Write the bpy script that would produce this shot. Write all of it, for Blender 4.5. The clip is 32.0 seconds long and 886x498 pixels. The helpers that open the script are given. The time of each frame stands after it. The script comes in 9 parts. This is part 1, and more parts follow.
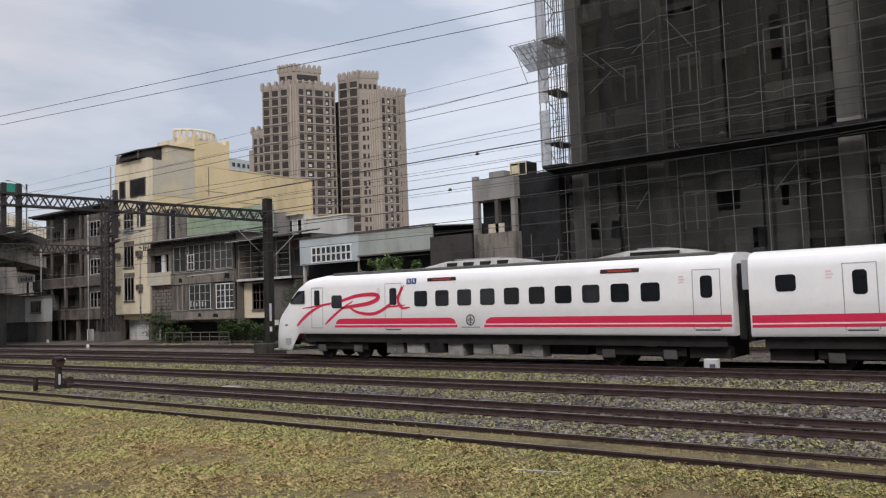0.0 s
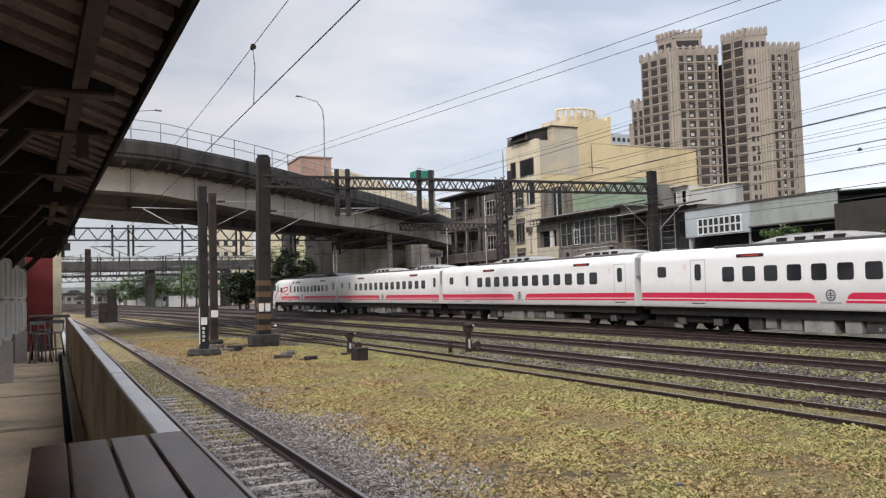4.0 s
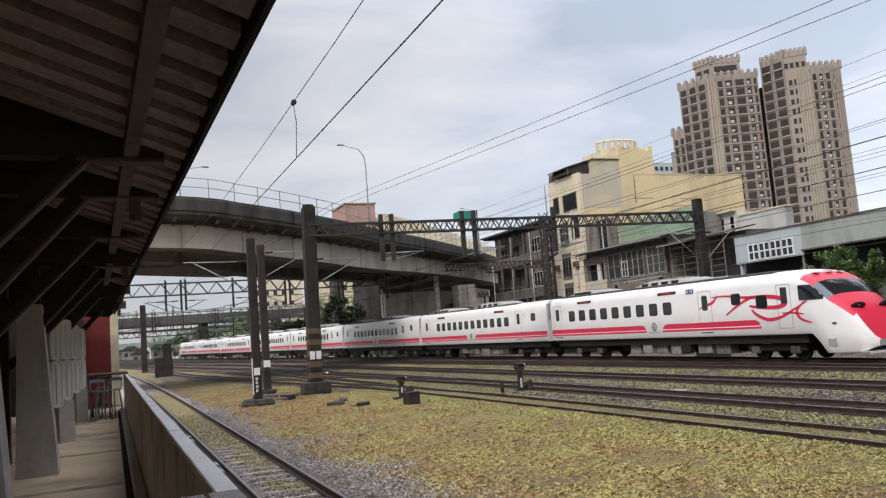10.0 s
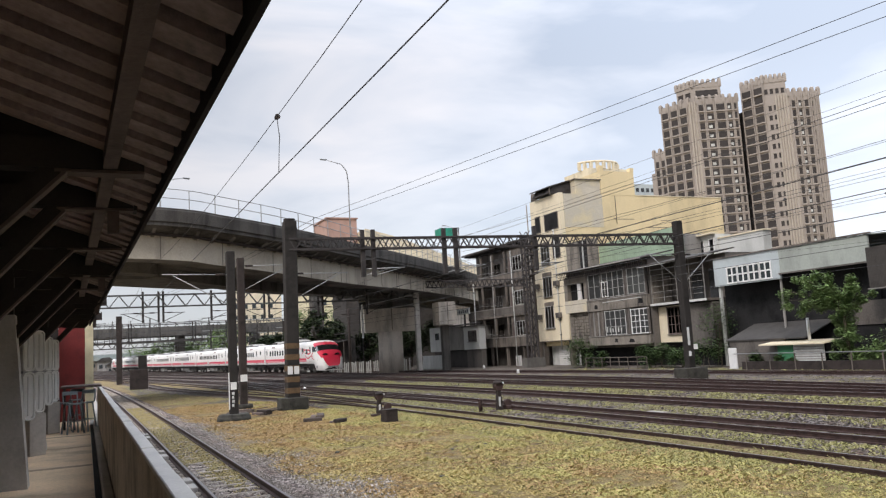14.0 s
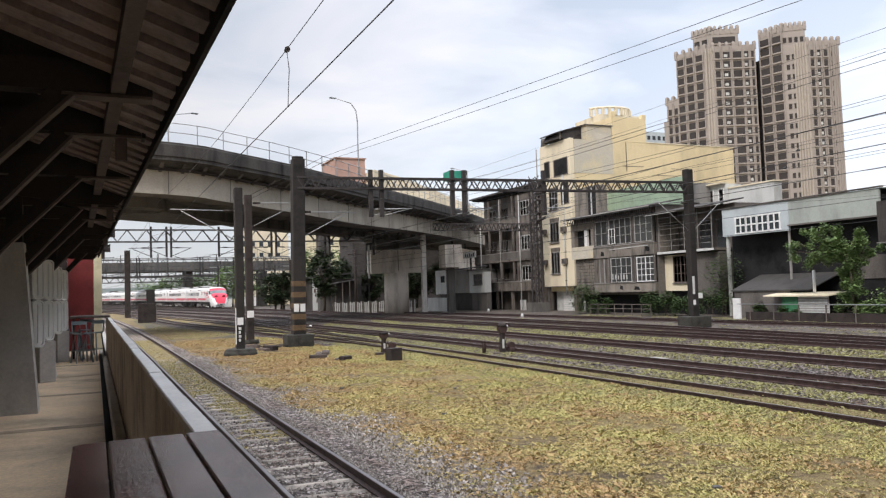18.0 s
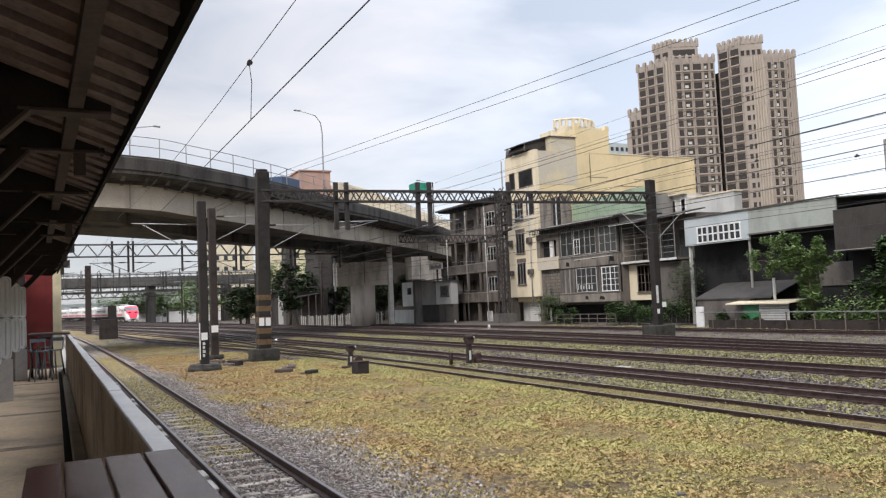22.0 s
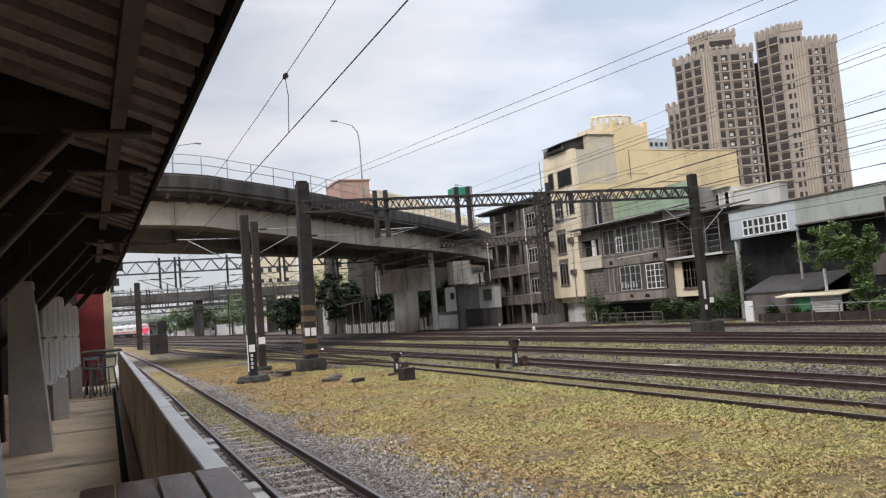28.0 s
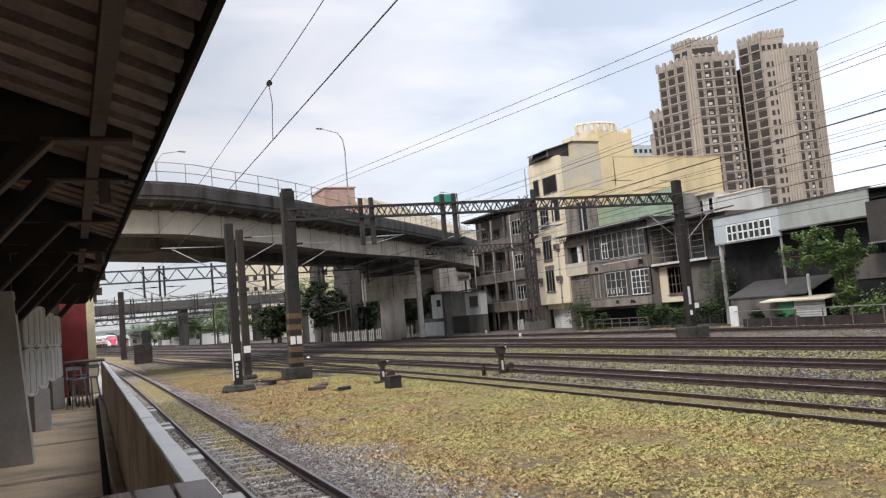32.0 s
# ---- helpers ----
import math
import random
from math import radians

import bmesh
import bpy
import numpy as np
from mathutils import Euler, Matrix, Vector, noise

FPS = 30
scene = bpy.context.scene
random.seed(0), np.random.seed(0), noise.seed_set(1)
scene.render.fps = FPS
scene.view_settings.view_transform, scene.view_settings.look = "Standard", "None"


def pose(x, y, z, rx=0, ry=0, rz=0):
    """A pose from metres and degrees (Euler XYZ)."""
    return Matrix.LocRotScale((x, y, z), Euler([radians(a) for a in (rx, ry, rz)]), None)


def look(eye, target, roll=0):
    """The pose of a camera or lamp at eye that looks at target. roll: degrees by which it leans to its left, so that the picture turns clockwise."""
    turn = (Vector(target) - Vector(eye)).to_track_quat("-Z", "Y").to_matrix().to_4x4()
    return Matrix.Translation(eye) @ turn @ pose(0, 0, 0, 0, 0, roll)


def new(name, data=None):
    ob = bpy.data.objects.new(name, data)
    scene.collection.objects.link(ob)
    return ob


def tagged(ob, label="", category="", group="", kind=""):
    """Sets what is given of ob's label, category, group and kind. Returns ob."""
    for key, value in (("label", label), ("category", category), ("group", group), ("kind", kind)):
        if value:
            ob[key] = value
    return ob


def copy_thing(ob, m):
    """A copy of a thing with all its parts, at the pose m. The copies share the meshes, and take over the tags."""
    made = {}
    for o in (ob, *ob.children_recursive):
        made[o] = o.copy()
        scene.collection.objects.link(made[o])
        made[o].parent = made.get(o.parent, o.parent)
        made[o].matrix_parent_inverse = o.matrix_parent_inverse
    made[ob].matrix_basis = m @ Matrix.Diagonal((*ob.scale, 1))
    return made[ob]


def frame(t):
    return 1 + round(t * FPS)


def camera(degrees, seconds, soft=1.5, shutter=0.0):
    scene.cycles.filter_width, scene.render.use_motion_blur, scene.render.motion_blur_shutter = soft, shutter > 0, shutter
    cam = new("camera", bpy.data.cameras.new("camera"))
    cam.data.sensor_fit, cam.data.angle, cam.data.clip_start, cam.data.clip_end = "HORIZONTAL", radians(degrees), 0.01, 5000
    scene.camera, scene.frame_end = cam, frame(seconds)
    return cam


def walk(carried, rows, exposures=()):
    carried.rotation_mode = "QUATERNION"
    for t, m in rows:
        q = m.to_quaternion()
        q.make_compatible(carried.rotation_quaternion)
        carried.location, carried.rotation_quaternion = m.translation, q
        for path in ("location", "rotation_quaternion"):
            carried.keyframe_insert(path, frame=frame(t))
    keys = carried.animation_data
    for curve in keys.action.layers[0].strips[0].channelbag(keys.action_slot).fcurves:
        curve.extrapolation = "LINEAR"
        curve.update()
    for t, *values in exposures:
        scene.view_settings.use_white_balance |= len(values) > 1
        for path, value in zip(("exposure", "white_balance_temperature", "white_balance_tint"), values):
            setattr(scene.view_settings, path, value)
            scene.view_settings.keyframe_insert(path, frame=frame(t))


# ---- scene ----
cam = camera(57.9, 32.0, soft=1.25)
PATH = [
    (0, (0.341, -0.069, 2.401), (1.931, 1.136, 2.536), -2.1),
    (0.5, (0.328, -0.088, 2.37), (1.698, 1.364, 2.485), -3.2),
    (1, (0.151, -0.214, 2.405), (1.394, 1.349, 2.511), -3.7),
    (1.5, (0.112, -0.198, 2.382), (1.222, 1.462, 2.486), -3.8),
    (2, (0.096, -0.114, 2.387), (1.102, 1.611, 2.485), -3.2),
    (2.5, (0.067, -0.075, 2.361), (1.017, 1.683, 2.443), -2.3),
    (3, (0.049, -0.067, 2.382), (0.963, 1.709, 2.481), -1.7),
    (3.5, (0.051, -0.083, 2.371), (0.949, 1.701, 2.476), -2.0),
    (4, (0.053, -0.078, 2.375), (0.927, 1.718, 2.476), -1.7),
    (4.5, (0.036, -0.089, 2.383), (0.876, 1.723, 2.49), -1.6),
    (6.5, (0.035, -0.104, 2.372), (0.795, 1.744, 2.458), -2.5),
    (7, (0.047, -0.113, 2.382), (0.825, 1.726, 2.495), -3.0),
    (7.5, (0.055, -0.117, 2.4), (0.861, 1.707, 2.545), -3.9),
    (8, (0.064, -0.136, 2.408), (0.886, 1.679, 2.586), -4.2),
    (8.5, (0.047, -0.148, 2.432), (0.862, 1.665, 2.653), -4.3),
    (9, (0.047, -0.139, 2.436), (0.842, 1.679, 2.691), -5.4),
    (9.5, (0.045, -0.145, 2.428), (0.823, 1.68, 2.677), -5.3),
    (10, (0.048, -0.137, 2.405), (0.819, 1.697, 2.611), -4.4),
    (10.5, (0.06, -0.143, 2.389), (0.854, 1.685, 2.557), -3.3),
    (11, (0.038, -0.166, 2.416), (0.856, 1.65, 2.594), -2.4),
    (11.5, (0.033, -0.141, 2.418), (0.845, 1.675, 2.624), -2.9),
    (12, (0.034, -0.12, 2.423), (0.839, 1.697, 2.649), -2.9),
    (12.5, (0.059, -0.198, 2.447), (0.906, 1.597, 2.693), -3.9),
    (13, (0.093, -0.153, 2.437), (0.983, 1.62, 2.69), -4.3),
    (13.5, (0.05, -0.168, 2.446), (0.906, 1.62, 2.709), -3.7),
    (14, (0.054, -0.12, 2.427), (0.869, 1.69, 2.671), -3.4),
    (14.5, (0.055, -0.098, 2.404), (0.843, 1.731, 2.592), -3.3),
    (15, (0.046, -0.089, 2.395), (0.824, 1.747, 2.548), -3.0),
    (15.5, (0.044, -0.09, 2.393), (0.816, 1.749, 2.531), -3.0),
    (17.5, (0.037, -0.084, 2.38), (0.811, 1.757, 2.487), -1.7),
    (18, (0.056, -0.073, 2.375), (0.854, 1.758, 2.479), -1.8),
    (18.5, (0.062, -0.125, 2.391), (0.896, 1.689, 2.511), -1.9),
    (19, (0.063, -0.116, 2.392), (0.923, 1.684, 2.527), -2.6),
    (19.5, (0.059, -0.136, 2.392), (0.929, 1.66, 2.533), -2.8),
    (20, (0.067, -0.119, 2.387), (0.945, 1.673, 2.517), -2.5),
    (20.5, (0.06, -0.12, 2.39), (0.939, 1.672, 2.523), -2.2),
    (21, (0.065, -0.115, 2.386), (0.943, 1.677, 2.52), -2.3),
    (21.5, (0.066, -0.115, 2.384), (0.942, 1.678, 2.515), -2.4),
    (22, (0.069, -0.103, 2.382), (0.943, 1.691, 2.512), -2.5),
    (22.5, (0.06, -0.107, 2.378), (0.926, 1.691, 2.502), -2.3),
    (23, (0.058, -0.098, 2.372), (0.91, 1.707, 2.487), -2.3),
    (23.5, (0.05, -0.115, 2.384), (0.886, 1.698, 2.498), -2.2),
    (24, (0.053, -0.091, 2.378), (0.876, 1.728, 2.497), -2.4),
    (24.5, (0.052, -0.085, 2.377), (0.866, 1.738, 2.505), -2.3),
    (25, (0.041, -0.124, 2.418), (0.866, 1.69, 2.589), -1.1),
    (25.5, (0.067, -0.092, 2.446), (0.914, 1.704, 2.687), -1.1),
    (27.5, (0.085, -0.048, 2.392), (0.886, 1.777, 2.561), -4.5),
    (28, (0.082, -0.057, 2.393), (0.863, 1.778, 2.54), -4.6),
    (28.5, (0.085, -0.051, 2.392), (0.867, 1.784, 2.536), -4.3),
    (29, (0.085, -0.055, 2.392), (0.877, 1.775, 2.543), -3.8),
    (29.5, (0.082, -0.056, 2.393), (0.888, 1.768, 2.555), -3.1),
    (30, (0.089, -0.042, 2.392), (0.904, 1.777, 2.555), -3.4),
    (30.5, (0.093, -0.034, 2.389), (0.915, 1.783, 2.549), -3.9),
    (31, (0.093, -0.042, 2.39), (0.916, 1.775, 2.548), -4.3),
    (31.5, (0.094, -0.051, 2.393), (0.912, 1.767, 2.554), -4.6),
    (32, (0.103, -0.031, 2.392), (0.917, 1.789, 2.554), -5.0),
]
# the camera's own exposure and white balance on the way
EXPOSURES = [(0, -0.27, 6750, 16), (0.8, -0.42, 6750, 16), (1.3, -0.4, 6750, 16), (2, -0.14, 6800, 15), (2.6, -0.04, 6800, 15), (4, 0.06, 6800, 15), (7, 0.1, 6800, 15), (10, 0.0, 6800, 15), (13, 0.16, 6800, 15), (18, 0.3, 6800, 15), (20, 0.26, 6800, 15), (22, 0.26, 6800, 15), (24, 0.3, 6800, 15), (25, 0.35, 6800, 15), (28, 0.17, 6800, 15), (29, 0.27, 6800, 15), (30, 0.27, 6800, 15), (32, 0.28, 6800, 15)]
walk(cam, [(t, look(eye, aim, lean)) for t, eye, aim, lean in PATH], EXPOSURES)

# ---- light ----
world = bpy.data.worlds.new("overcast_sky")
scene.world = world
world.use_nodes = True
wn = world.node_tree
wn.nodes.clear()


def node(tree, kind, **inputs):
    n = tree.nodes.new(kind)
    for key, value in inputs.items():
        n.inputs[key.replace("_", " ")].default_value = value
    return n


def overcast():
    out = wn.nodes.new("ShaderNodeOutputWorld")
    bg = wn.nodes.new("ShaderNodeBackground")
    sky = wn.nodes.new("ShaderNodeTexSky")
    sky.sky_type = "NISHITA"
    sky.sun_disc = False
    sky.sun_elevation, sky.sun_rotation = radians(39.5), radians(233.7)
    coord = wn.nodes.new("ShaderNodeTexCoord")
    flat = wn.nodes.new("ShaderNodeMapping")
    flat.inputs["Scale"].default_value = (1.0, 1.0, 3.4)
    n1 = node(wn, "ShaderNodeTexNoise", Scale=2.3, Detail=6.0, Roughness=0.5, Distortion=0.5)
    ramp = wn.nodes.new("ShaderNodeValToRGB")
    e = ramp.color_ramp.elements
    e[0].position, e[0].color = 0.37, (0.45, 0.535, 0.64, 1)
    e[1].position, e[1].color = 0.62, (0.89, 0.905, 0.93, 1)
    mid = ramp.color_ramp.elements.new(0.5)
    mid.color = (0.69, 0.755, 0.83, 1)
    # a paler band low over the roofs
    sep = wn.nodes.new("ShaderNodeSeparateXYZ")
    low = wn.nodes.new("ShaderNodeMapRange")
    low.inputs[1].default_value, low.inputs[2].default_value = 0.0, 0.42
    low.inputs[3].default_value, low.inputs[4].default_value = 0.45, 0.0
    haze = wn.nodes.new("ShaderNodeMix")
    haze.data_type = "RGBA"
    haze.inputs[7].default_value = (0.83, 0.865, 0.905, 1)
    gain = wn.nodes.new("ShaderNodeMix")
    gain.data_type, gain.blend_type = "RGBA", "ADD"
    gain.inputs[0].default_value = 0.035
    lk = wn.links.new
    lk(coord.outputs["Generated"], flat.inputs["Vector"])
    lk(flat.outputs[0], n1.inputs["Vector"])
    lk(n1.outputs["Fac"], ramp.inputs["Fac"])
    lk(coord.outputs["Generated"], sep.inputs[0])
    lk(sep.outputs[2], low.inputs[0])
    lk(low.outputs[0], haze.inputs[0])
    lk(ramp.outputs[0], haze.inputs[6])
    lk(haze.outputs[2], gain.inputs[6])
    lk(sky.outputs[0], gain.inputs[7])
    lk(gain.outputs[2], bg.inputs["Color"])
    # an overcast sky is brighter overhead than near the horizon
    top = wn.nodes.new("ShaderNodeMapRange")
    top.interpolation_type = "SMOOTHSTEP"
    top.inputs[1].default_value, top.inputs[2].default_value = 0.3, 1.0
    top.inputs[3].default_value, top.inputs[4].default_value = 0.72, 2.5
    lk(sep.outputs[2], top.inputs[0])
    # thinner cloud to the east
    east = wn.nodes.new("ShaderNodeMapRange")
    east.inputs[1].default_value, east.inputs[2].default_value = 0.1, 0.9
    east.inputs[3].default_value, east.inputs[4].default_value = 0.92, 1.5
    thin = wn.nodes.new("ShaderNodeMath")
    thin.operation = "MULTIPLY"
    lk(sep.outputs[0], east.inputs[0])
    lk(top.outputs[0], thin.inputs[0])
    lk(east.outputs[0], thin.inputs[1])
    lk(thin.outputs[0], bg.inputs["Strength"])
    lk(bg.outputs[0], out.inputs[0])


overcast()
sun = new("sun", bpy.data.lights.new("sun", "SUN"))
sun.data.energy, sun.data.angle, sun.data.color = 1.75, radians(14), (1.0, 0.97, 0.92)
sun.matrix_world = look((0, 0, 46), (45, 33, 0))
scene.view_settings.exposure = 0.0

# ---- materials ----


def mat(name, base, rough=0.8, metal=0.0, var=0.25, scale=3.0, fine=40.0, bump=0.15, stain=None, spec=0.4, per=0.0, streak=1.0):
    """base colour with coarse stains, fine grain and relief; per: change from piece to piece; streak < 1 draws stains out along z"""
    m = bpy.data.materials.new(name)
    m.use_nodes = True
    t = m.node_tree
    b = t.nodes["Principled BSDF"]
    b.inputs["Roughness"].default_value, b.inputs["Metallic"].default_value = rough, metal
    b.inputs["Specular IOR Level"].default_value = spec
    co = t.nodes.new("ShaderNodeTexCoord")
    mp = t.nodes.new("ShaderNodeMapping")
    mp.inputs["Scale"].default_value = (1, 1, streak)
    n1 = node(t, "ShaderNodeTexNoise", Scale=scale, Detail=5.0, Roughness=0.6)
    n2 = node(t, "ShaderNodeTexNoise", Scale=fine, Detail=3.0, Roughness=0.7)
    lk = t.links.new
    lk(co.outputs["Object"], mp.inputs[0])
    lk(mp.outputs[0], n1.inputs["Vector"])
    lk(co.outputs["Object"], n2.inputs["Vector"])
    r1 = t.nodes.new("ShaderNodeValToRGB")
    dark = stain or tuple(c * (1 - var * 1.6) for c in base)
    light = tuple(min(1, c * (1 + var * 0.6)) for c in base)
    r1.color_ramp.elements[0].position, r1.color_ramp.elements[0].color = 0.3, (*dark, 1)
    r1.color_ramp.elements[1].position, r1.color_ramp.elements[1].color = 0.72, (*light, 1)
    mid = r1.color_ramp.elements.new(0.5)
    mid.color = (*base, 1)
    lk(n1.outputs["Fac"], r1.inputs["Fac"])
    mr = t.nodes.new("ShaderNodeMapRange")
    mr.inputs[1].default_value, mr.inputs[2].default_value = 0.25, 0.75
    mr.inputs[3].default_value, mr.inputs[4].default_value = 1 - var * 0.7, 1 + var * 0.5
    lk(n2.outputs["Fac"], mr.inputs[0])
    mul = t.nodes.new("ShaderNodeMix")
    mul.data_type, mul.blend_type = "RGBA", "MULTIPLY"
    mul.inputs[0].default_value = 1.0
    lk(r1.outputs[0], mul.inputs[6])
    lk(mr.outputs[0], mul.inputs[7])
    last = mul.outputs[2]
    if per:
        oi = t.nodes.new("ShaderNodeObjectInfo")
        pr = t.nodes.new("ShaderNodeMapRange")
        pr.inputs[3].default_value, pr.inputs[4].default_value = 1 - per, 1 + per
        lk(oi.outputs["Random"], pr.inputs[0])
        m2 = t.nodes.new("ShaderNodeMix")
        m2.data_type, m2.blend_type = "RGBA", "MULTIPLY"
        m2.inputs[0].default_value = 1.0
        lk(last, m2.inputs[6])
        lk(pr.outputs[0], m2.inputs[7])
        last = m2.outputs[2]
    lk(last, b.inputs["Base Color"])
    if bump:
        bp = t.nodes.new("ShaderNodeBump")
        bp.inputs["Strength"].default_value, bp.inputs["Distance"].default_value = bump, 0.02
        lk(n2.outputs["Fac"], bp.inputs["Height"])
        lk(bp.outputs[0], b.inputs["Normal"])
    return m


def island_mat(name, colours, rough=0.9, spec=0.2, fine=30.0, patch=0.0):
    """one of several colours for each separate piece of a joined mesh; with patch, neighbours lean to one colour"""
    m = bpy.data.materials.new(name)
    m.use_nodes = True
    t = m.node_tree
    b = t.nodes["Principled BSDF"]
    b.inputs["Roughness"].default_value = rough
    b.inputs["Specular IOR Level"].default_value = spec
    g = t.nodes.new("ShaderNodeNewGeometry")
    r = t.nodes.new("ShaderNodeValToRGB")
    while len(r.color_ramp.elements) < len(colours):
        r.color_ramp.elements.new(0.5)
    for k, c in enumerate(colours):
        r.color_ramp.elements[k].position = k / (len(colours) - 1)
        r.color_ramp.elements[k].color = (*c, 1)
    n2 = node(t, "ShaderNodeTexNoise", Scale=fine, Detail=2.0)
    co = t.nodes.new("ShaderNodeTexCoord")
    mr = t.nodes.new("ShaderNodeMapRange")
    mr.inputs[1].default_value, mr.inputs[2].default_value = 0.3, 0.7
    mr.inputs[3].default_value, mr.inputs[4].default_value = 0.75, 1.2
    mul = t.nodes.new("ShaderNodeMix")
    mul.data_type, mul.blend_type = "RGBA", "MULTIPLY"
    mul.inputs[0].default_value = 1.0
    lk = t.links.new
    if patch:
        n1 = node(t, "ShaderNodeTexNoise", Scale=2.2, Detail=5.0, Roughness=0.65)
        wide = t.nodes.new("ShaderNodeMapRange")
        wide.inputs[1].default_value, wide.inputs[2].default_value = 0.3, 0.7
        both = t.nodes.new("ShaderNodeMix")
        both.inputs[0].default_value = patch
        lk(co.outputs["Object"], n1.inputs["Vector"])
        lk(n1.outputs["Fac"], wide.inputs[0])
        lk(g.outputs["Random Per Island"], both.inputs[2])
        lk(wide.outputs[0], both.inputs[3])
        lk(both.outputs[0], r.inputs["Fac"])
    else:
        lk(g.outputs["Random Per Island"], r.inputs["Fac"])
    lk(co.outputs["Object"], n2.inputs["Vector"])
    lk(n2.outputs["Fac"], mr.inputs[0])
    lk(r.outputs[0], mul.inputs[6])
    lk(mr.outputs[0], mul.inputs[7])
    lk(mul.outputs[2], b.inputs["Base Color"])
    return m


def ground_mat():
    """earth, straw and moss by patches, fine and mottled"""
    m = bpy.data.materials.new("weedy ground")
    m.use_nodes = True
    t = m.node_tree
    b = t.nodes["Principled BSDF"]
    b.inputs["Roughness"].default_value = 0.95
    b.inputs["Specular IOR Level"].default_value = 0.15
    co = t.nodes.new("ShaderNodeTexCoord")
    big = node(t, "ShaderNodeTexNoise", Scale=0.35, Detail=5.0, Roughness=0.6)
    mid = node(t, "ShaderNodeTexNoise", Scale=5.0, Detail=5.0, Roughness=0.75)
    fine = node(t, "ShaderNodeTexNoise", Scale=48.0, Detail=5.0, Roughness=0.85)
    lk = t.links.new
    for n in (big, mid, fine):
        lk(co.outputs["Object"], n.inputs["Vector"])
    r1 = t.nodes.new("ShaderNodeValToRGB")
    els = r1.color_ramp.elements
    els[0].position, els[0].color = 0.36, (0.085, 0.068, 0.05, 1)
    els[1].position, els[1].color = 0.66, (0.25, 0.225, 0.095, 1)
    for p, c in ((0.44, (0.15, 0.115, 0.07)), (0.50, (0.225, 0.17, 0.09)), (0.57, (0.255, 0.205, 0.098))):
        n = els.new(p)
        n.color = (*c, 1)
    ad = t.nodes.new("ShaderNodeMath")
    ad.operation = "MULTIPLY_ADD"
    ad.inputs[1].default_value = 0.45
    hf = t.nodes.new("ShaderNodeMath")
    hf.operation = "MULTIPLY"
    hf.inputs[1].default_value = 0.55
    lk(mid.outputs["Fac"], hf.inputs[0])
    lk(big.outputs["Fac"], ad.inputs[0])
    lk(hf.outputs[0], ad.inputs[2])
    lk(ad.outputs[0], r1.inputs["Fac"])
    mr = t.nodes.new("ShaderNodeMapRange")
    mr.inputs[1].default_value, mr.inputs[2].default_value = 0.35, 0.65
    mr.inputs[3].default_value, mr.inputs[4].default_value = 0.55, 1.5
    lk(fine.outputs["Fac"], mr.inputs[0])
    mul = t.nodes.new("ShaderNodeMix")
    mul.data_type, mul.blend_type = "RGBA", "MULTIPLY"
    mul.inputs[0].default_value = 1.0
    lk(r1.outputs[0], mul.inputs[6])
    lk(mr.outputs[0], mul.inputs[7])
    lk(mul.outputs[2], b.inputs["Base Color"])
    bp = t.nodes.new("ShaderNodeBump")
    bp.inputs["Strength"].default_value, bp.inputs["Distance"].default_value = 0.8, 0.05
    lk(fine.outputs["Fac"], bp.inputs["Height"])
    lk(bp.outputs[0], b.inputs["Normal"])
    return m


def ballast_mat(name="ballast stone", k=1.0):
    m = bpy.data.materials.new(name)
    m.use_nodes = True
    t = m.node_tree
    b = t.nodes["Principled BSDF"]
    b.inputs["Roughness"].default_value = 0.9
    b.inputs["Specular IOR Level"].default_value = 0.2
    co = t.nodes.new("ShaderNodeTexCoord")
    vo = node(t, "ShaderNodeTexVoronoi", Scale=16.0, Randomness=1.0)
    big = node(t, "ShaderNodeTexNoise", Scale=0.5, Detail=5.0, Roughness=0.7)
    lk = t.links.new
    lk(co.outputs["Object"], vo.inputs["Vector"])
    lk(co.outputs["Object"], big.inputs["Vector"])
    sp = t.nodes.new("ShaderNodeSeparateColor")
    lk(vo.outputs["Color"], sp.inputs[0])
    r = t.nodes.new("ShaderNodeValToRGB")
    r.color_ramp.elements[0].color = (0.022 * k, 0.019 * k, 0.018 * k, 1)
    r.color_ramp.elements[1].color = (0.46 * k, 0.42 * k, 0.40 * k, 1)
    half = r.color_ramp.elements.new(0.55)
    half.color = (0.13 * k, 0.115 * k, 0.107 * k, 1)
    lk(sp.outputs[0], r.inputs["Fac"])
    r2 = t.nodes.new("ShaderNodeValToRGB")
    r2.color_ramp.elements[0].position, r2.color_ramp.elements[0].color = 0.35, (0.55, 0.42, 0.34, 1)
    r2.color_ramp.elements[1].position, r2.color_ramp.elements[1].color = 0.62, (1, 0.98, 0.98, 1)
    lk(big.outputs["Fac"], r2.inputs["Fac"])
    mul = t.nodes.new("ShaderNodeMix")
    mul.data_type, mul.blend_type = "RGBA", "MULTIPLY"
    mul.inputs[0].default_value = 1.0
    lk(r.outputs[0], mul.inputs[6])
    lk(r2.outputs[0], mul.inputs[7])
    lk(mul.outputs[2], b.inputs["Base Color"])
    bp = t.nodes.new("ShaderNodeBump")
    bp.inputs["Strength"].default_value, bp.inputs["Distance"].default_value = 0.9, 0.05
    lk(vo.outputs["Distance"], bp.inputs["Height"])
    lk(bp.outputs[0], b.inputs["Normal"])
    return m


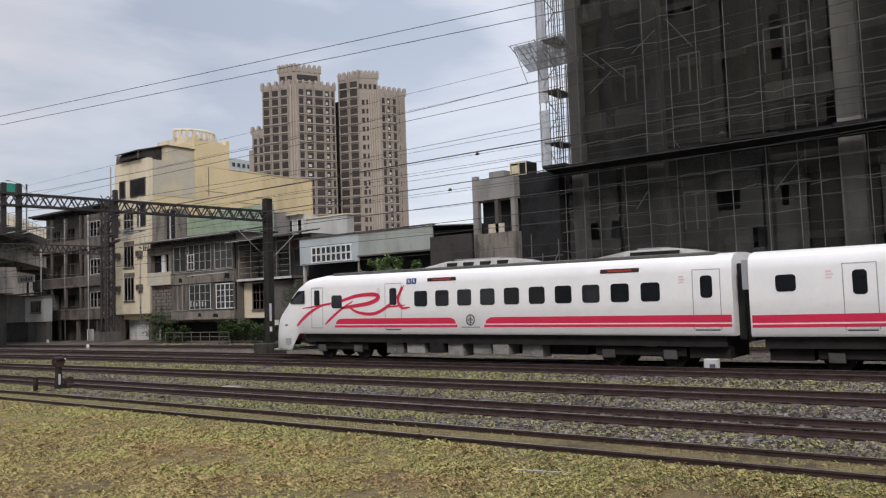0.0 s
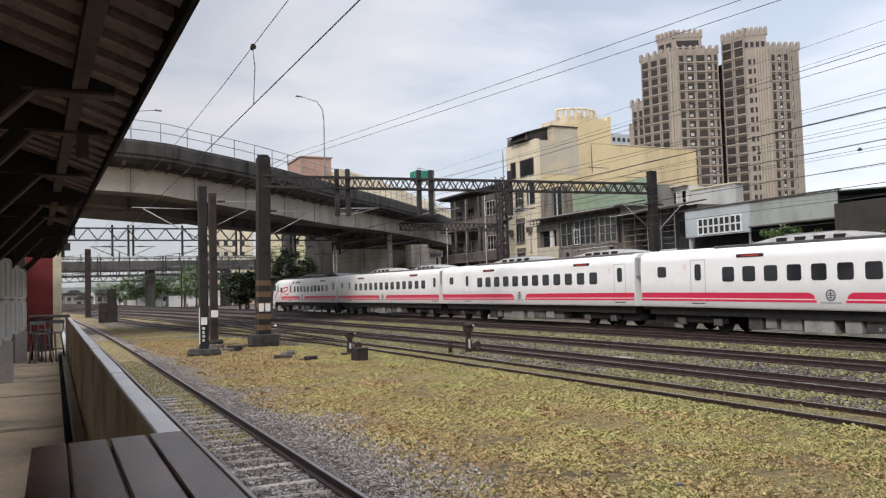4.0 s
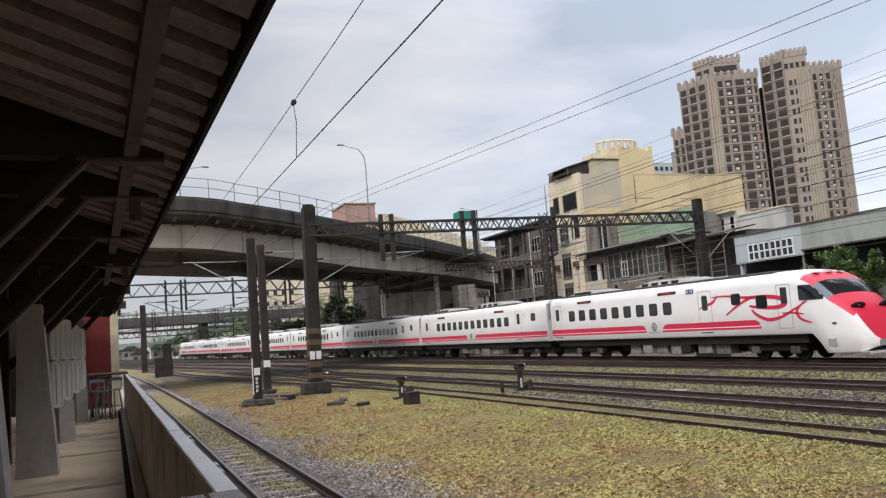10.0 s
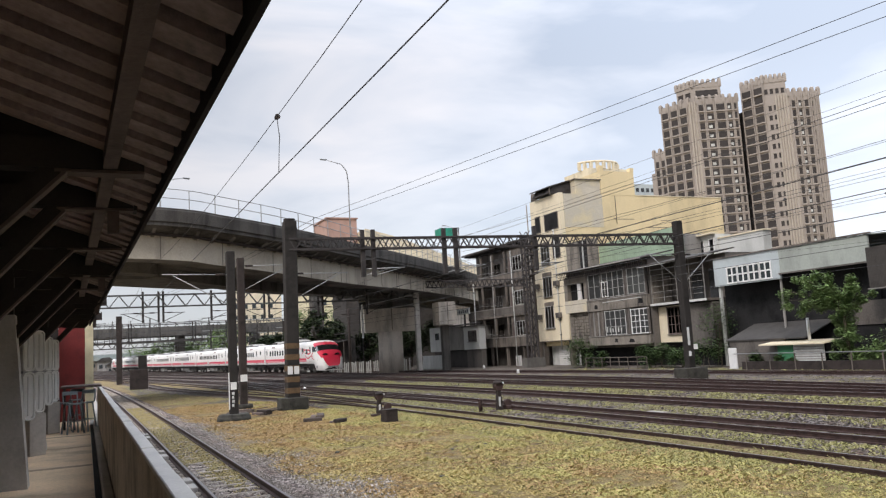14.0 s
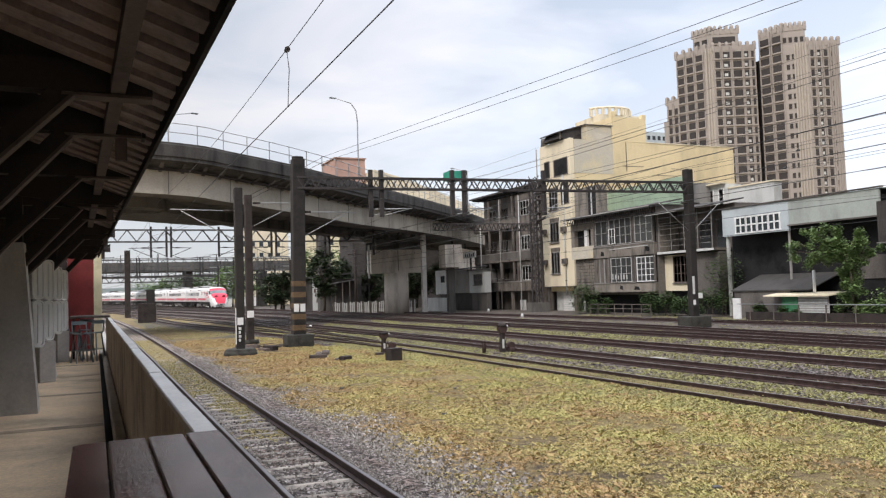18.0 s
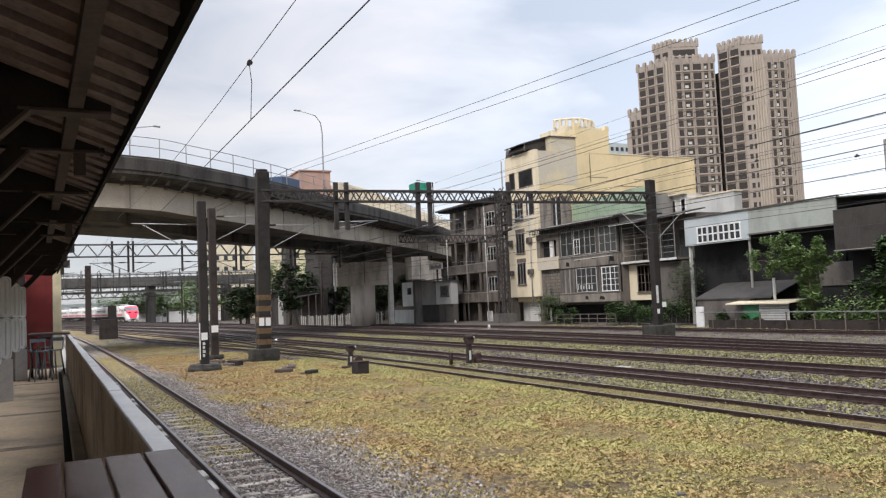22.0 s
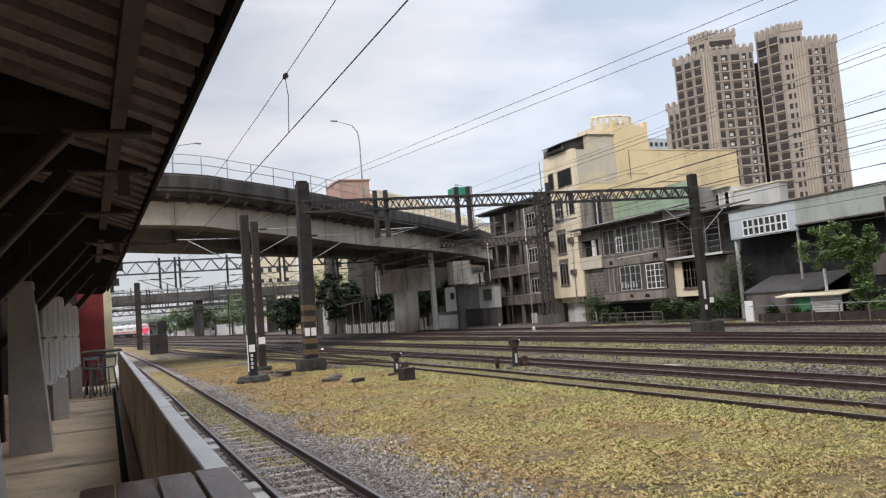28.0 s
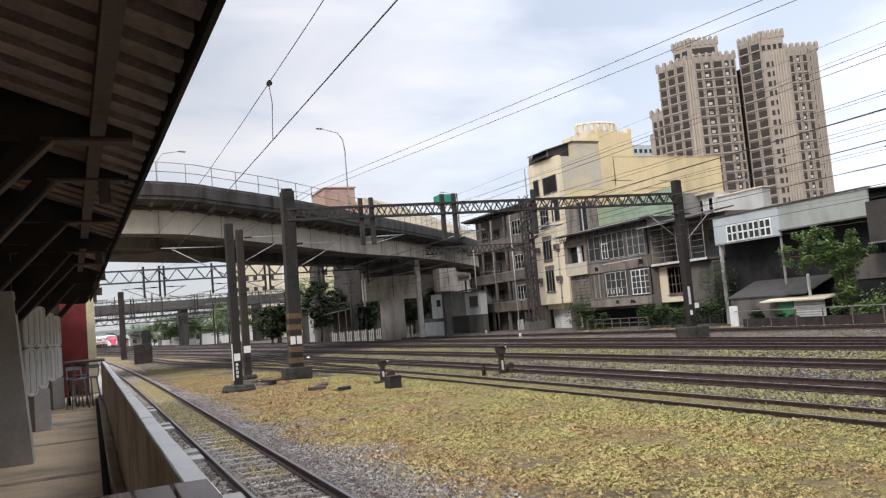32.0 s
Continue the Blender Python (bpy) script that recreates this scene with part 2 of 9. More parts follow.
def glass_mat(name, tint, rough=0.08):
    m = bpy.data.materials.new(name)
    m.use_nodes = True
    b = m.node_tree.nodes["Principled BSDF"]
    b.inputs["Base Color"].default_value = (*tint, 1)
    b.inputs["Roughness"].default_value = rough
    b.inputs["Specular IOR Level"].default_value = 0.6
    return m


M_GROUND = ground_mat()
M_BALLAST = ballast_mat("ballast stone", 1.25)
M_BALLASTD = ballast_mat("rusty yard ballast", 0.72)
M_BALLASTM = ballast_mat("oily main line ballast", 0.36)
M_RAIL = mat("rusty rail", (0.066, 0.041, 0.037), 0.6, 0.3, 0.35, 6, 60, 0.2)
M_RAILTOP = mat("worn rail head", (0.26, 0.25, 0.25), 0.35, 0.8, 0.2, 4, 50, 0.05)
M_SLEEPER = mat("weathered sleeper", (0.37, 0.325, 0.275), 0.9, 0, 0.5, 5, 30, 0.5, per=0.3)
M_SLEEPERD = mat("dark sleeper", (0.09, 0.07, 0.06), 0.9, 0, 0.35, 3, 30, 0.4, per=0.25)
M_CONC = mat("old concrete", (0.36, 0.345, 0.32), 0.9, 0, 0.28, 0.9, 22, 0.25, streak=0.35)
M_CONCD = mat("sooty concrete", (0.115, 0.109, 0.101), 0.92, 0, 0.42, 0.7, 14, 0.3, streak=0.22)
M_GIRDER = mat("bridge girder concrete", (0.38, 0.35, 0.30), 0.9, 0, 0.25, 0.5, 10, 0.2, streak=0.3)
M_FLOOR = mat("platform floor", (0.750, 0.575, 0.388), 0.7, 0, 0.28, 0.8, 26, 0.15)
M_FLOORBAND = mat("damp floor", (0.40, 0.29, 0.19), 0.6, 0, 0.35, 3.0, 26, 0.15)
M_PARAPET = mat("stained parapet face", (0.64, 0.565, 0.49), 0.8, 0, 0.35, 1.6, 25, 0.2)
M_COPING = mat("pale coping", (0.56, 0.57, 0.555), 0.75, 0, 0.16, 2.0, 35, 0.15)
M_COPE = mat("bright worn coping", (0.70, 0.685, 0.655), 0.6, 0, 0.14, 2.0, 35, 0.12)
M_PIER = mat("grimy pier concrete", (0.57, 0.52, 0.46), 0.9, 0, 0.3, 0.7, 12, 0.2, streak=0.3)
M_YARD = mat("dark yard gravel", (0.125, 0.108, 0.093), 0.95, 0, 0.4, 0.6, 9, 0.4, spec=0.15)
M_WOODDK = mat("dark stained planks", (0.085, 0.045, 0.038), 0.22, 0, 0.5, 6.0, 45, 0.14, spec=0.6, per=0.25)
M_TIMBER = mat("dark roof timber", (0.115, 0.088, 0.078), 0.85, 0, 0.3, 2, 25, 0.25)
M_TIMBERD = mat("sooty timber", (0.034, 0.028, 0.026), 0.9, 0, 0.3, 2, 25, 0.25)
M_ROOFB = mat("roof boards", (0.37, 0.29, 0.255), 0.9, 0, 0.4, 1.2, 20, 0.3, per=0.2)
M_TILE = mat("dark roof tile", (0.07, 0.066, 0.066), 0.8, 0, 0.3, 2, 20, 0.3, per=0.2)
M_COLUMN = mat("grey painted column", (0.47, 0.45, 0.42), 0.85, 0, 0.18, 1.6, 20, 0.15)
M_REDWALL = mat("dark red board", (0.19, 0.025, 0.025), 0.7, 0, 0.2, 2, 20, 0.1)
M_CREAM = mat("cream paint", (0.62, 0.56, 0.38), 0.75, 0, 0.15, 2, 20, 0.1)
M_VINYL = mat("white vinyl", (0.84, 0.84, 0.82), 0.5, 0, 0.06, 2, 20, 0.05)
M_WHITE = mat("white enamel", (0.72, 0.72, 0.71), 0.55, 0, 0.08, 2, 20, 0.05)
M_STOOL = mat("blue grey steel", (0.22, 0.27, 0.29), 0.5, 0.2, 0.2, 4, 30, 0.1)
M_POLE = mat("tarred mast", (0.023, 0.020, 0.018), 0.85, 0, 0.4, 1.5, 18, 0.3)
M_POLER = mat("rusted mast", (0.038, 0.029, 0.026), 0.85, 0.1, 0.4, 1.5, 18, 0.3)
M_STEEL = mat("galvanised steel", (0.34, 0.35, 0.35), 0.5, 0.6, 0.15, 3, 30, 0.05)
M_STEELD = mat("dark gantry steel", (0.045, 0.04, 0.04), 0.75, 0.2, 0.35, 1.5, 20, 0.2)
M_FOOT = mat("mossy black footing", (0.045, 0.043, 0.036), 0.92, 0, 0.45, 3, 18, 0.4)
M_GALV = mat("dull galvanised lattice", (0.085, 0.085, 0.085), 0.65, 0.3, 0.25, 2, 20, 0.1)
M_GALVL = mat("pale lamp post paint", (0.42, 0.43, 0.44), 0.6, 0.1, 0.15, 2, 20, 0.05)
M_YEL = mat("faded hazard yellow", (0.125, 0.078, 0.04), 0.8, 0, 0.4, 3, 20, 0.2)
M_WIRE = mat("overhead wire", (0.06, 0.06, 0.062), 0.6, 0.4, 0.1, 1, 10, 0)
M_BODY = mat("white train paint", (0.86, 0.855, 0.84), 0.32, 0, 0.035, 0.7, 6, 0.0, spec=0.5)
M_RED = mat("crimson stripe paint", (0.64, 0.026, 0.075), 0.4, 0, 0.06, 1, 8, 0.0, spec=0.5)
M_FACE = mat("vivid red nose paint", (0.70, 0.036, 0.075), 0.35, 0, 0.06, 1, 8, 0.0, spec=0.5)
M_LINE = mat("pale pinstripe", (0.80, 0.62, 0.62), 0.4, 0, 0.05, 1, 8, 0.0)
M_WSCREEN = glass_mat("sky-reflecting windscreen", (0.02, 0.02, 0.022), 0.05)
M_WSCREEN.node_tree.nodes["Principled BSDF"].inputs["IOR"].default_value = 2.2
M_TGLASS = glass_mat("tinted train glass", (0.012, 0.014, 0.018))
M_UNDER = mat("grimy underframe", (0.02, 0.018, 0.017), 0.8, 0.1, 0.4, 2, 20, 0.3)
M_BOXG = mat("grey equipment box", (0.10, 0.096, 0.09), 0.7, 0.1, 0.3, 2, 20, 0.1, per=0.3)
M_BOXL = mat("dusty pale equipment box", (0.25, 0.245, 0.23), 0.75, 0.0, 0.3, 1.5, 20, 0.1, per=0.35)
M_ROOFG = mat("dusty roof unit", (0.38, 0.37, 0.345), 0.7, 0.1, 0.3, 1.5, 15, 0.1)
M_RUBBER = mat("gangway rubber", (0.02, 0.02, 0.02), 0.9, 0, 0.2, 2, 20, 0.2)
M_SEAM = mat("door seam", (0.33, 0.34, 0.35), 0.6, 0, 0.05, 2, 20, 0)
M_DISPLAY = mat("dark display", (0.03, 0.012, 0.012), 0.4, 0, 0.1, 2, 20, 0)
M_LED = mat("red display letters", (0.45, 0.05, 0.03), 0.5, 0, 0.1, 2, 20, 0)
M_BLUE = mat("blue sign", (0.02, 0.06, 0.22), 0.5, 0, 0.05, 2, 20, 0)
M_BRICKR = mat("dull pink block", (0.42, 0.27, 0.22), 0.9, 0, 0.15, 0.5, 8, 0.05)
M_EMBLEM = mat("dark emblem", (0.10, 0.11, 0.13), 0.5, 0, 0.05, 2, 20, 0)


# ---- small builders ----
def part(name, bm, material, parent=None, label=""):
    me = bpy.data.meshes.new(name)
    bm.to_mesh(me)
    bm.free()
    for m in material if isinstance(material, (list, tuple)) else (material,):
        me.materials.append(m)
    ob = new(name, me)
    if parent is not None:
        ob.parent = parent
    if label:
        ob["label"] = label
    return ob


def thing(name, label, category, at=(0, 0, 0), group="", kind="", rz=0.0):
    ob = new(name)
    ob.matrix_basis = pose(*at, 0, 0, rz)
    ob.empty_display_size = 0.2
    return tagged(ob, label, category, group, kind)


def share(name, me, parent, m, label=""):
    """another object on a mesh that exists already"""
    ob = new(name, me)
    ob.parent = parent
    ob.matrix_basis = m
    if label:
        ob["label"] = label
    return ob


def add_box(bm, x0, x1, y0, y1, z0, z1, bev=0.0, mi=0):
    vs = [bm.verts.new(p) for p in ((x0, y0, z0), (x1, y0, z0), (x1, y1, z0), (x0, y1, z0), (x0, y0, z1), (x1, y0, z1), (x1, y1, z1), (x0, y1, z1))]
    fs = [bm.faces.new([vs[k] for k in f]) for f in ((0, 3, 2, 1), (4, 5, 6, 7), (0, 1, 5, 4), (1, 2, 6, 5), (2, 3, 7, 6), (3, 0, 4, 7))]
    for f in fs:
        f.material_index = mi
    if bev:
        es = list({e for f in fs for e in f.edges})
        bmesh.ops.bevel(bm, geom=es, offset=bev, segments=1, affect="EDGES")
    return bm


def box(x0, x1, y0, y1, z0, z1, bev=0.0):
    return add_box(bmesh.new(), x0, x1, y0, y1, z0, z1, bev)


def add_bar(bm, a, b, w, h=None, mi=0):
    """a square bar from a to b"""
    a, b = Vector(a), Vector(b)
    h = h or w
    d = (b - a).normalized()
    s = d.cross(Vector((0, 0, 1)))
    s = s.normalized() if s.length > 1e-4 else Vector((1, 0, 0))
    u = s.cross(d).normalized()
    vs = [bm.verts.new(p + s * i * w / 2 + u * j * h / 2) for p in (a, b) for i, j in ((-1, -1), (1, -1), (1, 1), (-1, 1))]
    for f in ((3, 2, 1, 0), (4, 5, 6, 7), (0, 1, 5, 4), (1, 2, 6, 5), (2, 3, 7, 6), (3, 0, 4, 7)):
        bm.faces.new([vs[k] for k in f]).material_index = mi
    return bm


def bar(a, b, w, h=None):
    return add_bar(bmesh.new(), a, b, w, h)


def add_tube(bm, pts, r, n=6, r1=None, cap=True):
    """a round tube along points, tapering from r to r1"""
    pts = [Vector(p) for p in pts]
    r1 = r if r1 is None else r1
    rings = []
    for k, p in enumerate(pts):
        d = (pts[min(k + 1, len(pts) - 1)] - pts[max(k - 1, 0)]).normalized()
        s = d.cross(Vector((0, 0, 1)))
        s = s.normalized() if s.length > 1e-3 else Vector((1, 0, 0))
        u = s.cross(d)
        rr = r + (r1 - r) * k / max(1, len(pts) - 1)
        rings.append([bm.verts.new(p + (s * math.cos(2 * math.pi * i / n) + u * math.sin(2 * math.pi * i / n)) * rr) for i in range(n)])
    for a, b in zip(rings, rings[1:]):
        for i in range(n):
            bm.faces.new((a[i], a[(i + 1) % n], b[(i + 1) % n], b[i])).smooth = n > 5
    if cap:
        bm.faces.new(rings[0][::-1])
        bm.faces.new(rings[-1])
    return bm


def tube(pts, r, n=6, r1=None):
    return add_tube(bmesh.new(), pts, r, n, r1)


def add_prism(bm, outline, axis, a, b, mi=0):
    """a flat outline of (u, v) pushed from a to b along an axis"""
    def at(u, v, w):
        return {"x": (w, u, v), "y": (u, w, v), "z": (u, v, w)}[axis]
    lo = [bm.verts.new(at(u, v, a)) for u, v in outline]
    hi = [bm.verts.new(at(u, v, b)) for u, v in outline]
    fs = [bm.faces.new(lo), bm.faces.new(hi[::-1])]
    n = len(outline)
    for k in range(n):
        fs.append(bm.faces.new((lo[k], hi[k], hi[(k + 1) % n], lo[(k + 1) % n])))
    for f in fs:
        f.material_index = mi
    bmesh.ops.recalc_face_normals(bm, faces=fs)
    return bm


def prism(outline, axis, a, b):
    return add_prism(bmesh.new(), outline, axis, a, b)


def rounded(u0, u1, v0, v1, r, n=3):
    out = []
    for cu, cv, a0 in ((u1 - r, v1 - r, 0), (u0 + r, v1 - r, 90), (u0 + r, v0 + r, 180), (u1 - r, v0 + r, 270)):
        for k in range(n + 1):
            a = radians(a0 + 90 * k / n)
            out.append((cu + r * math.cos(a), cv + r * math.sin(a)))
    return out


def raw(name, verts, faces, material, parent=None):
    me = bpy.data.meshes.new(name)
    me.from_pydata(verts, [], faces)
    me.materials.append(material)
    ob = new(name, me)
    if parent is not None:
        ob.parent = parent
    return ob


# ---- the lines of the tracks ----
BEND = ((35, 0.0), (60, 0.5), (84, 1.6), (110, 3.5), (140, 6.3), (164, 8.6), (196, 11.8), (236, 16.2), (262, 19.8), (320, 29.5), (420, 52), (640, 115))


def bend(y):
    """how far the main tracks have swung towards -x at y, smoothed between the rows"""
    if y <= 35:
        return 0.0
    for k in range(len(BEND) - 1):
        (y0, b0), (y1, b1) = BEND[k], BEND[k + 1]
        if y <= y1 or k == len(BEND) - 2:
            before = BEND[k - 1] if k else (10, 0.0)
            after = BEND[min(k + 2, len(BEND) - 1)]
            m0 = (b1 - before[1]) / (y1 - before[0])
            m1 = (after[1] - b0) / (after[0] - y0)
            u, h = (y - y0) / (y1 - y0), y1 - y0
            return b0 * (1 + 2 * u) * (1 - u) ** 2 + m0 * h * u * (1 - u) ** 2 + b1 * u * u * (3 - 2 * u) - m1 * h * u * u * (1 - u)


def track_x(x0, y, k=1.0):
    return x0 - k * bend(y)


RISE = ((3, 0.03), (8, 0.07), (19, 0.2), (30, 0.28), (40, 0.32), (84, 0.45), (140, 0.65), (196, 0.95), (262, 1.3), (420, 1.8), (640, 2.2))


def rise(y):
    """the main line's height at y, set to fit the camera's view"""
    if y <= 3:
        return 0.03
    for (y0, z0), (y1, z1) in zip(RISE, RISE[1:]):
        if y <= y1:
            return z0 + (z1 - z0) * (y - y0) / (y1 - y0)
    return 2.2


def lift(x, y=40.0):
    """the yard's height at x, set so the tracks fit the camera's view"""
    r = min(0.3, rise(y))
    rows = ((12.7, 0.0), (15.4, 0.08), (18.7, 0.2), (22.4, 0.3), (24.0, r), (27.6, r), (29.8, 0.04), (33, 0.0))
    for (x0, z0), (x1, z1) in zip(rows, rows[1:]):
        if x0 <= x < x1:
            return z0 + (z1 - z0) * (x - x0) / (x1 - x0)
    return 0.0


TRACKS = {"siding": (2.73, 0.35), "first": (12.56, 1.0), "second": (15.46, 1.0), "third": (18.7, 1.0), "fourth": (22.5, 1.0), "main": (25.8, 1.0), "sixth": (35.9, 1.0)}


def bed_z(x, y):
    """the height of the ground or ballast at x, before the bend"""
    z = -0.2 + lift(x, y)
    for name, (c, k) in TRACKS.items():
        d = abs(x - c)
        if name == "first":
            if d < 2.0:
                z = max(z, -0.10 - max(0.0, d - 0.9) * 0.12)
        elif d < 1.75:
            z = max(z, (rise(y) if name == "main" else lift(c)) - 0.155 - max(0.0, d - 1.2) / 0.55 * 0.085)
    return z


def strip(x_of, ys, profile, z0=0.0):
    """vertices and faces of a cross-section (dx, z) carried along y"""
    verts, faces, n = [], [], len(profile)
    for y in ys:
        for dx, z in profile:
            verts.append((x_of(y) + dx, y, z + (z0(y) if callable(z0) else z0)))
    for k in range(len(ys) - 1):
        for i in range(n - 1):
            a = k * n + i
            faces.append((a, a + 1, a + n + 1, a + n))
    return verts, faces


def steps(y0, y1):
    ys, y = [], y0
    while y < y1:
        ys.append(y)
        y += 4.0 if y < 100 else 9.0
    return ys + [y1]


RAIL_PROFILE = [(-0.065, -0.14), (-0.065, -0.125), (-0.012, -0.105), (-0.012, -0.04), (-0.034, -0.03), (-0.034, -0.002), (0.034, -0.002), (0.034, -0.03), (0.012, -0.04), (0.012, -0.105), (0.065, -0.125), (0.065, -0.14)]


def build_ground():
    n, xs, ys = 0, [], []
    xs = [-1500, -600, -200, -60, -10, 0, 2, 4, 6, 8, 10, 12, 14, 15.4, 17, 18.7, 20.5, 22.4, 24, 25, 27.6, 28.8, 29.8, 33, 36, 42, 60, 120, 300, 700, 2500]
    ys = [-1500, -500, -150, -50, -20, -5, 0, 5, 10, 15, 20, 25, 30, 35, 40, 50, 65, 80, 110, 150, 250, 500, 1200, 3000]
    verts = [(x - (bend(y) if 12 < x < 34 and y < 300 else 0), y, -0.2 + lift(x, y) + (0.05 * noise.noise((x * 0.3, y * 0.3, 0)) if 3 < x < 12 else 0)) for y in ys for x in xs]
    w = len(xs)
    faces = [(j * w + i, j * w + i + 1, (j + 1) * w + i + 1, (j + 1) * w + i) for j in range(len(ys) - 1) for i in range(w - 1)]
    g = raw("ground", verts, faces, M_GROUND)
    tagged(g, "weedy railway yard ground with straw-yellow grass and bare patches", "ground", kind="structure")


def build_track(name, x0, k, y0, y1, curve=None, z0=0.0):
    f = curve or (lambda y: track_x(x0, y, k))
    ys = steps(y0, y1)
    t = thing("railway_track", "narrow-gauge railway track on weedy ballast", "railway track", kind="structure")
    v, fa = strip(f, ys, [(-2.7, -1.5), (-1.2, -0.155), (1.2, -0.155), (2.7, -1.5)] if name == "main" else [(-1.75, -0.24), (-1.2, -0.155), (1.2, -0.155), (1.75, -0.24)] if name != "first" else [(-2.0, -0.25), (-0.9, -0.10), (0.9, -0.10), (1.6, -0.22)], z0)
    raw("ballast_bed", v, fa, {"first": M_GROUND, "siding": M_BALLAST, "main": M_BALLASTM}.get(name, M_BALLASTD), t)
    for s in (-0.567, 0.567):
        v, fa = strip(lambda y: f(y) + s, ys, RAIL_PROFILE, z0)
        r = raw("rail", v, fa, M_RAIL, t)
        v, fa = strip(lambda y: f(y) + s, ys, [(-0.026, 0.0), (0.026, 0.0)], z0)
        raw("rail_head", v, fa, M_RAILTOP, r)
    return t, f


def build_sleepers(t, f, y0, y1, pitch, material, single, z0=0.0):
    bm = add_box(bmesh.new(), -0.74, 0.74, -0.085, 0.085, -0.26, -0.13, 0.03)
    me = bpy.data.meshes.new("sleeper")
    bm.to_mesh(me)
    bm.free()
    me.materials.append(material)
    y = y0
    rest = bmesh.new()
    n = 0
    while y < y1:
        if n < single:
            share("sleeper", me, t, pose(f(y), y, random.uniform(-0.022, 0.004), random.uniform(-0.9, 0.9), random.uniform(-1.2, 1.2), random.uniform(-3.5, 3.5)))
        else:
            zz = z0(y) if callable(z0) else z0
            add_box(rest, f(y) - 1.0, f(y) + 1.0, y - 0.11, y + 0.11, zz - 0.26, zz - 0.14)
        y += pitch
        n += 1
    if n > single:
        tagged(part("sleeper_row", rest, material, t), kind="stuff")
    else:
        rest.free()


def tracks():
    for name, (x0, k) in TRACKS.items():
        t, f = build_track(name, x0, k, -60, 104 if name == "sixth" else 620, None, rise if name == "main" else lift(x0))
        if name == "siding":
            build_sleepers(t, f, 5.0, 110, 0.62, M_SLEEPER, 60)
        elif name != "first":
            build_sleepers(t, f, -20, 90, 0.64, M_SLEEPERD, 0, rise if name == "main" else lift(x0))
    # the turnout that leaves the first track towards the siding
    def turn(y):
        s = min(1.0, max(0.0, (y - 26) / 70.0))
        return 12.56 - bend(y) * (1 - 0.65 * s) - 4.6 * s * s * (3 - 2 * s)
    build_track("turnout", 0, 0, 26, 300, turn)
    def turn2(y):
        s = min(1.0, max(0.0, (y - 34) / 55.0))
        return 15.46 - bend(y) - 2.9 * s * s * (3 - 2 * s)
    build_track("turnout", 0, 0, 34, 89, turn2, 0.03)
    def turn3(y):
        s = min(1.0, max(0.0, (y - 40) / 48.0))
        return 12.56 - bend(y) + 2.9 * s * s * (3 - 2 * s)
    build_track("turnout", 0, 0, 40, 88, turn3, 0.04)
    def turn4(y):
        s = min(1.0, max(0.0, (y - 48) / 60.0))
        return 15.46 - bend(y) + 3.24 * s * s * (3 - 2 * s)
    build_track("turnout", 0, 0, 48, 108, turn4, 0.05)


def gravel_yard():
    """dark gravel past the grass and beside the far fence"""
    xs = [4.3, 6, 9, 12.7, 15.4, 18.7, 22.4, 27.6, 29.8, 33, 42, 64]
    ys = list(range(50, 340, 10))
    verts = [(x - (bend(y) if 12 < x < 34 else 0), y, -0.19 + lift(x)) for y in ys for x in xs]
    w = len(xs)
    faces = [(j * w + i, j * w + i + 1, (j + 1) * w + i + 1, (j + 1) * w + i) for j in range(len(ys) - 1) for i in range(w - 1)]
    verts2 = [(x, y, -0.185 + lift(x)) for y in range(-60, 51, 5) for x in (28.2, 29.8, 33, 37, 64)]
    k = len(verts)
    faces += [(k + j * 5 + i, k + j * 5 + i + 1, k + (j + 1) * 5 + i + 1, k + (j + 1) * 5 + i) for j in range(22) for i in range(4)]
    g = raw("gravel_yard", verts + verts2, faces, M_YARD)
    tagged(g, "dark trodden gravel yard along the far tracks", "ground", kind="structure")


build_ground()
gravel_yard()
tracks()

# ---- platform ----
FLOOR = 0.87
WALL_TOP = 1.945


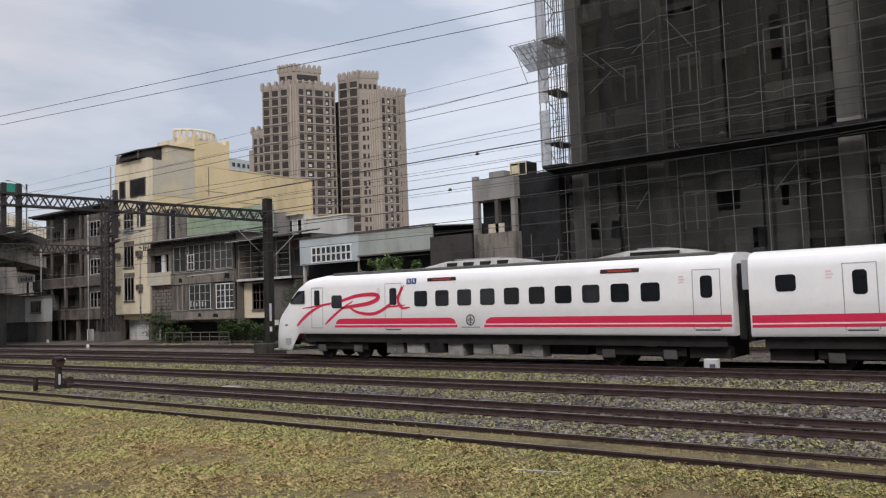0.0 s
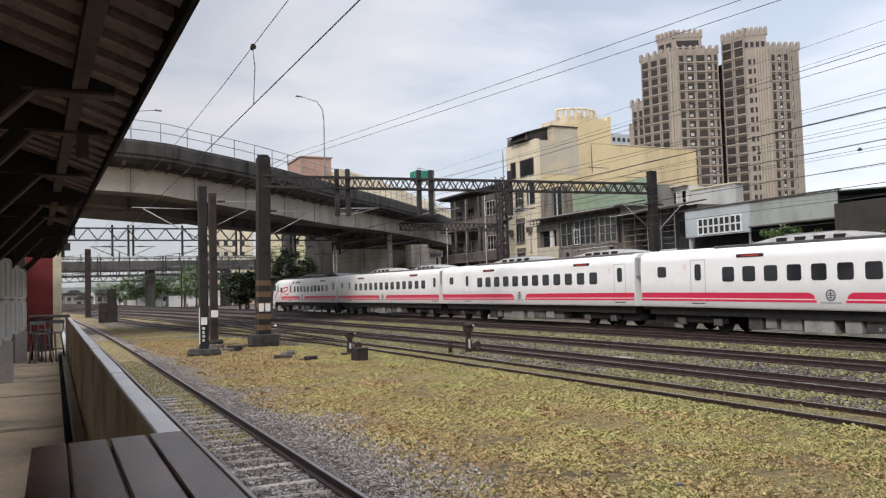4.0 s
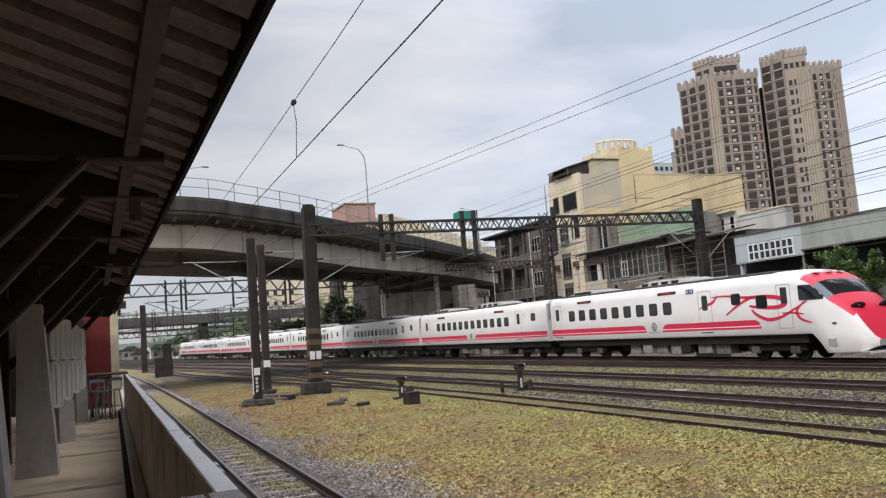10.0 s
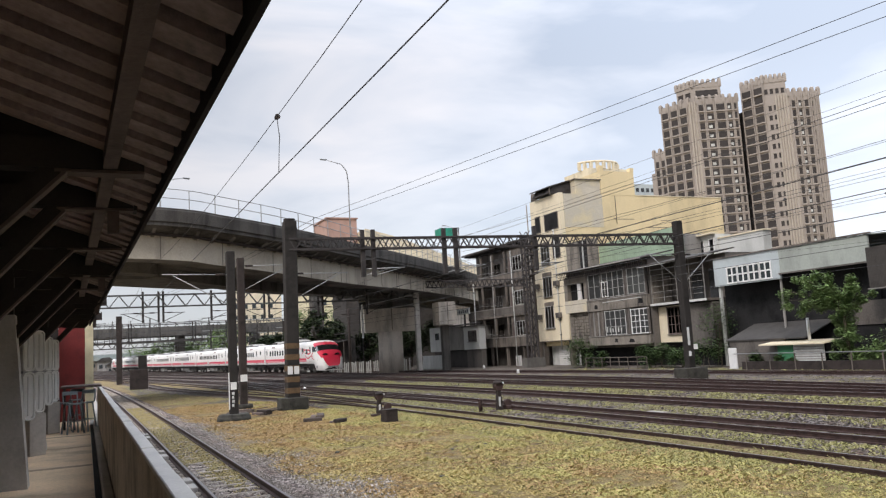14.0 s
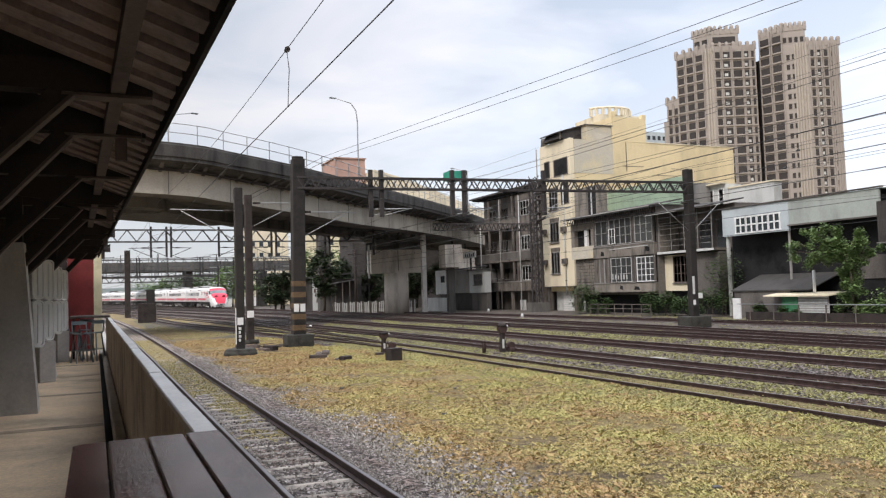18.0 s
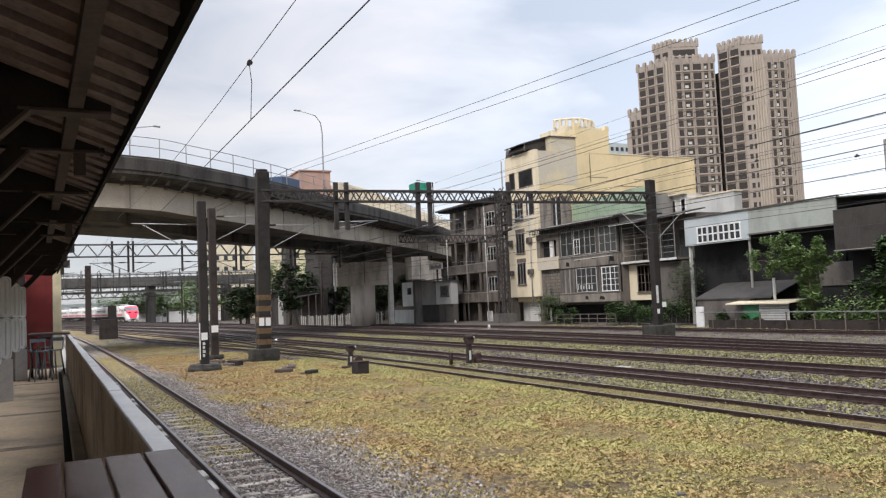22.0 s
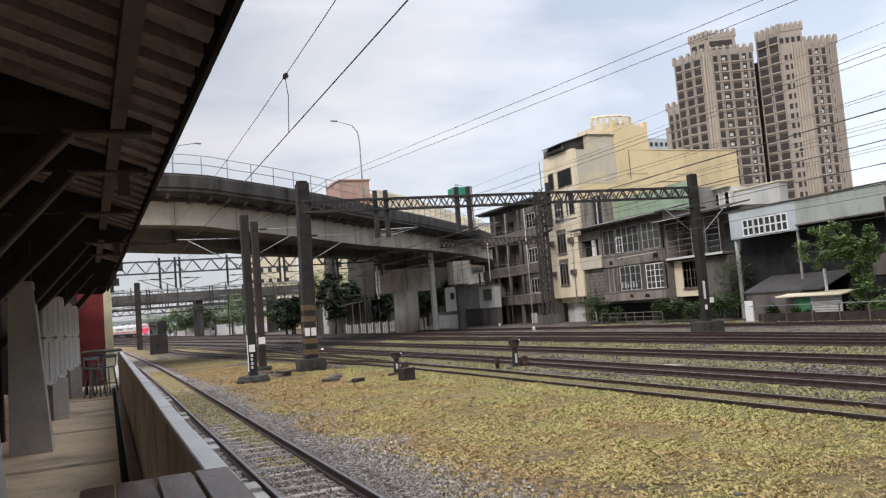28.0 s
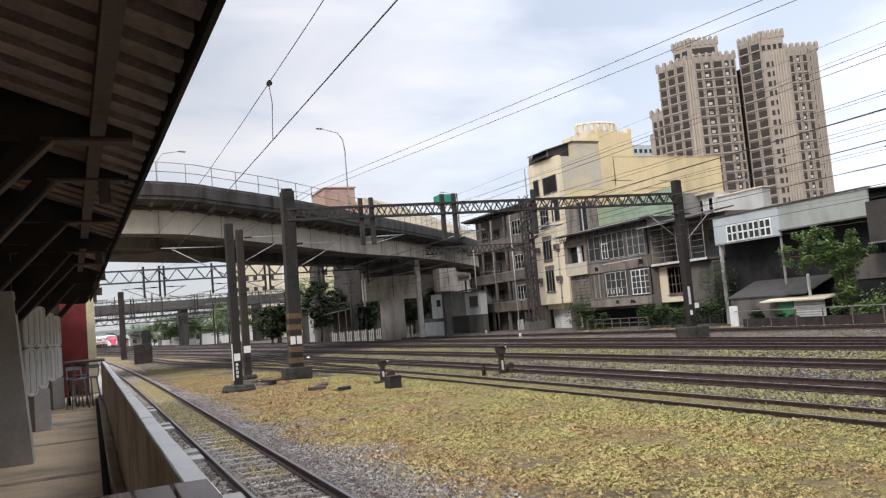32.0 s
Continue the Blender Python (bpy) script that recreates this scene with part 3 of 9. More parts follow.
def platform():
    p = part("platform", box(-9, 0.5, -14, 62, -0.25, FLOOR - 0.004), M_CONC)
    tagged(p, "raised concrete station platform beside the siding", "platform", kind="structure")
    f = part("floor", box(-9, 0.146, -14, 62, FLOOR - 0.004, FLOOR), M_FLOOR)
    tagged(f, "worn tan concrete platform floor", "floor", kind="structure")
    # floor seams and column shadows, painted together as brown bands
    for y in (10.6, 14.4, 17.9, 21.0):
        j = part("floor_band", box(-4.3, 0.14, y, y + 0.22, FLOOR + 0.001, FLOOR + 0.003), M_FLOORBAND)
        tagged(j, "brown seam band across the platform floor with column shade painted in", "floor", kind="structure")
    g = part("gutter", box(0.15, 0.225, -14, 25.2, FLOOR - 0.004, FLOOR - 0.001), M_RUBBER)
    tagged(g, "black drain gutter along the foot of the parapet", "gutter", kind="structure")
    # parapet of upright panels with a pale coping
    w = thing("parapet", "low concrete parapet of stained panels with a pale coping", "wall", kind="structure")
    y = -6.98
    n = 0
    while y < 25:
        part("panel", box(0.352, 0.405, y + 0.006, y + 1.324, FLOOR, WALL_TOP - 0.03, 0.006), M_PARAPET, w)
        part("coping", box(0.342, 0.42, y + 0.012, y + 1.318, WALL_TOP - 0.03, WALL_TOP + 0.004 * (n % 2), 0.005), M_COPE, w)
        y += 1.33
        n += 1
    part("kerb", box(0.225, 0.346, -7, 25, FLOOR, FLOOR + 0.1, 0.012), M_COPE, w, "pale kerb at the foot of the parapet")
    c = thing("counter", "dark varnished plank counter fixed on the parapet", "counter")
    edges = (-0.005, 0.083, 0.187, 0.290, 0.392)
    for i in range(4):
        x0, x1 = edges[i] + 0.003, edges[i + 1] - 0.003
        if i == 0:
            bm = prism([(x0, 0.55), (x1, 0.55), (x1, 2.36), (x0 + 0.02, 2.35), (x0, 2.33)], "z", WALL_TOP + 0.006, WALL_TOP + 0.042)
        else:
            bm = box(x0, x1, 0.55, 2.36 + 0.008 * i, WALL_TOP + 0.006, WALL_TOP + 0.042, 0.004)
        part("plank", bm, M_WOODDK, c)
    for y in (0.8, 2.1):
        part("bracket", bar((0.34, y, 1.55), (0.06, y, WALL_TOP), 0.03), M_STEELD, c)
    c2 = thing("counter", "brown plank counter at the far end of the parapet", "counter")
    part("plank", box(-0.55, 0.42, 22.6, 24.6, WALL_TOP + 0.01, WALL_TOP + 0.06, 0.006), M_TIMBER, c2)
    part("leg", box(-0.5, -0.44, 23.4, 23.46, FLOOR, WALL_TOP + 0.01), M_STEELD, c2)


def stool(m):
    s = thing("bar_stool", "blue-grey steel bar stool with a low back", "stool", group="stools at the far counter")
    part("seat", prism(rounded(-0.17, 0.17, -0.17, 0.17, 0.05), "z", 0.70, 0.73), M_STOOL, s)
    for i, j in ((-1, -1), (1, -1), (1, 1), (-1, 1)):
        part("leg", bar((0.13 * i, 0.13 * j, 0.71), (0.2 * i, 0.2 * j, 0.0), 0.03), M_STOOL, s)
    for j in (-0.19, 0.19):
        part("footrest", bar((-0.19, j, 0.3), (0.19, j, 0.3), 0.02), M_STOOL, s)
    b = bmesh.new()
    add_bar(b, (-0.17, 0.15, 0.72), (-0.17, 0.2, 1.0), 0.025)
    add_bar(b, (0.17, 0.15, 0.72), (0.17, 0.2, 1.0), 0.025)
    add_bar(b, (-0.18, 0.2, 0.98), (0.18, 0.2, 0.98), 0.03, 0.09)
    part("backrest", b, M_STOOL, s)
    s.matrix_basis = m
    return s


def canopy():
    r = thing("canopy_roof", "dark tiled platform canopy on timber rafters, dark underneath", "canopy", kind="structure")
    eave, ridge = (0.70, 3.74), (-2.6, 4.95)
    def zr(x):
        return eave[1] + (eave[0] - x) / (eave[0] - ridge[0]) * (ridge[1] - eave[1])
    bm = bmesh.new()
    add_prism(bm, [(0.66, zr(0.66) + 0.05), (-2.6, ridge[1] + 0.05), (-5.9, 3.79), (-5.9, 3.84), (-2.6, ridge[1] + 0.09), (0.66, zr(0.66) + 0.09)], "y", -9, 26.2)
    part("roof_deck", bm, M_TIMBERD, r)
    # rows of pantiles end in a scalloped eave
    bm = bmesh.new()
    y = -8.9
    while y < 26.2:
        jig = random.uniform(-0.012, 0.012)
        add_prism(bm, [(0.70 + jig, zr(0.7) + 0.03), (0.72 + jig, zr(0.7) + 0.07), (0.5, zr(0.5) + 0.14), (-2.6, ridge[1] + 0.14), (-2.6, ridge[1] + 0.09), (0.62, zr(0.62) + 0.09)], "y", y, y + 0.13)
        y += 0.2
    tagged(part("tile_row", bm, M_TILE, r), kind="stuff")
    # rafters run down the slope; the deck between them is coloured darker
    n = 0
    y = -8.6
    rafter = bmesh.new()
    add_prism(rafter, [(0.62, zr(0.62) - 0.05), (0.62, zr(0.62) + 0.05), (-2.6, ridge[1] + 0.05), (-2.6, ridge[1] - 0.05)], "y", -0.1, 0.1)
    me = bpy.data.meshes.new("rafter")
    rafter.to_mesh(me)
    rafter.free()
    me.materials.append(M_ROOFB)
    while y < 26.1:
        share("rafter", me, r, pose(0, y, 0))
        y += 0.36
        n += 1
    for x in (0.28, -1.15, -2.1):
        part("purlin", box(x - 0.045, x + 0.045, -9, 26.1, zr(x) - 0.16, zr(x) - 0.052), M_TIMBER, r)
    # dark cross boards, added so the far underside reads as shade
    for y in (11.0, 15.9, 17.2, 19.1, 20.6, 22.0, 24.6, 25.5):
        part("cross_board", prism([(-2.6, 3.95), (0.1, 3.62), (0.52, 3.6), (0.62, zr(0.62) - 0.06), (-2.6, ridge[1] - 0.06)], "y", y, y + 0.04), M_TIMBERD, r, "dark board added under the rafters to hide the far underside")
    # added to block the sky gap above the kiosk roof
    part("gable_board", prism([(-0.3, 4.05), (-0.3, zr(-0.3)), (-2.6, ridge[1]), (-5.1, 4.08), (-5.1, 4.05)], "y", 26.12, 26.17), M_TIMBERD, r, "dark board added to shut out sky at the canopy end")
    r.matrix_basis = pose(0.72, 2, 0, 0, 0, 1.2) @ pose(-0.72, -2, 0)
    part("fascia", prism([(0.645, zr(0.645) - 0.07), (0.67, zr(0.67) - 0.07), (0.67, zr(0.67) + 0.05), (0.645, zr(0.645) + 0.05)], "y", -9, 26.1), M_TIMBERD, r)


def back_wall():
    w = part("wall_west", box(-4.6, -4.4, -14, 26, FLOOR, 4.25), M_CREAM)
    tagged(w, "cream station wall behind the platform", "wall", kind="structure")


def column(y):
    c = thing("canopy_column", "grey concrete canopy column, wider at the foot, with timber braces", "column", group="canopy columns", at=(0, y, FLOOR))
    part("shaft", prism([(-1.2, 0), (-0.67, 0), (-0.84, 2.35), (-1.14, 2.35)], "y", 0, 0.42), M_COLUMN, c)
    part("post", box(-1.06, -0.86, 0.1, 0.3, 2.35, 3.5), M_TIMBERD, c)
    part("brace", bar((-0.93, 0.2, 2.0), (-0.16, 0.2, 2.86), 0.13, 0.13), M_TIMBERD, c)
    # thin paler strips paint the highlight along the lower edges
    part("brace_edge", bar((-0.93, 0.2, 1.92), (-0.1, 0.2, 2.84), 0.14, 0.022), M_TIMBER, c, "paler lower edge, painted highlight")
    part("tie_beam", bar((-1.0, 0.2, 2.97), (0.42, 0.2, 2.95), 0.14, 0.17), M_TIMBERD, c)
    part("beam_edge", bar((-0.16, 0.2, 2.858), (0.42, 0.2, 2.85), 0.13, 0.02), M_TIMBER, c, "paler lower edge, painted highlight")
    part("beam_end", box(0.423, 0.45, 0.1, 0.3, 2.84, 3.05), M_TIMBERD, c)
    # dark panel added to keep the lit rafters behind out of sight
    part("infill_board", prism([(-2.2, 3.05), (0.2, 3.05), (0.2, 3.08), (-2.2, 3.85)], "y", 0.18, 0.22), M_TIMBERD, c, "dark boards added over the tie beam to hide far rafters")
    part("hanger", box(0.22, 0.31, 0.16, 0.24, 2.66, 2.86), M_TIMBER, c)
    part("inner_brace", bar((-1.0, 0.2, 1.95), (-1.9, 0.2, 3.3), 0.1, 0.12), M_TIMBERD, c)
    return c


def rolled_awning(x, y, plinth, z0=0.8, z1=2.32):
    u = thing("rolled_awning", "white vinyl awning rolled in a tall round-ended frame", "awning", at=(x, y, FLOOR), group="rolled awnings")
    if plinth:
        part("plinth", box(-0.24, 0.1, -0.05, 0.25, 0, z0 - 0.02, 0.01), M_COLUMN, u)
    mid = (z0 + z1) / 2
    part("roll", prism(rounded(-0.11, 0.07, z0 + 0.01, z1 - 0.01, 0.08), "y", 0.0, 0.16), M_VINYL, u)
    for k, (a, c) in enumerate(((z0, mid - 0.015), (mid + 0.015, z1))):
        ring = [(px, -0.02, pz) for px, pz in rounded(-0.115, 0.075, a, c, 0.07)]
        part("rim", tube(ring + ring[:1], 0.019, 5), M_VINYL, u)
        part("rib", bar((-0.02, -0.012, a + 0.06), (-0.02, -0.012, c - 0.06), 0.02), M_WHITE, u)
    part("tie", box(-0.125, 0.085, -0.03, 0.17, mid - 0.02, mid + 0.02, 0.006), M_STEEL, u)
    part("arm", bar((-0.55, 0.05, z1 - 0.02), (-0.1, 0.05, z1 - 0.02), 0.025), M_STEEL, u)
    return u


def platform_things():
    platform()
    canopy()
    back_wall()
    c = column(1.3)
    for y in (6.8, 12.3, 17.8, 23.3, -4.2):
        copy_thing(c, pose(0, y, FLOOR))
    k = thing("canopy_truss", "dark timber canopy truss with a raking brace on a post", "truss", at=(0, 5.6, FLOOR))
    part("tie_beam", bar((-1.95, 0, 2.98), (0.42, 0, 2.96), 0.16, 0.2), M_TIMBERD, k)
    # the truss has the same highlight painted under beam and brace
    part("beam_edge", bar((-0.13, 0, 2.85), (0.42, 0, 2.845), 0.15, 0.02), M_TIMBER, k, "paler lower edge, painted highlight")
    part("brace", bar((-1.5, 0, 1.45), (-0.12, 0, 2.87), 0.13, 0.13), M_TIMBERD, k)
    part("brace_edge", bar((-1.5, 0, 1.37), (-0.06, 0, 2.85), 0.14, 0.022), M_TIMBER, k, "paler lower edge, painted highlight")
    part("post", box(-1.7, -1.45, -0.1, 0.1, 0, 3.6), M_TIMBERD, k)
    # added dark panel, as over the column beams
    part("infill_board", prism([(-1.9, 3.06), (0.2, 3.06), (0.2, 3.08), (-1.9, 3.75)], "y", -0.02, 0.02), M_TIMBERD, k, "dark boards added over the tie beam to hide far rafters")
    for x, y, plinth in ((-0.79, 14.6, False), (-0.75, 17.1, True), (-0.72, 20.4, False), (-0.66, 22.6, True)):
        rolled_awning(x, y, plinth).matrix_basis = pose(x, y, FLOOR, 0, 0, 38)
    for y in (9.4, 14.3):
        copy_thing(k, pose(0, y, FLOOR))
    k = thing("kiosk", "dark red boarded kiosk with a cream corner post", "kiosk")
    part("board_wall", box(-0.72, 0.02, 27.2, 27.3, FLOOR, 4.2), M_REDWALL, k)
    # dark sheets added beside the kiosk to block sky and read as dark
    part("dark_wall", box(-3.0, -0.724, 27.22, 27.3, FLOOR, 4.2), M_TIMBERD, k)
    part("side_screen", box(-4.6, -3.004, 27.22, 27.3, FLOOR, 4.2), M_TIMBERD, k)
    part("corner_post", box(0.024, 0.26, 27.15, 27.35, FLOOR, 4.2), M_CREAM, k)
    part("side_wall", box(0.1, 0.2, 27.354, 31, FLOOR, 4.2), M_CREAM, k)
    part("roof", box(-3.0, 0.45, 27.0, 31.2, 4.2, 4.32), M_TILE, k)
    stool(pose(-0.25, 21.9, FLOOR, 0, 0, 20))
    for x, y, a in ((0.02, 22.4, -30), (-0.45, 23.0, 80), (-0.2, 24.8, 190)):
        stool(pose(x, y, FLOOR, 0, 0, a))


platform_things()


# ---- masts, gantries and wires ----
def truss(parent, a, b, depth, bays, w=0.09, width=0.35, mats=None):
    """a lattice beam between a and b (bottom chords), two faces laced half a bay apart"""
    a, b = Vector(a), Vector(b)
    d = (b - a) / bays
    side = Vector((d.y, -d.x, 0)).normalized() * width / 2
    up = Vector((0, 0, depth))
    m = mats or M_STEELD
    for s in (-1, 1):
        o = side * s
        part("bottom_chord", bar(a + o, b + o, w), m, parent)
        part("top_chord", bar(a + o + up, b + o + up, w), m, parent)
        bm = bmesh.new()
        for k in range(bays):
            p, q = a + d * k + o, a + d * (k + 1) + o
            mid = (p + q) / 2
            if s > 0 and not mats:
                p, q, mid = p + up, q + up, mid - up
            add_bar(bm, p, mid + up, w * 0.6)
            add_bar(bm, mid + up, q, w * 0.6)
        tagged(part("lacing", bm, m, parent), kind="stuff")


def mast(name, x, y, h, w, label, material, base=None, round_base=False, taper=0.0):
    m = thing(name, label, "mast", at=(x, y, 0))
    bm = bmesh.new()
    add_prism(bm, [(-w / 2, 0), (w / 2, 0), (w / 2 - taper, h), (-w / 2 + taper, h)], "y", -w / 2, w / 2)
    bmesh.ops.bevel(bm, geom=bm.edges[:], offset=0.03, segments=1, affect="EDGES")
    part("shaft", bm, material, m)
    if base:
        bw, bh = base
        if round_base:
            part("footing", tube([(0, 0, -0.25), (0, 0, bh * 0.7), (0, 0, bh)], bw / 2, 12, bw / 2 * 0.9), M_FOOT, m)
        else:
            part("footing", box(-bw / 2, bw / 2, -bw * 0.38, bw * 0.38, -0.25, bh, 0.04), M_FOOT, m)
    return m


def cantilever(parent, z, reach, sgn=1, rise=0.9):
    """registration arm with a raking tube and a ribbed insulator"""
    part("top_tube", tube([(0, -0.1, z), (sgn * reach, -0.1, z + 0.05)], 0.022), M_STEEL, parent, "galvanised bracket tube")
    part("raking_tube", tube([(0, -0.1, z - rise - 0.5), (sgn * reach * 0.85, -0.1, z)], 0.022), M_STEEL, parent, "galvanised bracket tube")
    part("insulator", tube([(sgn * 0.25, -0.1, z), (sgn * 0.65, -0.1, z + 0.01)], 0.05, 8), M_POLER, parent, "brown ribbed insulator")


def masts():
    m = mast("catenary_mast", 5.95, 36.2, 7.25, 0.36, "black tarred overhead-line mast with a white tag, on a round footing", M_POLE, (1.5, 0.0), True)
    part("footing_rim", tube([(0, 0, -0.25), (0, 0, 0.05), (0, 0, 0.1)], 0.72, 14, 0.62), M_FOOT, m)
    part("tag", box(-0.15, 0.11, -0.2, -0.182, 1.15, 1.47), M_WHITE, m, "white tag plate")
    for k in range(4):
        part("tag_strip", box(-0.1, -0.01 + 0.02 * (k % 2), -0.2, -0.182, 0.42 + k * 0.17, 0.54 + k * 0.17), M_COPING, m, "small white painted mark")
    part("bonding_rod", bar((-0.2, -0.1, 0.3), (-0.2, -0.1, 1.9), 0.04), M_WHITE, m)
    cantilever(m, 6.2, 2.9, -1)
    m = mast("catenary_mast", 7.78, 44.2, 7.95, 0.38, "dark overhead-line mast with a white tag", M_POLER, (1.0, 0.05), True)
    part("tag", box(-0.18, 0.18, -0.21, -0.192, 1.25, 1.62), M_WHITE, m, "white tag plate")
    cantilever(m, 7.5, 3.2, 1)
    m = mast("portal_mast", 9.45, 40.0, 9.3, 0.62, "black portal mast with faded yellow hazard bands", M_POLE, (1.36, 0.42))
    m.matrix_basis = pose(9.44, 40, 0, 0, 0.9, 0)
    for k in range(5):
        part("hazard_band", box(-0.318, 0.318, -0.318, 0.318, 0.62 + k * 0.55, 0.62 + k * 0.55 + 0.27), M_YEL, m, "faded yellow band")
    for dx in (-0.3, 0.02):
        part("tag", box(dx, dx + 0.25, -0.34, -0.322, 1.55, 1.95), M_WHITE, m, "white tag plate")
    part("cap", tube([(0, 0, 9.3), (0, 0, 9.42)], 0.3, 10), M_POLE, m)
    cantilever(m, 6.6, 3.0, 1)
    m = mast("portal_mast", 31.15, 36.0, 8.85, 0.44, "black portal mast on a broad concrete footing", M_POLE, (1.5, 0.5))
    part("tag", box(-0.2, -0.03, -0.24, -0.222, 1.15, 1.42), M_WHITE, m, "white tag plate")
    part("tag", box(-0.2, -0.05, -0.24, -0.222, 1.75, 2.75), M_COPING, m, "strip of white markings")
    part("tag", box(0.18, 0.46, -0.24, -0.222, 1.5, 1.8), M_WHITE, m, "white tag plate")
    cantilever(m, 6.9, 2.6, -1, 1.2)
    cantilever(m, 6.9, 2.4, 1, 1.2)
    g = thing("portal_gantry", "dark lattice gantry beam spanning the tracks between two masts", "gantry")
    truss(g, (9.5, 39.9, 7.8), (31.1, 36.0, 7.55), 0.55, 34)
    for x in (13.2, 13.75, 17.5, 18.13, 22.55):
        y = 39.9 - (x - 9.5) * 0.18
        part("drop_post", box(x - 0.1, x + 0.1, y - 0.1, y + 0.1, 6.3, 8.75), M_STEELD, g)
        part("arm", tube([(x, y, 6.7), (x + 1.7, y, 6.75)], 0.03), M_STEEL, g)
        part("stay", tube([(x, y, 6.35), (x + 1.5, y, 6.72)], 0.025), M_STEEL, g)
    # further portals under and past the bridge
    for y, x0, x1, z in ((86, -7.0, 35.05, 8.25), (150, -8.0, 34.0, 8.2)):
        g = thing("portal_gantry", "dark lattice portal over the station throat", "gantry")
        truss(g, (x0, y, z), (x1, y, z), 1.2, 23, 0.13, 0.4, M_GALV)
        part("knee_brace", bar((x1 - 2.2, y, z), (x1, y, z - 1.1), 0.12), M_GALV, g)
        part("knee_brace", bar((x1 - 2.2, y, z), (x1, y, z + 1.2), 0.12), M_GALV, g)
        part("post", box(x0 - 0.2, x0 + 0.2, y - 0.2, y + 0.2, -0.2, z + 1.3), M_POLER, g)
        part("post", box(x1 - 0.25, x1 + 0.25, y - 0.25, y + 0.25, -0.2, z + 1.0), M_COLUMN if y < 100 else M_POLER, g)
        for x, s in ((5.3, -1), (6.8, -1), (7.25, 1), (12.0, 1), (17.5, -1), (18.0, 1), (23.4, -1), (23.9, 1), (29.0, 1)):
            part("drop_post", box(x - 0.1, x + 0.1, y - 0.1, y + 0.1, z - 1.6, z + 1.55), M_STEELD, g)
            part("arm", tube([(x, y, z - 0.6), (x + 2.1 * s, y, z - 0.65)], 0.035), M_STEELD, g)
            part("stay", tube([(x, y, z - 1.5), (x + 1.8 * s, y, z - 0.7)], 0.035), M_STEELD, g)
            part("insulator", tube([(x + 0.4 * s, y, z - 0.61), (x + 0.9 * s, y, z - 0.62)], 0.07, 6), M_POLER, g)
    mast("catenary_mast", 4.2, 119, 9.3, 0.75, "dark overhead-line mast far along the siding", M_POLER)
    bx = thing("relay_cabinet", "rusty brown trackside relay cabinet with a black post", "cabinet", at=(5.4, 96, 0))
    part("body", box(-0.95, 0.95, -0.5, 0.5, -0.2, 2.0, 0.03), M_POLER, bx)
    part("post", box(0.0, 0.9, 0.6, 0.9, -0.2, 3.5), M_POLE, bx)
    lm = thing("lattice_mast", "tall dark lattice mast beside the old houses", "mast", at=(43.5, 74.6, 0))
    dg = thing("portal_gantry", "densely laced dark gantry beam running to the lattice mast", "gantry")
    truss(dg, (35.3, 85.7, 9.45), (43.3, 74.9, 8.5), 0.75, 24, 0.1, 0.5)
    part("seat", box(34.9, 35.3, 85.85, 86.15, 9.4, 9.5), M_STEELD, dg)
    for z0, z1, far in ((10.2, 10.9, 4.6), (11.8, 11.5, 4.2), (9.4, 9.9, 3.0), (12.6, 12.2, 2.4)):
        part("bracket_arm", tube([(0, 0, z0), (0.2, -far, z1)], 0.045), M_STEEL, lm, "galvanised bracket tube")
        part("insulator", tube([(0.02, -0.5, z0 + (z1 - z0) * 0.5 / far), (0.1, -2.0, z0 + (z1 - z0) * 2.0 / far)], 0.16, 8), M_POLER, lm, "brown ribbed insulator")
    for i, j in ((-1, -1), (1, -1), (1, 1), (-1, 1)):
        part("leg", bar((0.42 * i, 0.42 * j, -0.2), (0.36 * i, 0.36 * j, 13.8), 0.16), M_STEELD, lm)
    bm = bmesh.new()
    for k in range(16):
        z = k * 0.9
        s = 1 if k % 2 else -1
        for j in (-0.4, 0.4):
            add_bar(bm, (-0.4 * s, j, z), (0.4 * s, j, z + 0.9), 0.07)
            add_bar(bm, (j, -0.4 * s, z), (j, 0.4 * s, z + 0.9), 0.07)
    part("lacing", bm, M_STEELD, lm)
    part("footing", box(-0.9, 0.9, -0.9, 0.9, -0.2, 0.8), M_CONCD, lm)


def wire(name, pts, r=0.02, label="thin black overhead wire"):
    w = part(name, tube(pts, r, 5), M_WIRE)
    return tagged(w, label, "wire", group="overhead wires")


def sag(a, b, drop, n=10):
    a, b = Vector(a), Vector(b)
    return [a.lerp(b, k / n) - Vector((0, 0, 4 * drop * (k / n) * (1 - k / n))) for k in range(n + 1)]


FEEDERS = ((31.0, 9.4), (31.2, 9.0), (31.5, 8.7), (31.1, 7.9))


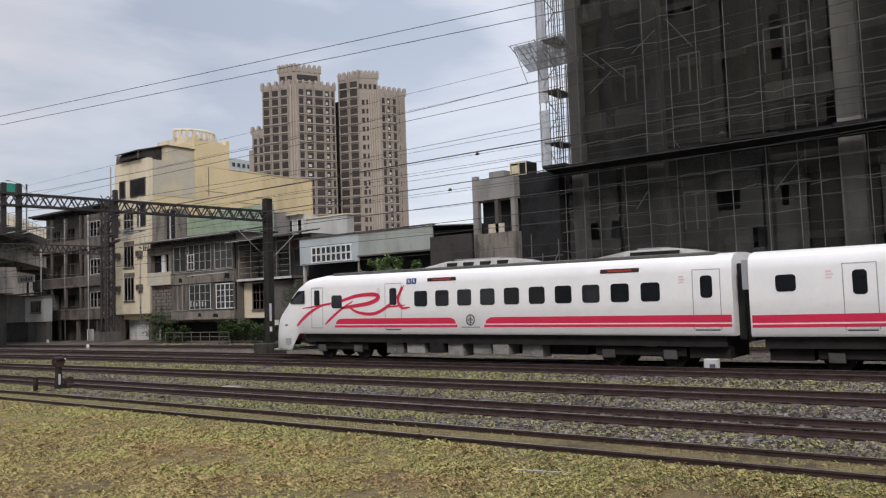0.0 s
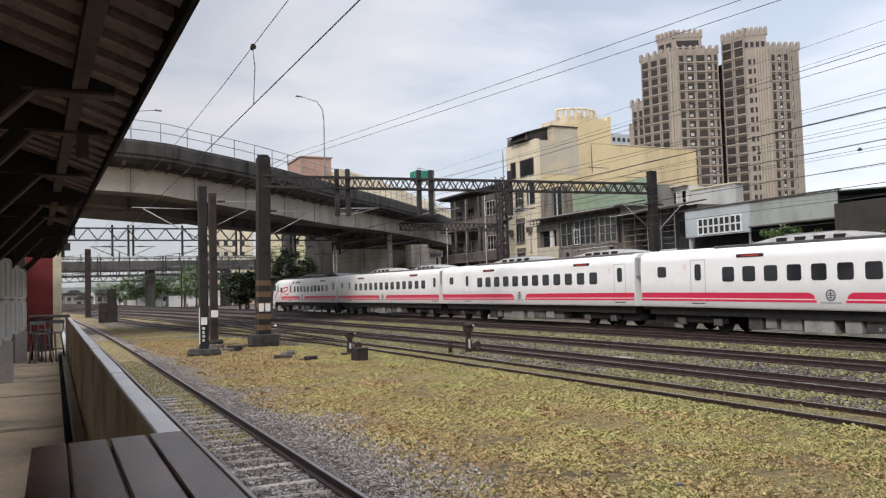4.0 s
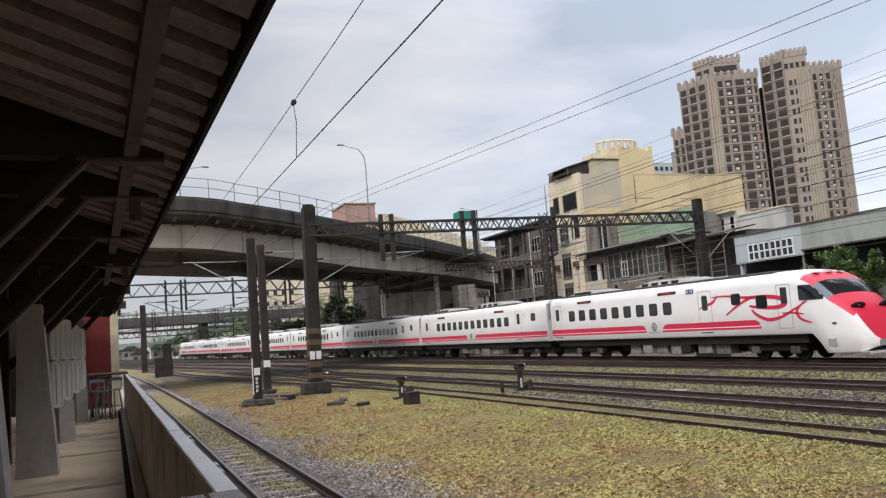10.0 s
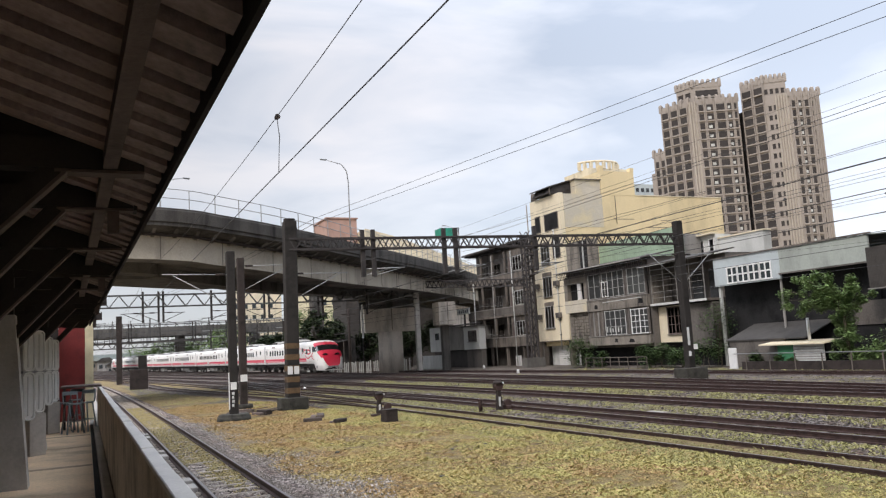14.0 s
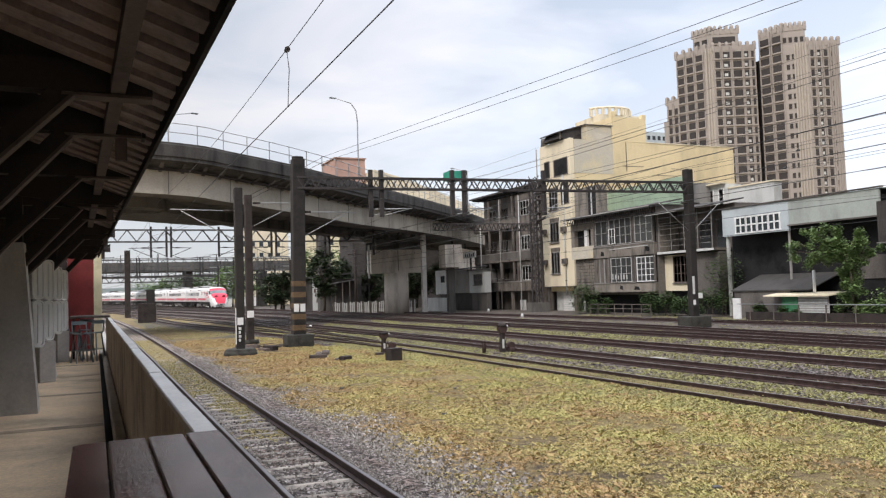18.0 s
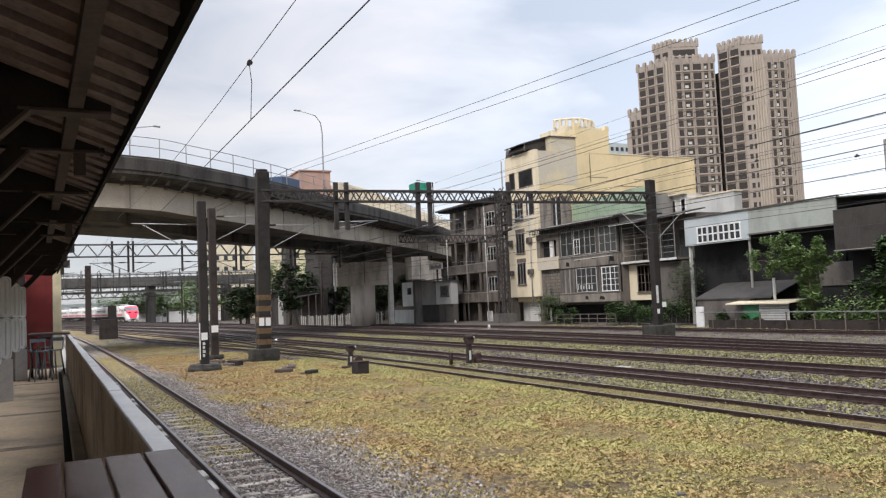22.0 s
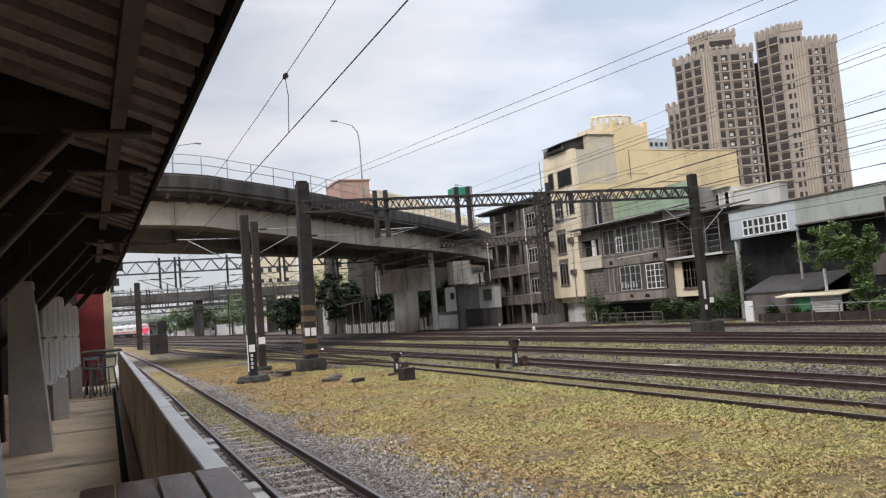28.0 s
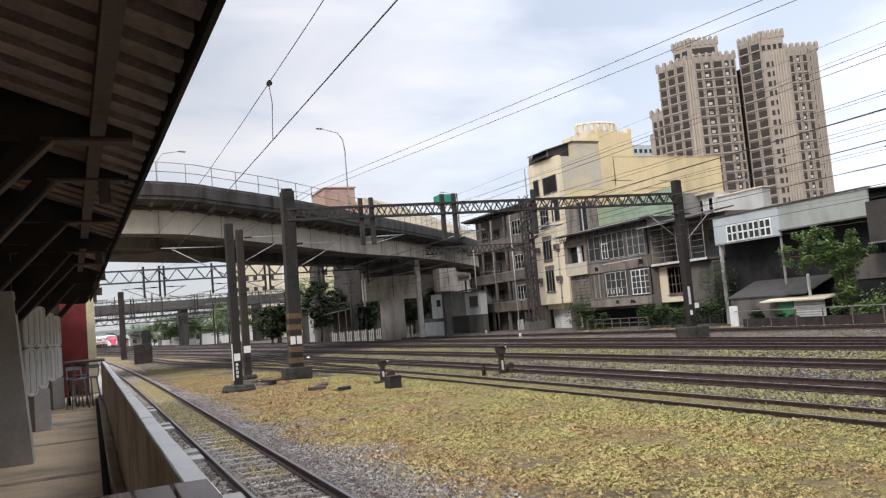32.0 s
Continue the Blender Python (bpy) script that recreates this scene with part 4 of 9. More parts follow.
def wires():
    for name, (x0, k) in TRACKS.items():
        xs = lambda y: track_x(x0, y, k)
        top = 6.05 if name == "siding" else 6.2
        low = 5.2
        y0 = -10
        for span in range(6):
            ya, yb = y0 + span * 48, y0 + (span + 1) * 48
            wire("messenger_wire", sag((xs(ya), ya, top + 0.75), (xs(yb), yb, top + 0.75), 0.75), 0.006)
        wire("contact_wire", [(xs(y), y, low) for y in range(-40, 300, 17)], 0.008 if name == "siding" else 0.011)
        bm = bmesh.new()
        for y in range(40, 90, 8) if name != "siding" else (44, 56, 68):
            u = ((y - y0) % 48) / 48
            add_bar(bm, (xs(y), y, low), (xs(y), y, top + 0.75 - 4 * 0.75 * u * (1 - u)), 0.008)
        tagged(part("dropper_wires", bm, M_WIRE), "thin dropper wires between messenger and contact wire", "wire", kind="stuff")
    for xa, xb, z in ((21.6, 10.97, 9.5), (21.9, 10.9, 9.2)):
        wire("feeder_wire", sag((xa, -18, z + 0.1), (xb, 40, z), 0.1), 0.009, "slack black feeder wire on the mast heads")
        wire("feeder_wire", sag((xb, 40, z), (xb - 4.6, 100, z + 0.4), 0.4), 0.012, "slack black feeder wire on the mast heads")
    for x, z in FEEDERS:
        wire("feeder_wire", sag((x + 0.3, -34, z + 0.1), (x, 36, z), 0.15), 0.009, "slack black feeder wire on the mast heads")
        wire("feeder_wire", sag((x, 36, z), (x + 3, 108, z + 0.6), 0.5), 0.013, "slack black feeder wire on the mast heads")
    # a second line of wires by the houses, set to the camera's view
    for z, r in ((17.2, 0.012), (16.0, 0.011), (15.3, 0.02), (13.0, 0.013)):
        wire("power_wire", sag((43.4, -40, z + 0.3), (43.2, 118, z + 0.2), 0.3), r, "thin power wire strung along the house fronts")
    d = thing("wire_insulator", "brown insulator on the siding's messenger wire", "insulator", at=(2.73, 11.7, 6.06))
    part("bead", tube([(0, -0.05, 0), (0, 0, 0), (0, 0.05, 0)], 0.045, 8, 0.03), M_POLER, d)
    part("pigtail", tube([(0, 0, 0), (0.03, 0, -0.3), (0, 0, -0.86)], 0.007, 4), M_WIRE, d)


def beads():
    """small dark clamps and insulators on the feeder wires"""
    rnd = random.Random(4)
    for k in range(16):
        x, z = FEEDERS[k % 4]
        u = rnd.uniform(0.25, 0.95)
        p = (x + 0.3 * (1 - u), -34 + 70 * u, z + 0.1 * (1 - u) - 0.6 * u * (1 - u))
        c = thing("wire_clamp", "small dark clamp on a feeder wire", "clamp", at=p, group="wire clamps")
        part("clamp", tube([(0, -0.09, 0), (0, 0, 0), (0, 0.09, 0)], 0.05, 6), M_WIRE, c)
        part("ear", box(-0.02, 0.02, -0.04, 0.04, 0.02, 0.09), M_WIRE, c)


masts()
wires()
beads()


# ---- the road bridge ----
def path_points(pts, n=6):
    """a smooth curve through points"""
    out = []
    P = [Vector(p) for p in pts]
    for k in range(len(P) - 1):
        p0, p1, p2, p3 = P[max(k - 1, 0)], P[k], P[k + 1], P[min(k + 2, len(P) - 1)]
        for i in range(n):
            t = i / n
            out.append(0.5 * ((2 * p1) + (p2 - p0) * t + (2 * p0 - 5 * p1 + 4 * p2 - p3) * t * t + (3 * p1 - p0 - 3 * p2 + p3) * t ** 3))
    return out + [P[-1]]


EDGE = path_points([(-60, 44, 13.6), (-30, 50.5, 13.4), (-10, 54.2, 13.15), (4.6, 55.6, 12.85), (9.2, 57.0, 12.55), (15, 60.2, 12.15), (22.9, 67.2, 11.85), (33.2, 79.5, 12.2), (46, 95, 12.35), (62, 116, 12.3), (85, 147, 12.0)])


M_OLDJ = mat("grimy joint", (0.10, 0.09, 0.08), 0.9, 0, 0.3, 1, 10, 0.1)


def bridge():
    b = thing("road_bridge", "curving concrete road bridge with a sooty parapet and pale girder", "bridge", kind="structure")
    n = len(EDGE)
    normals = []
    for k in range(n):
        d = (EDGE[min(k + 6, n - 1)] - EDGE[max(k - 6, 0)]).normalized()
        normals.append(Vector((-d.y, d.x, 0)).normalized())
    def sweep(name, prof, material, label=""):
        verts = [tuple(EDGE[k] + normals[k] * u + Vector((0, 0, z))) for k in range(n) for u, z in prof]
        m = len(prof)
        faces = [(k * m + i, k * m + (i + 1) % m, (k + 1) * m + (i + 1) % m, (k + 1) * m + i) for k in range(n - 1) for i in range(m)]
        o = raw(name, verts, faces, material, b)
        if label:
            o["label"] = label
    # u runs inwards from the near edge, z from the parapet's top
    M_SOOTSHADE = mat("rain-blackened parapet concrete", (0.06, 0.056, 0.052), 0.92, 0, 0.5, 1.0, 14, 0.3, streak=0.15)
    sweep("parapet", [(0, 0), (0.25, 0), (0.25, -0.9), (0.0, -1.0), (-0.06, -0.95), (-0.06, -0.18), (0, -0.1)], M_SOOTSHADE, "sooty parapet")
    # the overhang's shadow is put into the deck colour
    sweep("deck", [(0.02, -0.95), (12.2, -0.95), (12.2, -1.6), (1.35, -1.62), (0.02, -1.22)], M_SOOTSHADE, "deck slab darkened for underside shade")
    sweep("girder", [(1.3, -1.6), (1.3, -3.35), (1.42, -3.35), (1.42, -1.58)], M_GIRDER, "pale concrete girder")
    # beams and soffit behind the pale face are darkened as shaded underside
    sweep("box_beam", [(1.424, -2.02), (1.424, -3.33), (3.4, -3.33), (3.4, -2.0)], M_CONCD, "box beam with underside shade painted in")
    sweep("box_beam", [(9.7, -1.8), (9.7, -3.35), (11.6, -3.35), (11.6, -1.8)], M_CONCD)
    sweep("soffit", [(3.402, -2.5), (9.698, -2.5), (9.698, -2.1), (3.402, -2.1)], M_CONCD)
    sweep("far_parapet", [(12.0, 0), (12.25, 0), (12.25, -1.25), (12.0, -1.25)], M_CONCD)
    sweep("pipe", [(0.9, -1.62), (1.06, -1.62), (1.06, -1.78), (0.9, -1.78)], M_POLER, "rusty service pipe")
    # outline follows the camera's view, to close the sky gap at left
    side = bmesh.new()
    add_prism(side, [(-40, 66), (1.5, 73.3), (6, 76.7), (10, 79.5), (12, 78), (10, 70.5), (3, 67.8), (-40, 60)], "z", 9.3, 10.2)
    part("side_slab", side, M_CONCD, b, "dark slab behind the deck, shaped to fit the camera's view")
    # railing on the parapet
    r = thing("bridge_railing", "thin grey wire-mesh railing on the bridge parapet", "railing")
    def spaced(gap, inset):
        """points at even steps along the edge"""
        out, left = [], 0.0
        for k in range(8, n - 8):
            a, b2 = EDGE[k] + normals[k] * inset, EDGE[k + 1] + normals[k + 1] * inset
            length = (b2 - a).length
            while left < length:
                out.append((a.lerp(b2, left / length), normals[k]))
                left += gap
            left -= length
        return out
    for q, _ in spaced(1.95, 0.12):
        part("post", bar(q, q + Vector((0, 0, 1.35)), 0.055), M_STEEL, r)
    verts_top = [EDGE[k] + normals[k] * 0.12 for k in range(8, n - 8)]
    for z in (1.33, 0.7):
        part("rail", tube([p + Vector((0, 0, z)) for p in verts_top], 0.03, 4), M_STEEL, r)
    # girder joints as shallow ribs
    for p, nn in spaced(4.6, 1.285):
        part("joint", bar(p + Vector((0, 0, -1.7)), p + Vector((0, 0, -3.33)), 0.035), M_OLDJ, b)
    # brackets that carry the overhanging edge
    for p, nn in spaced(1.5, 0.0):
        bm = bmesh.new()
        side = Vector((nn.y, -nn.x, 0)) * 0.12
        tri = [p + nn * 0.1 + Vector((0, 0, -1.15)), p + nn * 1.3 + Vector((0, 0, -1.4)), p + nn * 1.3 + Vector((0, 0, -1.85))]
        a = [bm.verts.new(v + side) for v in tri]
        c = [bm.verts.new(v - side) for v in tri]
        bm.faces.new(a)
        bm.faces.new(c[::-1])
        for i in range(3):
            bm.faces.new((a[i], c[i], c[(i + 1) % 3], a[(i + 1) % 3]))
        part("bracket", bm, M_CONCD, b)
    # piers
    for x, y, rz, top, w in ((33.1, 90.0, -4, 7.4, 3.0), (50, 108, 50, 8.4, 4.5), (-25, 58, 8, 9.9, 4.5)):
        p = thing("bridge_pier", "round concrete bridge pier with a broad pale cap", "pier", at=(x, y, 0), rz=rz)
        part("column", tube([(0, 0, -0.25), (0, 0, 4.65)], 1.45, 24), M_PIER, p)
        part("cap", prism([(-w - 0.2, 4.65), (w, 4.65), (w + 0.3, 4.9), (w + 0.3, top), (-w - 0.3, top), (-w - 0.3, 4.8)], "y", -1.0, 1.0), M_PIER, p)
        part("bearing", box(-w + 0.4, w - 0.4, -0.6, 0.6, top, 8.6), M_CONCD, p)
        part("cap_joint", box(-0.04, 0.04, -1.012, -1.002, 4.9, top), M_OLDJ, p)
        part("rain_pipe", tube([(w + 0.36, -0.9, 1.0), (w + 0.36, -0.9, top)], 0.07, 7), M_OLDJ, p)
    # stands clear of the deck, where it looks right from the camera
    w = thing("bridge_pier", "square dark concrete pier behind the bridge, placed to fit the camera's view", "pier", at=(28.3, 105, 0))
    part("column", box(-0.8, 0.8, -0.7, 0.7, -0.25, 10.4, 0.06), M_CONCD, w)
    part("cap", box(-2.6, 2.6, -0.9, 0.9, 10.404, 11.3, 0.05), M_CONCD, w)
    w = thing("marker_board", "tall narrow white board standing on a thin post under the bridge", "board", at=(29.2, 88.4, 0))
    part("board", box(-0.1, 0.1, -0.05, 0.05, 4.05, 7.9), M_WHITE, w)
    part("post", box(-0.05, 0.05, 0.052, 0.13, -0.25, 7.6), M_STEELD, w)
    w = thing("utility_pole", "weathered dark utility pole under the bridge with a short arm", "pole", at=(31.0, 99.5, 0))
    part("shaft", tube([(0, 0, -0.25), (0, 0, 8.2)], 0.2, 9, 0.15), M_POLER, w)
    part("arm", bar((-1.0, 0, 7.4), (0.9, 0, 7.4), 0.12), M_POLER, w)
    k = thing("bridge_abutment", "short brown concrete abutment block under the bridge end", "abutment", at=(38.1, 85.0, 0), rz=-4, kind="structure")
    part("block", box(-1.05, 1.0, -1.0, 1.2, 5.05, 7.65), M_PIER, k)
    part("seam", box(-0.03, 0.03, -1.012, -1.002, 5.1, 7.6), M_OLDJ, k)
    part("stem", box(-0.3, 0.5, 0.2, 1.0, -0.2, 4.996), M_CONCD, k)
    for x, y, z, h, a in ((21.3, 66.6, 11.8, 7.4, 188), (5.6, 67.5, 12.6, 5.0, 20), (47, 98.5, 11.8, 7.0, 185)):
        l = thing("street_lamp", "slim grey street lamp with a curved arm on the bridge", "street lamp", at=(x, y, z - 1.2), rz=a)
        part("pole", tube([(0, 0, 0), (0, 0, h - 0.6), (0.12, 0, h + 0.4), (0.6, 0, h + 1.0), (2.1, 0, h + 1.3)], 0.07, 7, 0.035), M_GALVL, l)
        part("lamp_head", box(2.0, 2.6, -0.1, 0.1, h + 1.24, h + 1.36, 0.03), M_STEEL, l)


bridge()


# ---- buildings ----
M_YWALL = mat("warm yellow render", (0.68, 0.56, 0.34), 0.85, 0, 0.16, 0.35, 8, 0.05, streak=0.3)
M_YPALE = mat("faded cream render", (0.70, 0.62, 0.46), 0.85, 0, 0.16, 0.35, 8, 0.05, streak=0.3)
M_GREYB = mat("bare grey concrete", (0.27, 0.26, 0.245), 0.9, 0, 0.22, 0.5, 10, 0.15, streak=0.4)
M_DARKB = mat("mouldy dark render", (0.125, 0.112, 0.102), 0.9, 0, 0.4, 0.5, 8, 0.2, streak=0.3)
M_OLDB = mat("stained old render", (0.148, 0.128, 0.11), 0.9, 0, 0.48, 1.1, 12, 0.2, streak=0.3)
M_GREENW = mat("pale green corrugated", (0.30, 0.40, 0.30), 0.7, 0.1, 0.15, 0.6, 8, 0.05)
M_BLUEW = mat("pale blue-grey cladding", (0.42, 0.47, 0.485), 0.7, 0.0, 0.12, 0.6, 8, 0.05)
M_FASCIA = mat("pale green-grey sheet fascia", (0.34, 0.37, 0.34), 0.8, 0.0, 0.18, 0.5, 9, 0.05, streak=0.4)
M_ROOFM = mat("weathered metal roof", (0.29, 0.325, 0.305), 0.8, 0.0, 0.18, 0.5, 9, 0.05)
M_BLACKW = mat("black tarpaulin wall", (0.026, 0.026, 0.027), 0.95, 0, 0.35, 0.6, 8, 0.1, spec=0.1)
M_BROWNP = mat("brown corrugated panel", (0.062, 0.056, 0.052), 0.8, 0.1, 0.3, 0.8, 10, 0.1)
M_WINF = mat("white window frame", (0.74, 0.75, 0.74), 0.6, 0, 0.1, 2, 20, 0.05)
M_GREYW = mat("pale grey render", (0.50, 0.51, 0.49), 0.85, 0, 0.15, 0.5, 8, 0.05, streak=0.3)
M_GLASS = glass_mat("dull window glass", (0.035, 0.045, 0.05), 0.2)
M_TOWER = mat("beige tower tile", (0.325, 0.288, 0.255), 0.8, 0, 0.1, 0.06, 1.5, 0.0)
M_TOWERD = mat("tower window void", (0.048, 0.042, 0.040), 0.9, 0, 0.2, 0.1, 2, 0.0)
M_GLASSK = glass_mat("dark old glass", (0.018, 0.02, 0.022), 0.12)
M_GLASSD = glass_mat("dusty glass", (0.028, 0.031, 0.031), 0.35)
M_GLASSP = glass_mat("pale dusty glass", (0.055, 0.06, 0.058), 0.4)
M_FRAMEG = mat("weathered grey frame", (0.34, 0.345, 0.33), 0.7, 0, 0.25, 2, 20, 0.05)
M_PATCH = mat("patched grey-cream render", (0.50, 0.46, 0.38), 0.88, 0, 0.3, 0.5, 8, 0.1, stain=(0.62, 0.54, 0.36))
M_STAIN = mat("rain-streaked concrete", (0.21, 0.188, 0.16), 0.9, 0, 0.45, 1.4, 12, 0.2, stain=(0.06, 0.055, 0.05), streak=0.2)
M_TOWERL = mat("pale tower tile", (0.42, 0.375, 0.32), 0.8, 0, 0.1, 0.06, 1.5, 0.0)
M_NET = mat("dark construction netting", (0.026, 0.0255, 0.024), 0.95, 0, 0.35, 0.35, 6, 0.1, streak=0.3)


def see_through(m, share_open):
    """an open weave: part of the light passes between the threads"""
    t = m.node_tree
    b = t.nodes["Principled BSDF"]
    out = t.nodes["Material Output"]
    tr = t.nodes.new("ShaderNodeBsdfTransparent")
    mx = t.nodes.new("ShaderNodeMixShader")
    n = node(t, "ShaderNodeTexNoise", Scale=0.5, Detail=4.0)
    r = t.nodes.new("ShaderNodeMapRange")
    r.inputs[1].default_value, r.inputs[2].default_value = 0.3, 0.7
    r.inputs[3].default_value, r.inputs[4].default_value = share_open - 0.15, share_open + 0.15
    t.links.new(n.outputs["Fac"], r.inputs[0])
    t.links.new(r.outputs[0], mx.inputs[0])
    t.links.new(b.outputs[0], mx.inputs[1])
    t.links.new(tr.outputs[0], mx.inputs[2])
    t.links.new(mx.outputs[0], out.inputs["Surface"])


M_NETB = mat("brown-green netting", (0.034, 0.034, 0.027), 0.95, 0, 0.35, 0.35, 6, 0.1, streak=0.3)
M_NETW = mat("pale screen", (0.42, 0.43, 0.44), 0.9, 0, 0.2, 0.5, 6, 0.05, streak=0.3)
# lighter copy of the netting, painted as lit for the lowest sheets
M_NETL = mat("grey dusty netting", (0.06, 0.061, 0.057), 0.95, 0, 0.35, 0.35, 6, 0.1, streak=0.3)
see_through(M_NETL, 0.36)
see_through(M_NET, 0.40)
see_through(M_NETB, 0.46)
see_through(M_NETW, 0.55)
M_TUBE = mat("grey scaffold tube", (0.15, 0.15, 0.145), 0.7, 0.2, 0.2, 2, 20, 0.05)
M_SHEET = mat("grey sheet roof", (0.07, 0.066, 0.063), 0.8, 0.1, 0.25, 0.8, 10, 0.1)


def window(parent, x, y0, y1, z0, z1, cols=2, rows=1, frame=0.06, m=None, face="x"):
    """a framed window on a wall that faces -x (or -y), glass set back"""
    m = m or M_WINF
    def bx(u0, u1, v0, v1, w0, w1):
        return box(w0, w1, u0, u1, v0, v1) if face == "x" else box(u0, u1, w0, w1, v0, v1)
    w = part("window", bx(y0, y1, z0, z1, x - 0.01, x + 0.02), M_GLASS, parent)
    bm = bmesh.new()
    def ad(u0, u1, v0, v1):
        if face == "x":
            add_box(bm, x - 0.06, x - 0.012, u0, u1, v0, v1)
        else:
            add_box(bm, u0, u1, x - 0.06, x - 0.012, v0, v1)
    ad(y0 - frame, y1 + frame, z0 - frame, z0)
    ad(y0 - frame, y1 + frame, z1, z1 + frame)
    for k in range(cols + 1):
        u = y0 + (y1 - y0) * k / cols
        ad(u - frame / 2, u + frame / 2, z0, z1)
    for k in range(1, rows):
        v = z0 + (z1 - z0) * k / rows
        ad(y0, y1, v - frame / 2, v + frame / 2)
    part("window_frame", bm, m, w)
    return w


def casement(parent, x, y0, y1, z0, z1, frame_m, panes=(2, 3), leaves_n=2, glass=None, fr=0.06, deep=0.0):
    """a window of leaves on a wall that faces -x: reveal, glass, outer frame and glazing bars; deep sets it back"""
    w = part("window", box(x + deep, x + deep + 0.03, y0, y1, z0, z1), glass or M_GLASS, parent)
    bm = bmesh.new()
    def ad(u0, u1, v0, v1, t=0.05):
        add_box(bm, x + deep - t, x + deep - 0.004, u0, u1, v0, v1)
    ad(y0 - fr, y1 + fr, z0 - fr, z0)
    ad(y0 - fr, y1 + fr, z1, z1 + fr)
    lw = (y1 - y0) / leaves_n
    for k in range(leaves_n + 1):
        u = y0 + lw * k
        ad(u - fr * 0.6, u + fr * 0.6, z0, z1)
    cols, rows = panes
    for k in range(leaves_n):
        for c in range(1, cols):
            u = y0 + lw * (k + c / cols)
            ad(u - fr * 0.28, u + fr * 0.28, z0, z1, 0.035)
    for r in range(1, rows):
        v = z0 + (z1 - z0) * r / rows
        ad(y0, y1, v - fr * 0.3, v + fr * 0.3, 0.04)
    part("window_frame", bm, frame_m, w)
    part("window_sill", box(x - 0.16, x - 0.01, y0 - 0.1, y1 + 0.1, z0 - fr - 0.07, z0 - fr), M_OLDB, w)
    return w


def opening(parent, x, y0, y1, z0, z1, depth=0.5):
    """a flat black sheet painted as a shaded recess, with its own reveals"""
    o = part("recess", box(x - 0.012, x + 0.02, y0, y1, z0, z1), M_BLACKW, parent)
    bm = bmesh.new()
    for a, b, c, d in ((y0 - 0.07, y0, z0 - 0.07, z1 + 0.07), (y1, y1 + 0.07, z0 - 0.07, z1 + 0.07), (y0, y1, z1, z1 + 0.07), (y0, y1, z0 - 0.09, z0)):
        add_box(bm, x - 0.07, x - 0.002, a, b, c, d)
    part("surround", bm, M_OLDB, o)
    return o


def wall_unit(parent, x, y, z, w=0.7, h=0.55):
    """an air conditioner on two brackets"""
    a = part("air_conditioner", box(x - 0.42, x - 0.02, y, y + w, z, z + h, 0.02), M_DARKB, parent)
    part("grille", box(x - 0.436, x - 0.422, y + 0.1, y + w - 0.1, z + 0.08, z + h - 0.08), M_BROWNP, a)
    for dy in (0.08, w - 0.08):
        part("bracket", bar((x, y + dy, z - 0.25), (x - 0.4, y + dy, z - 0.03), 0.035), M_STEELD, a)
    return a


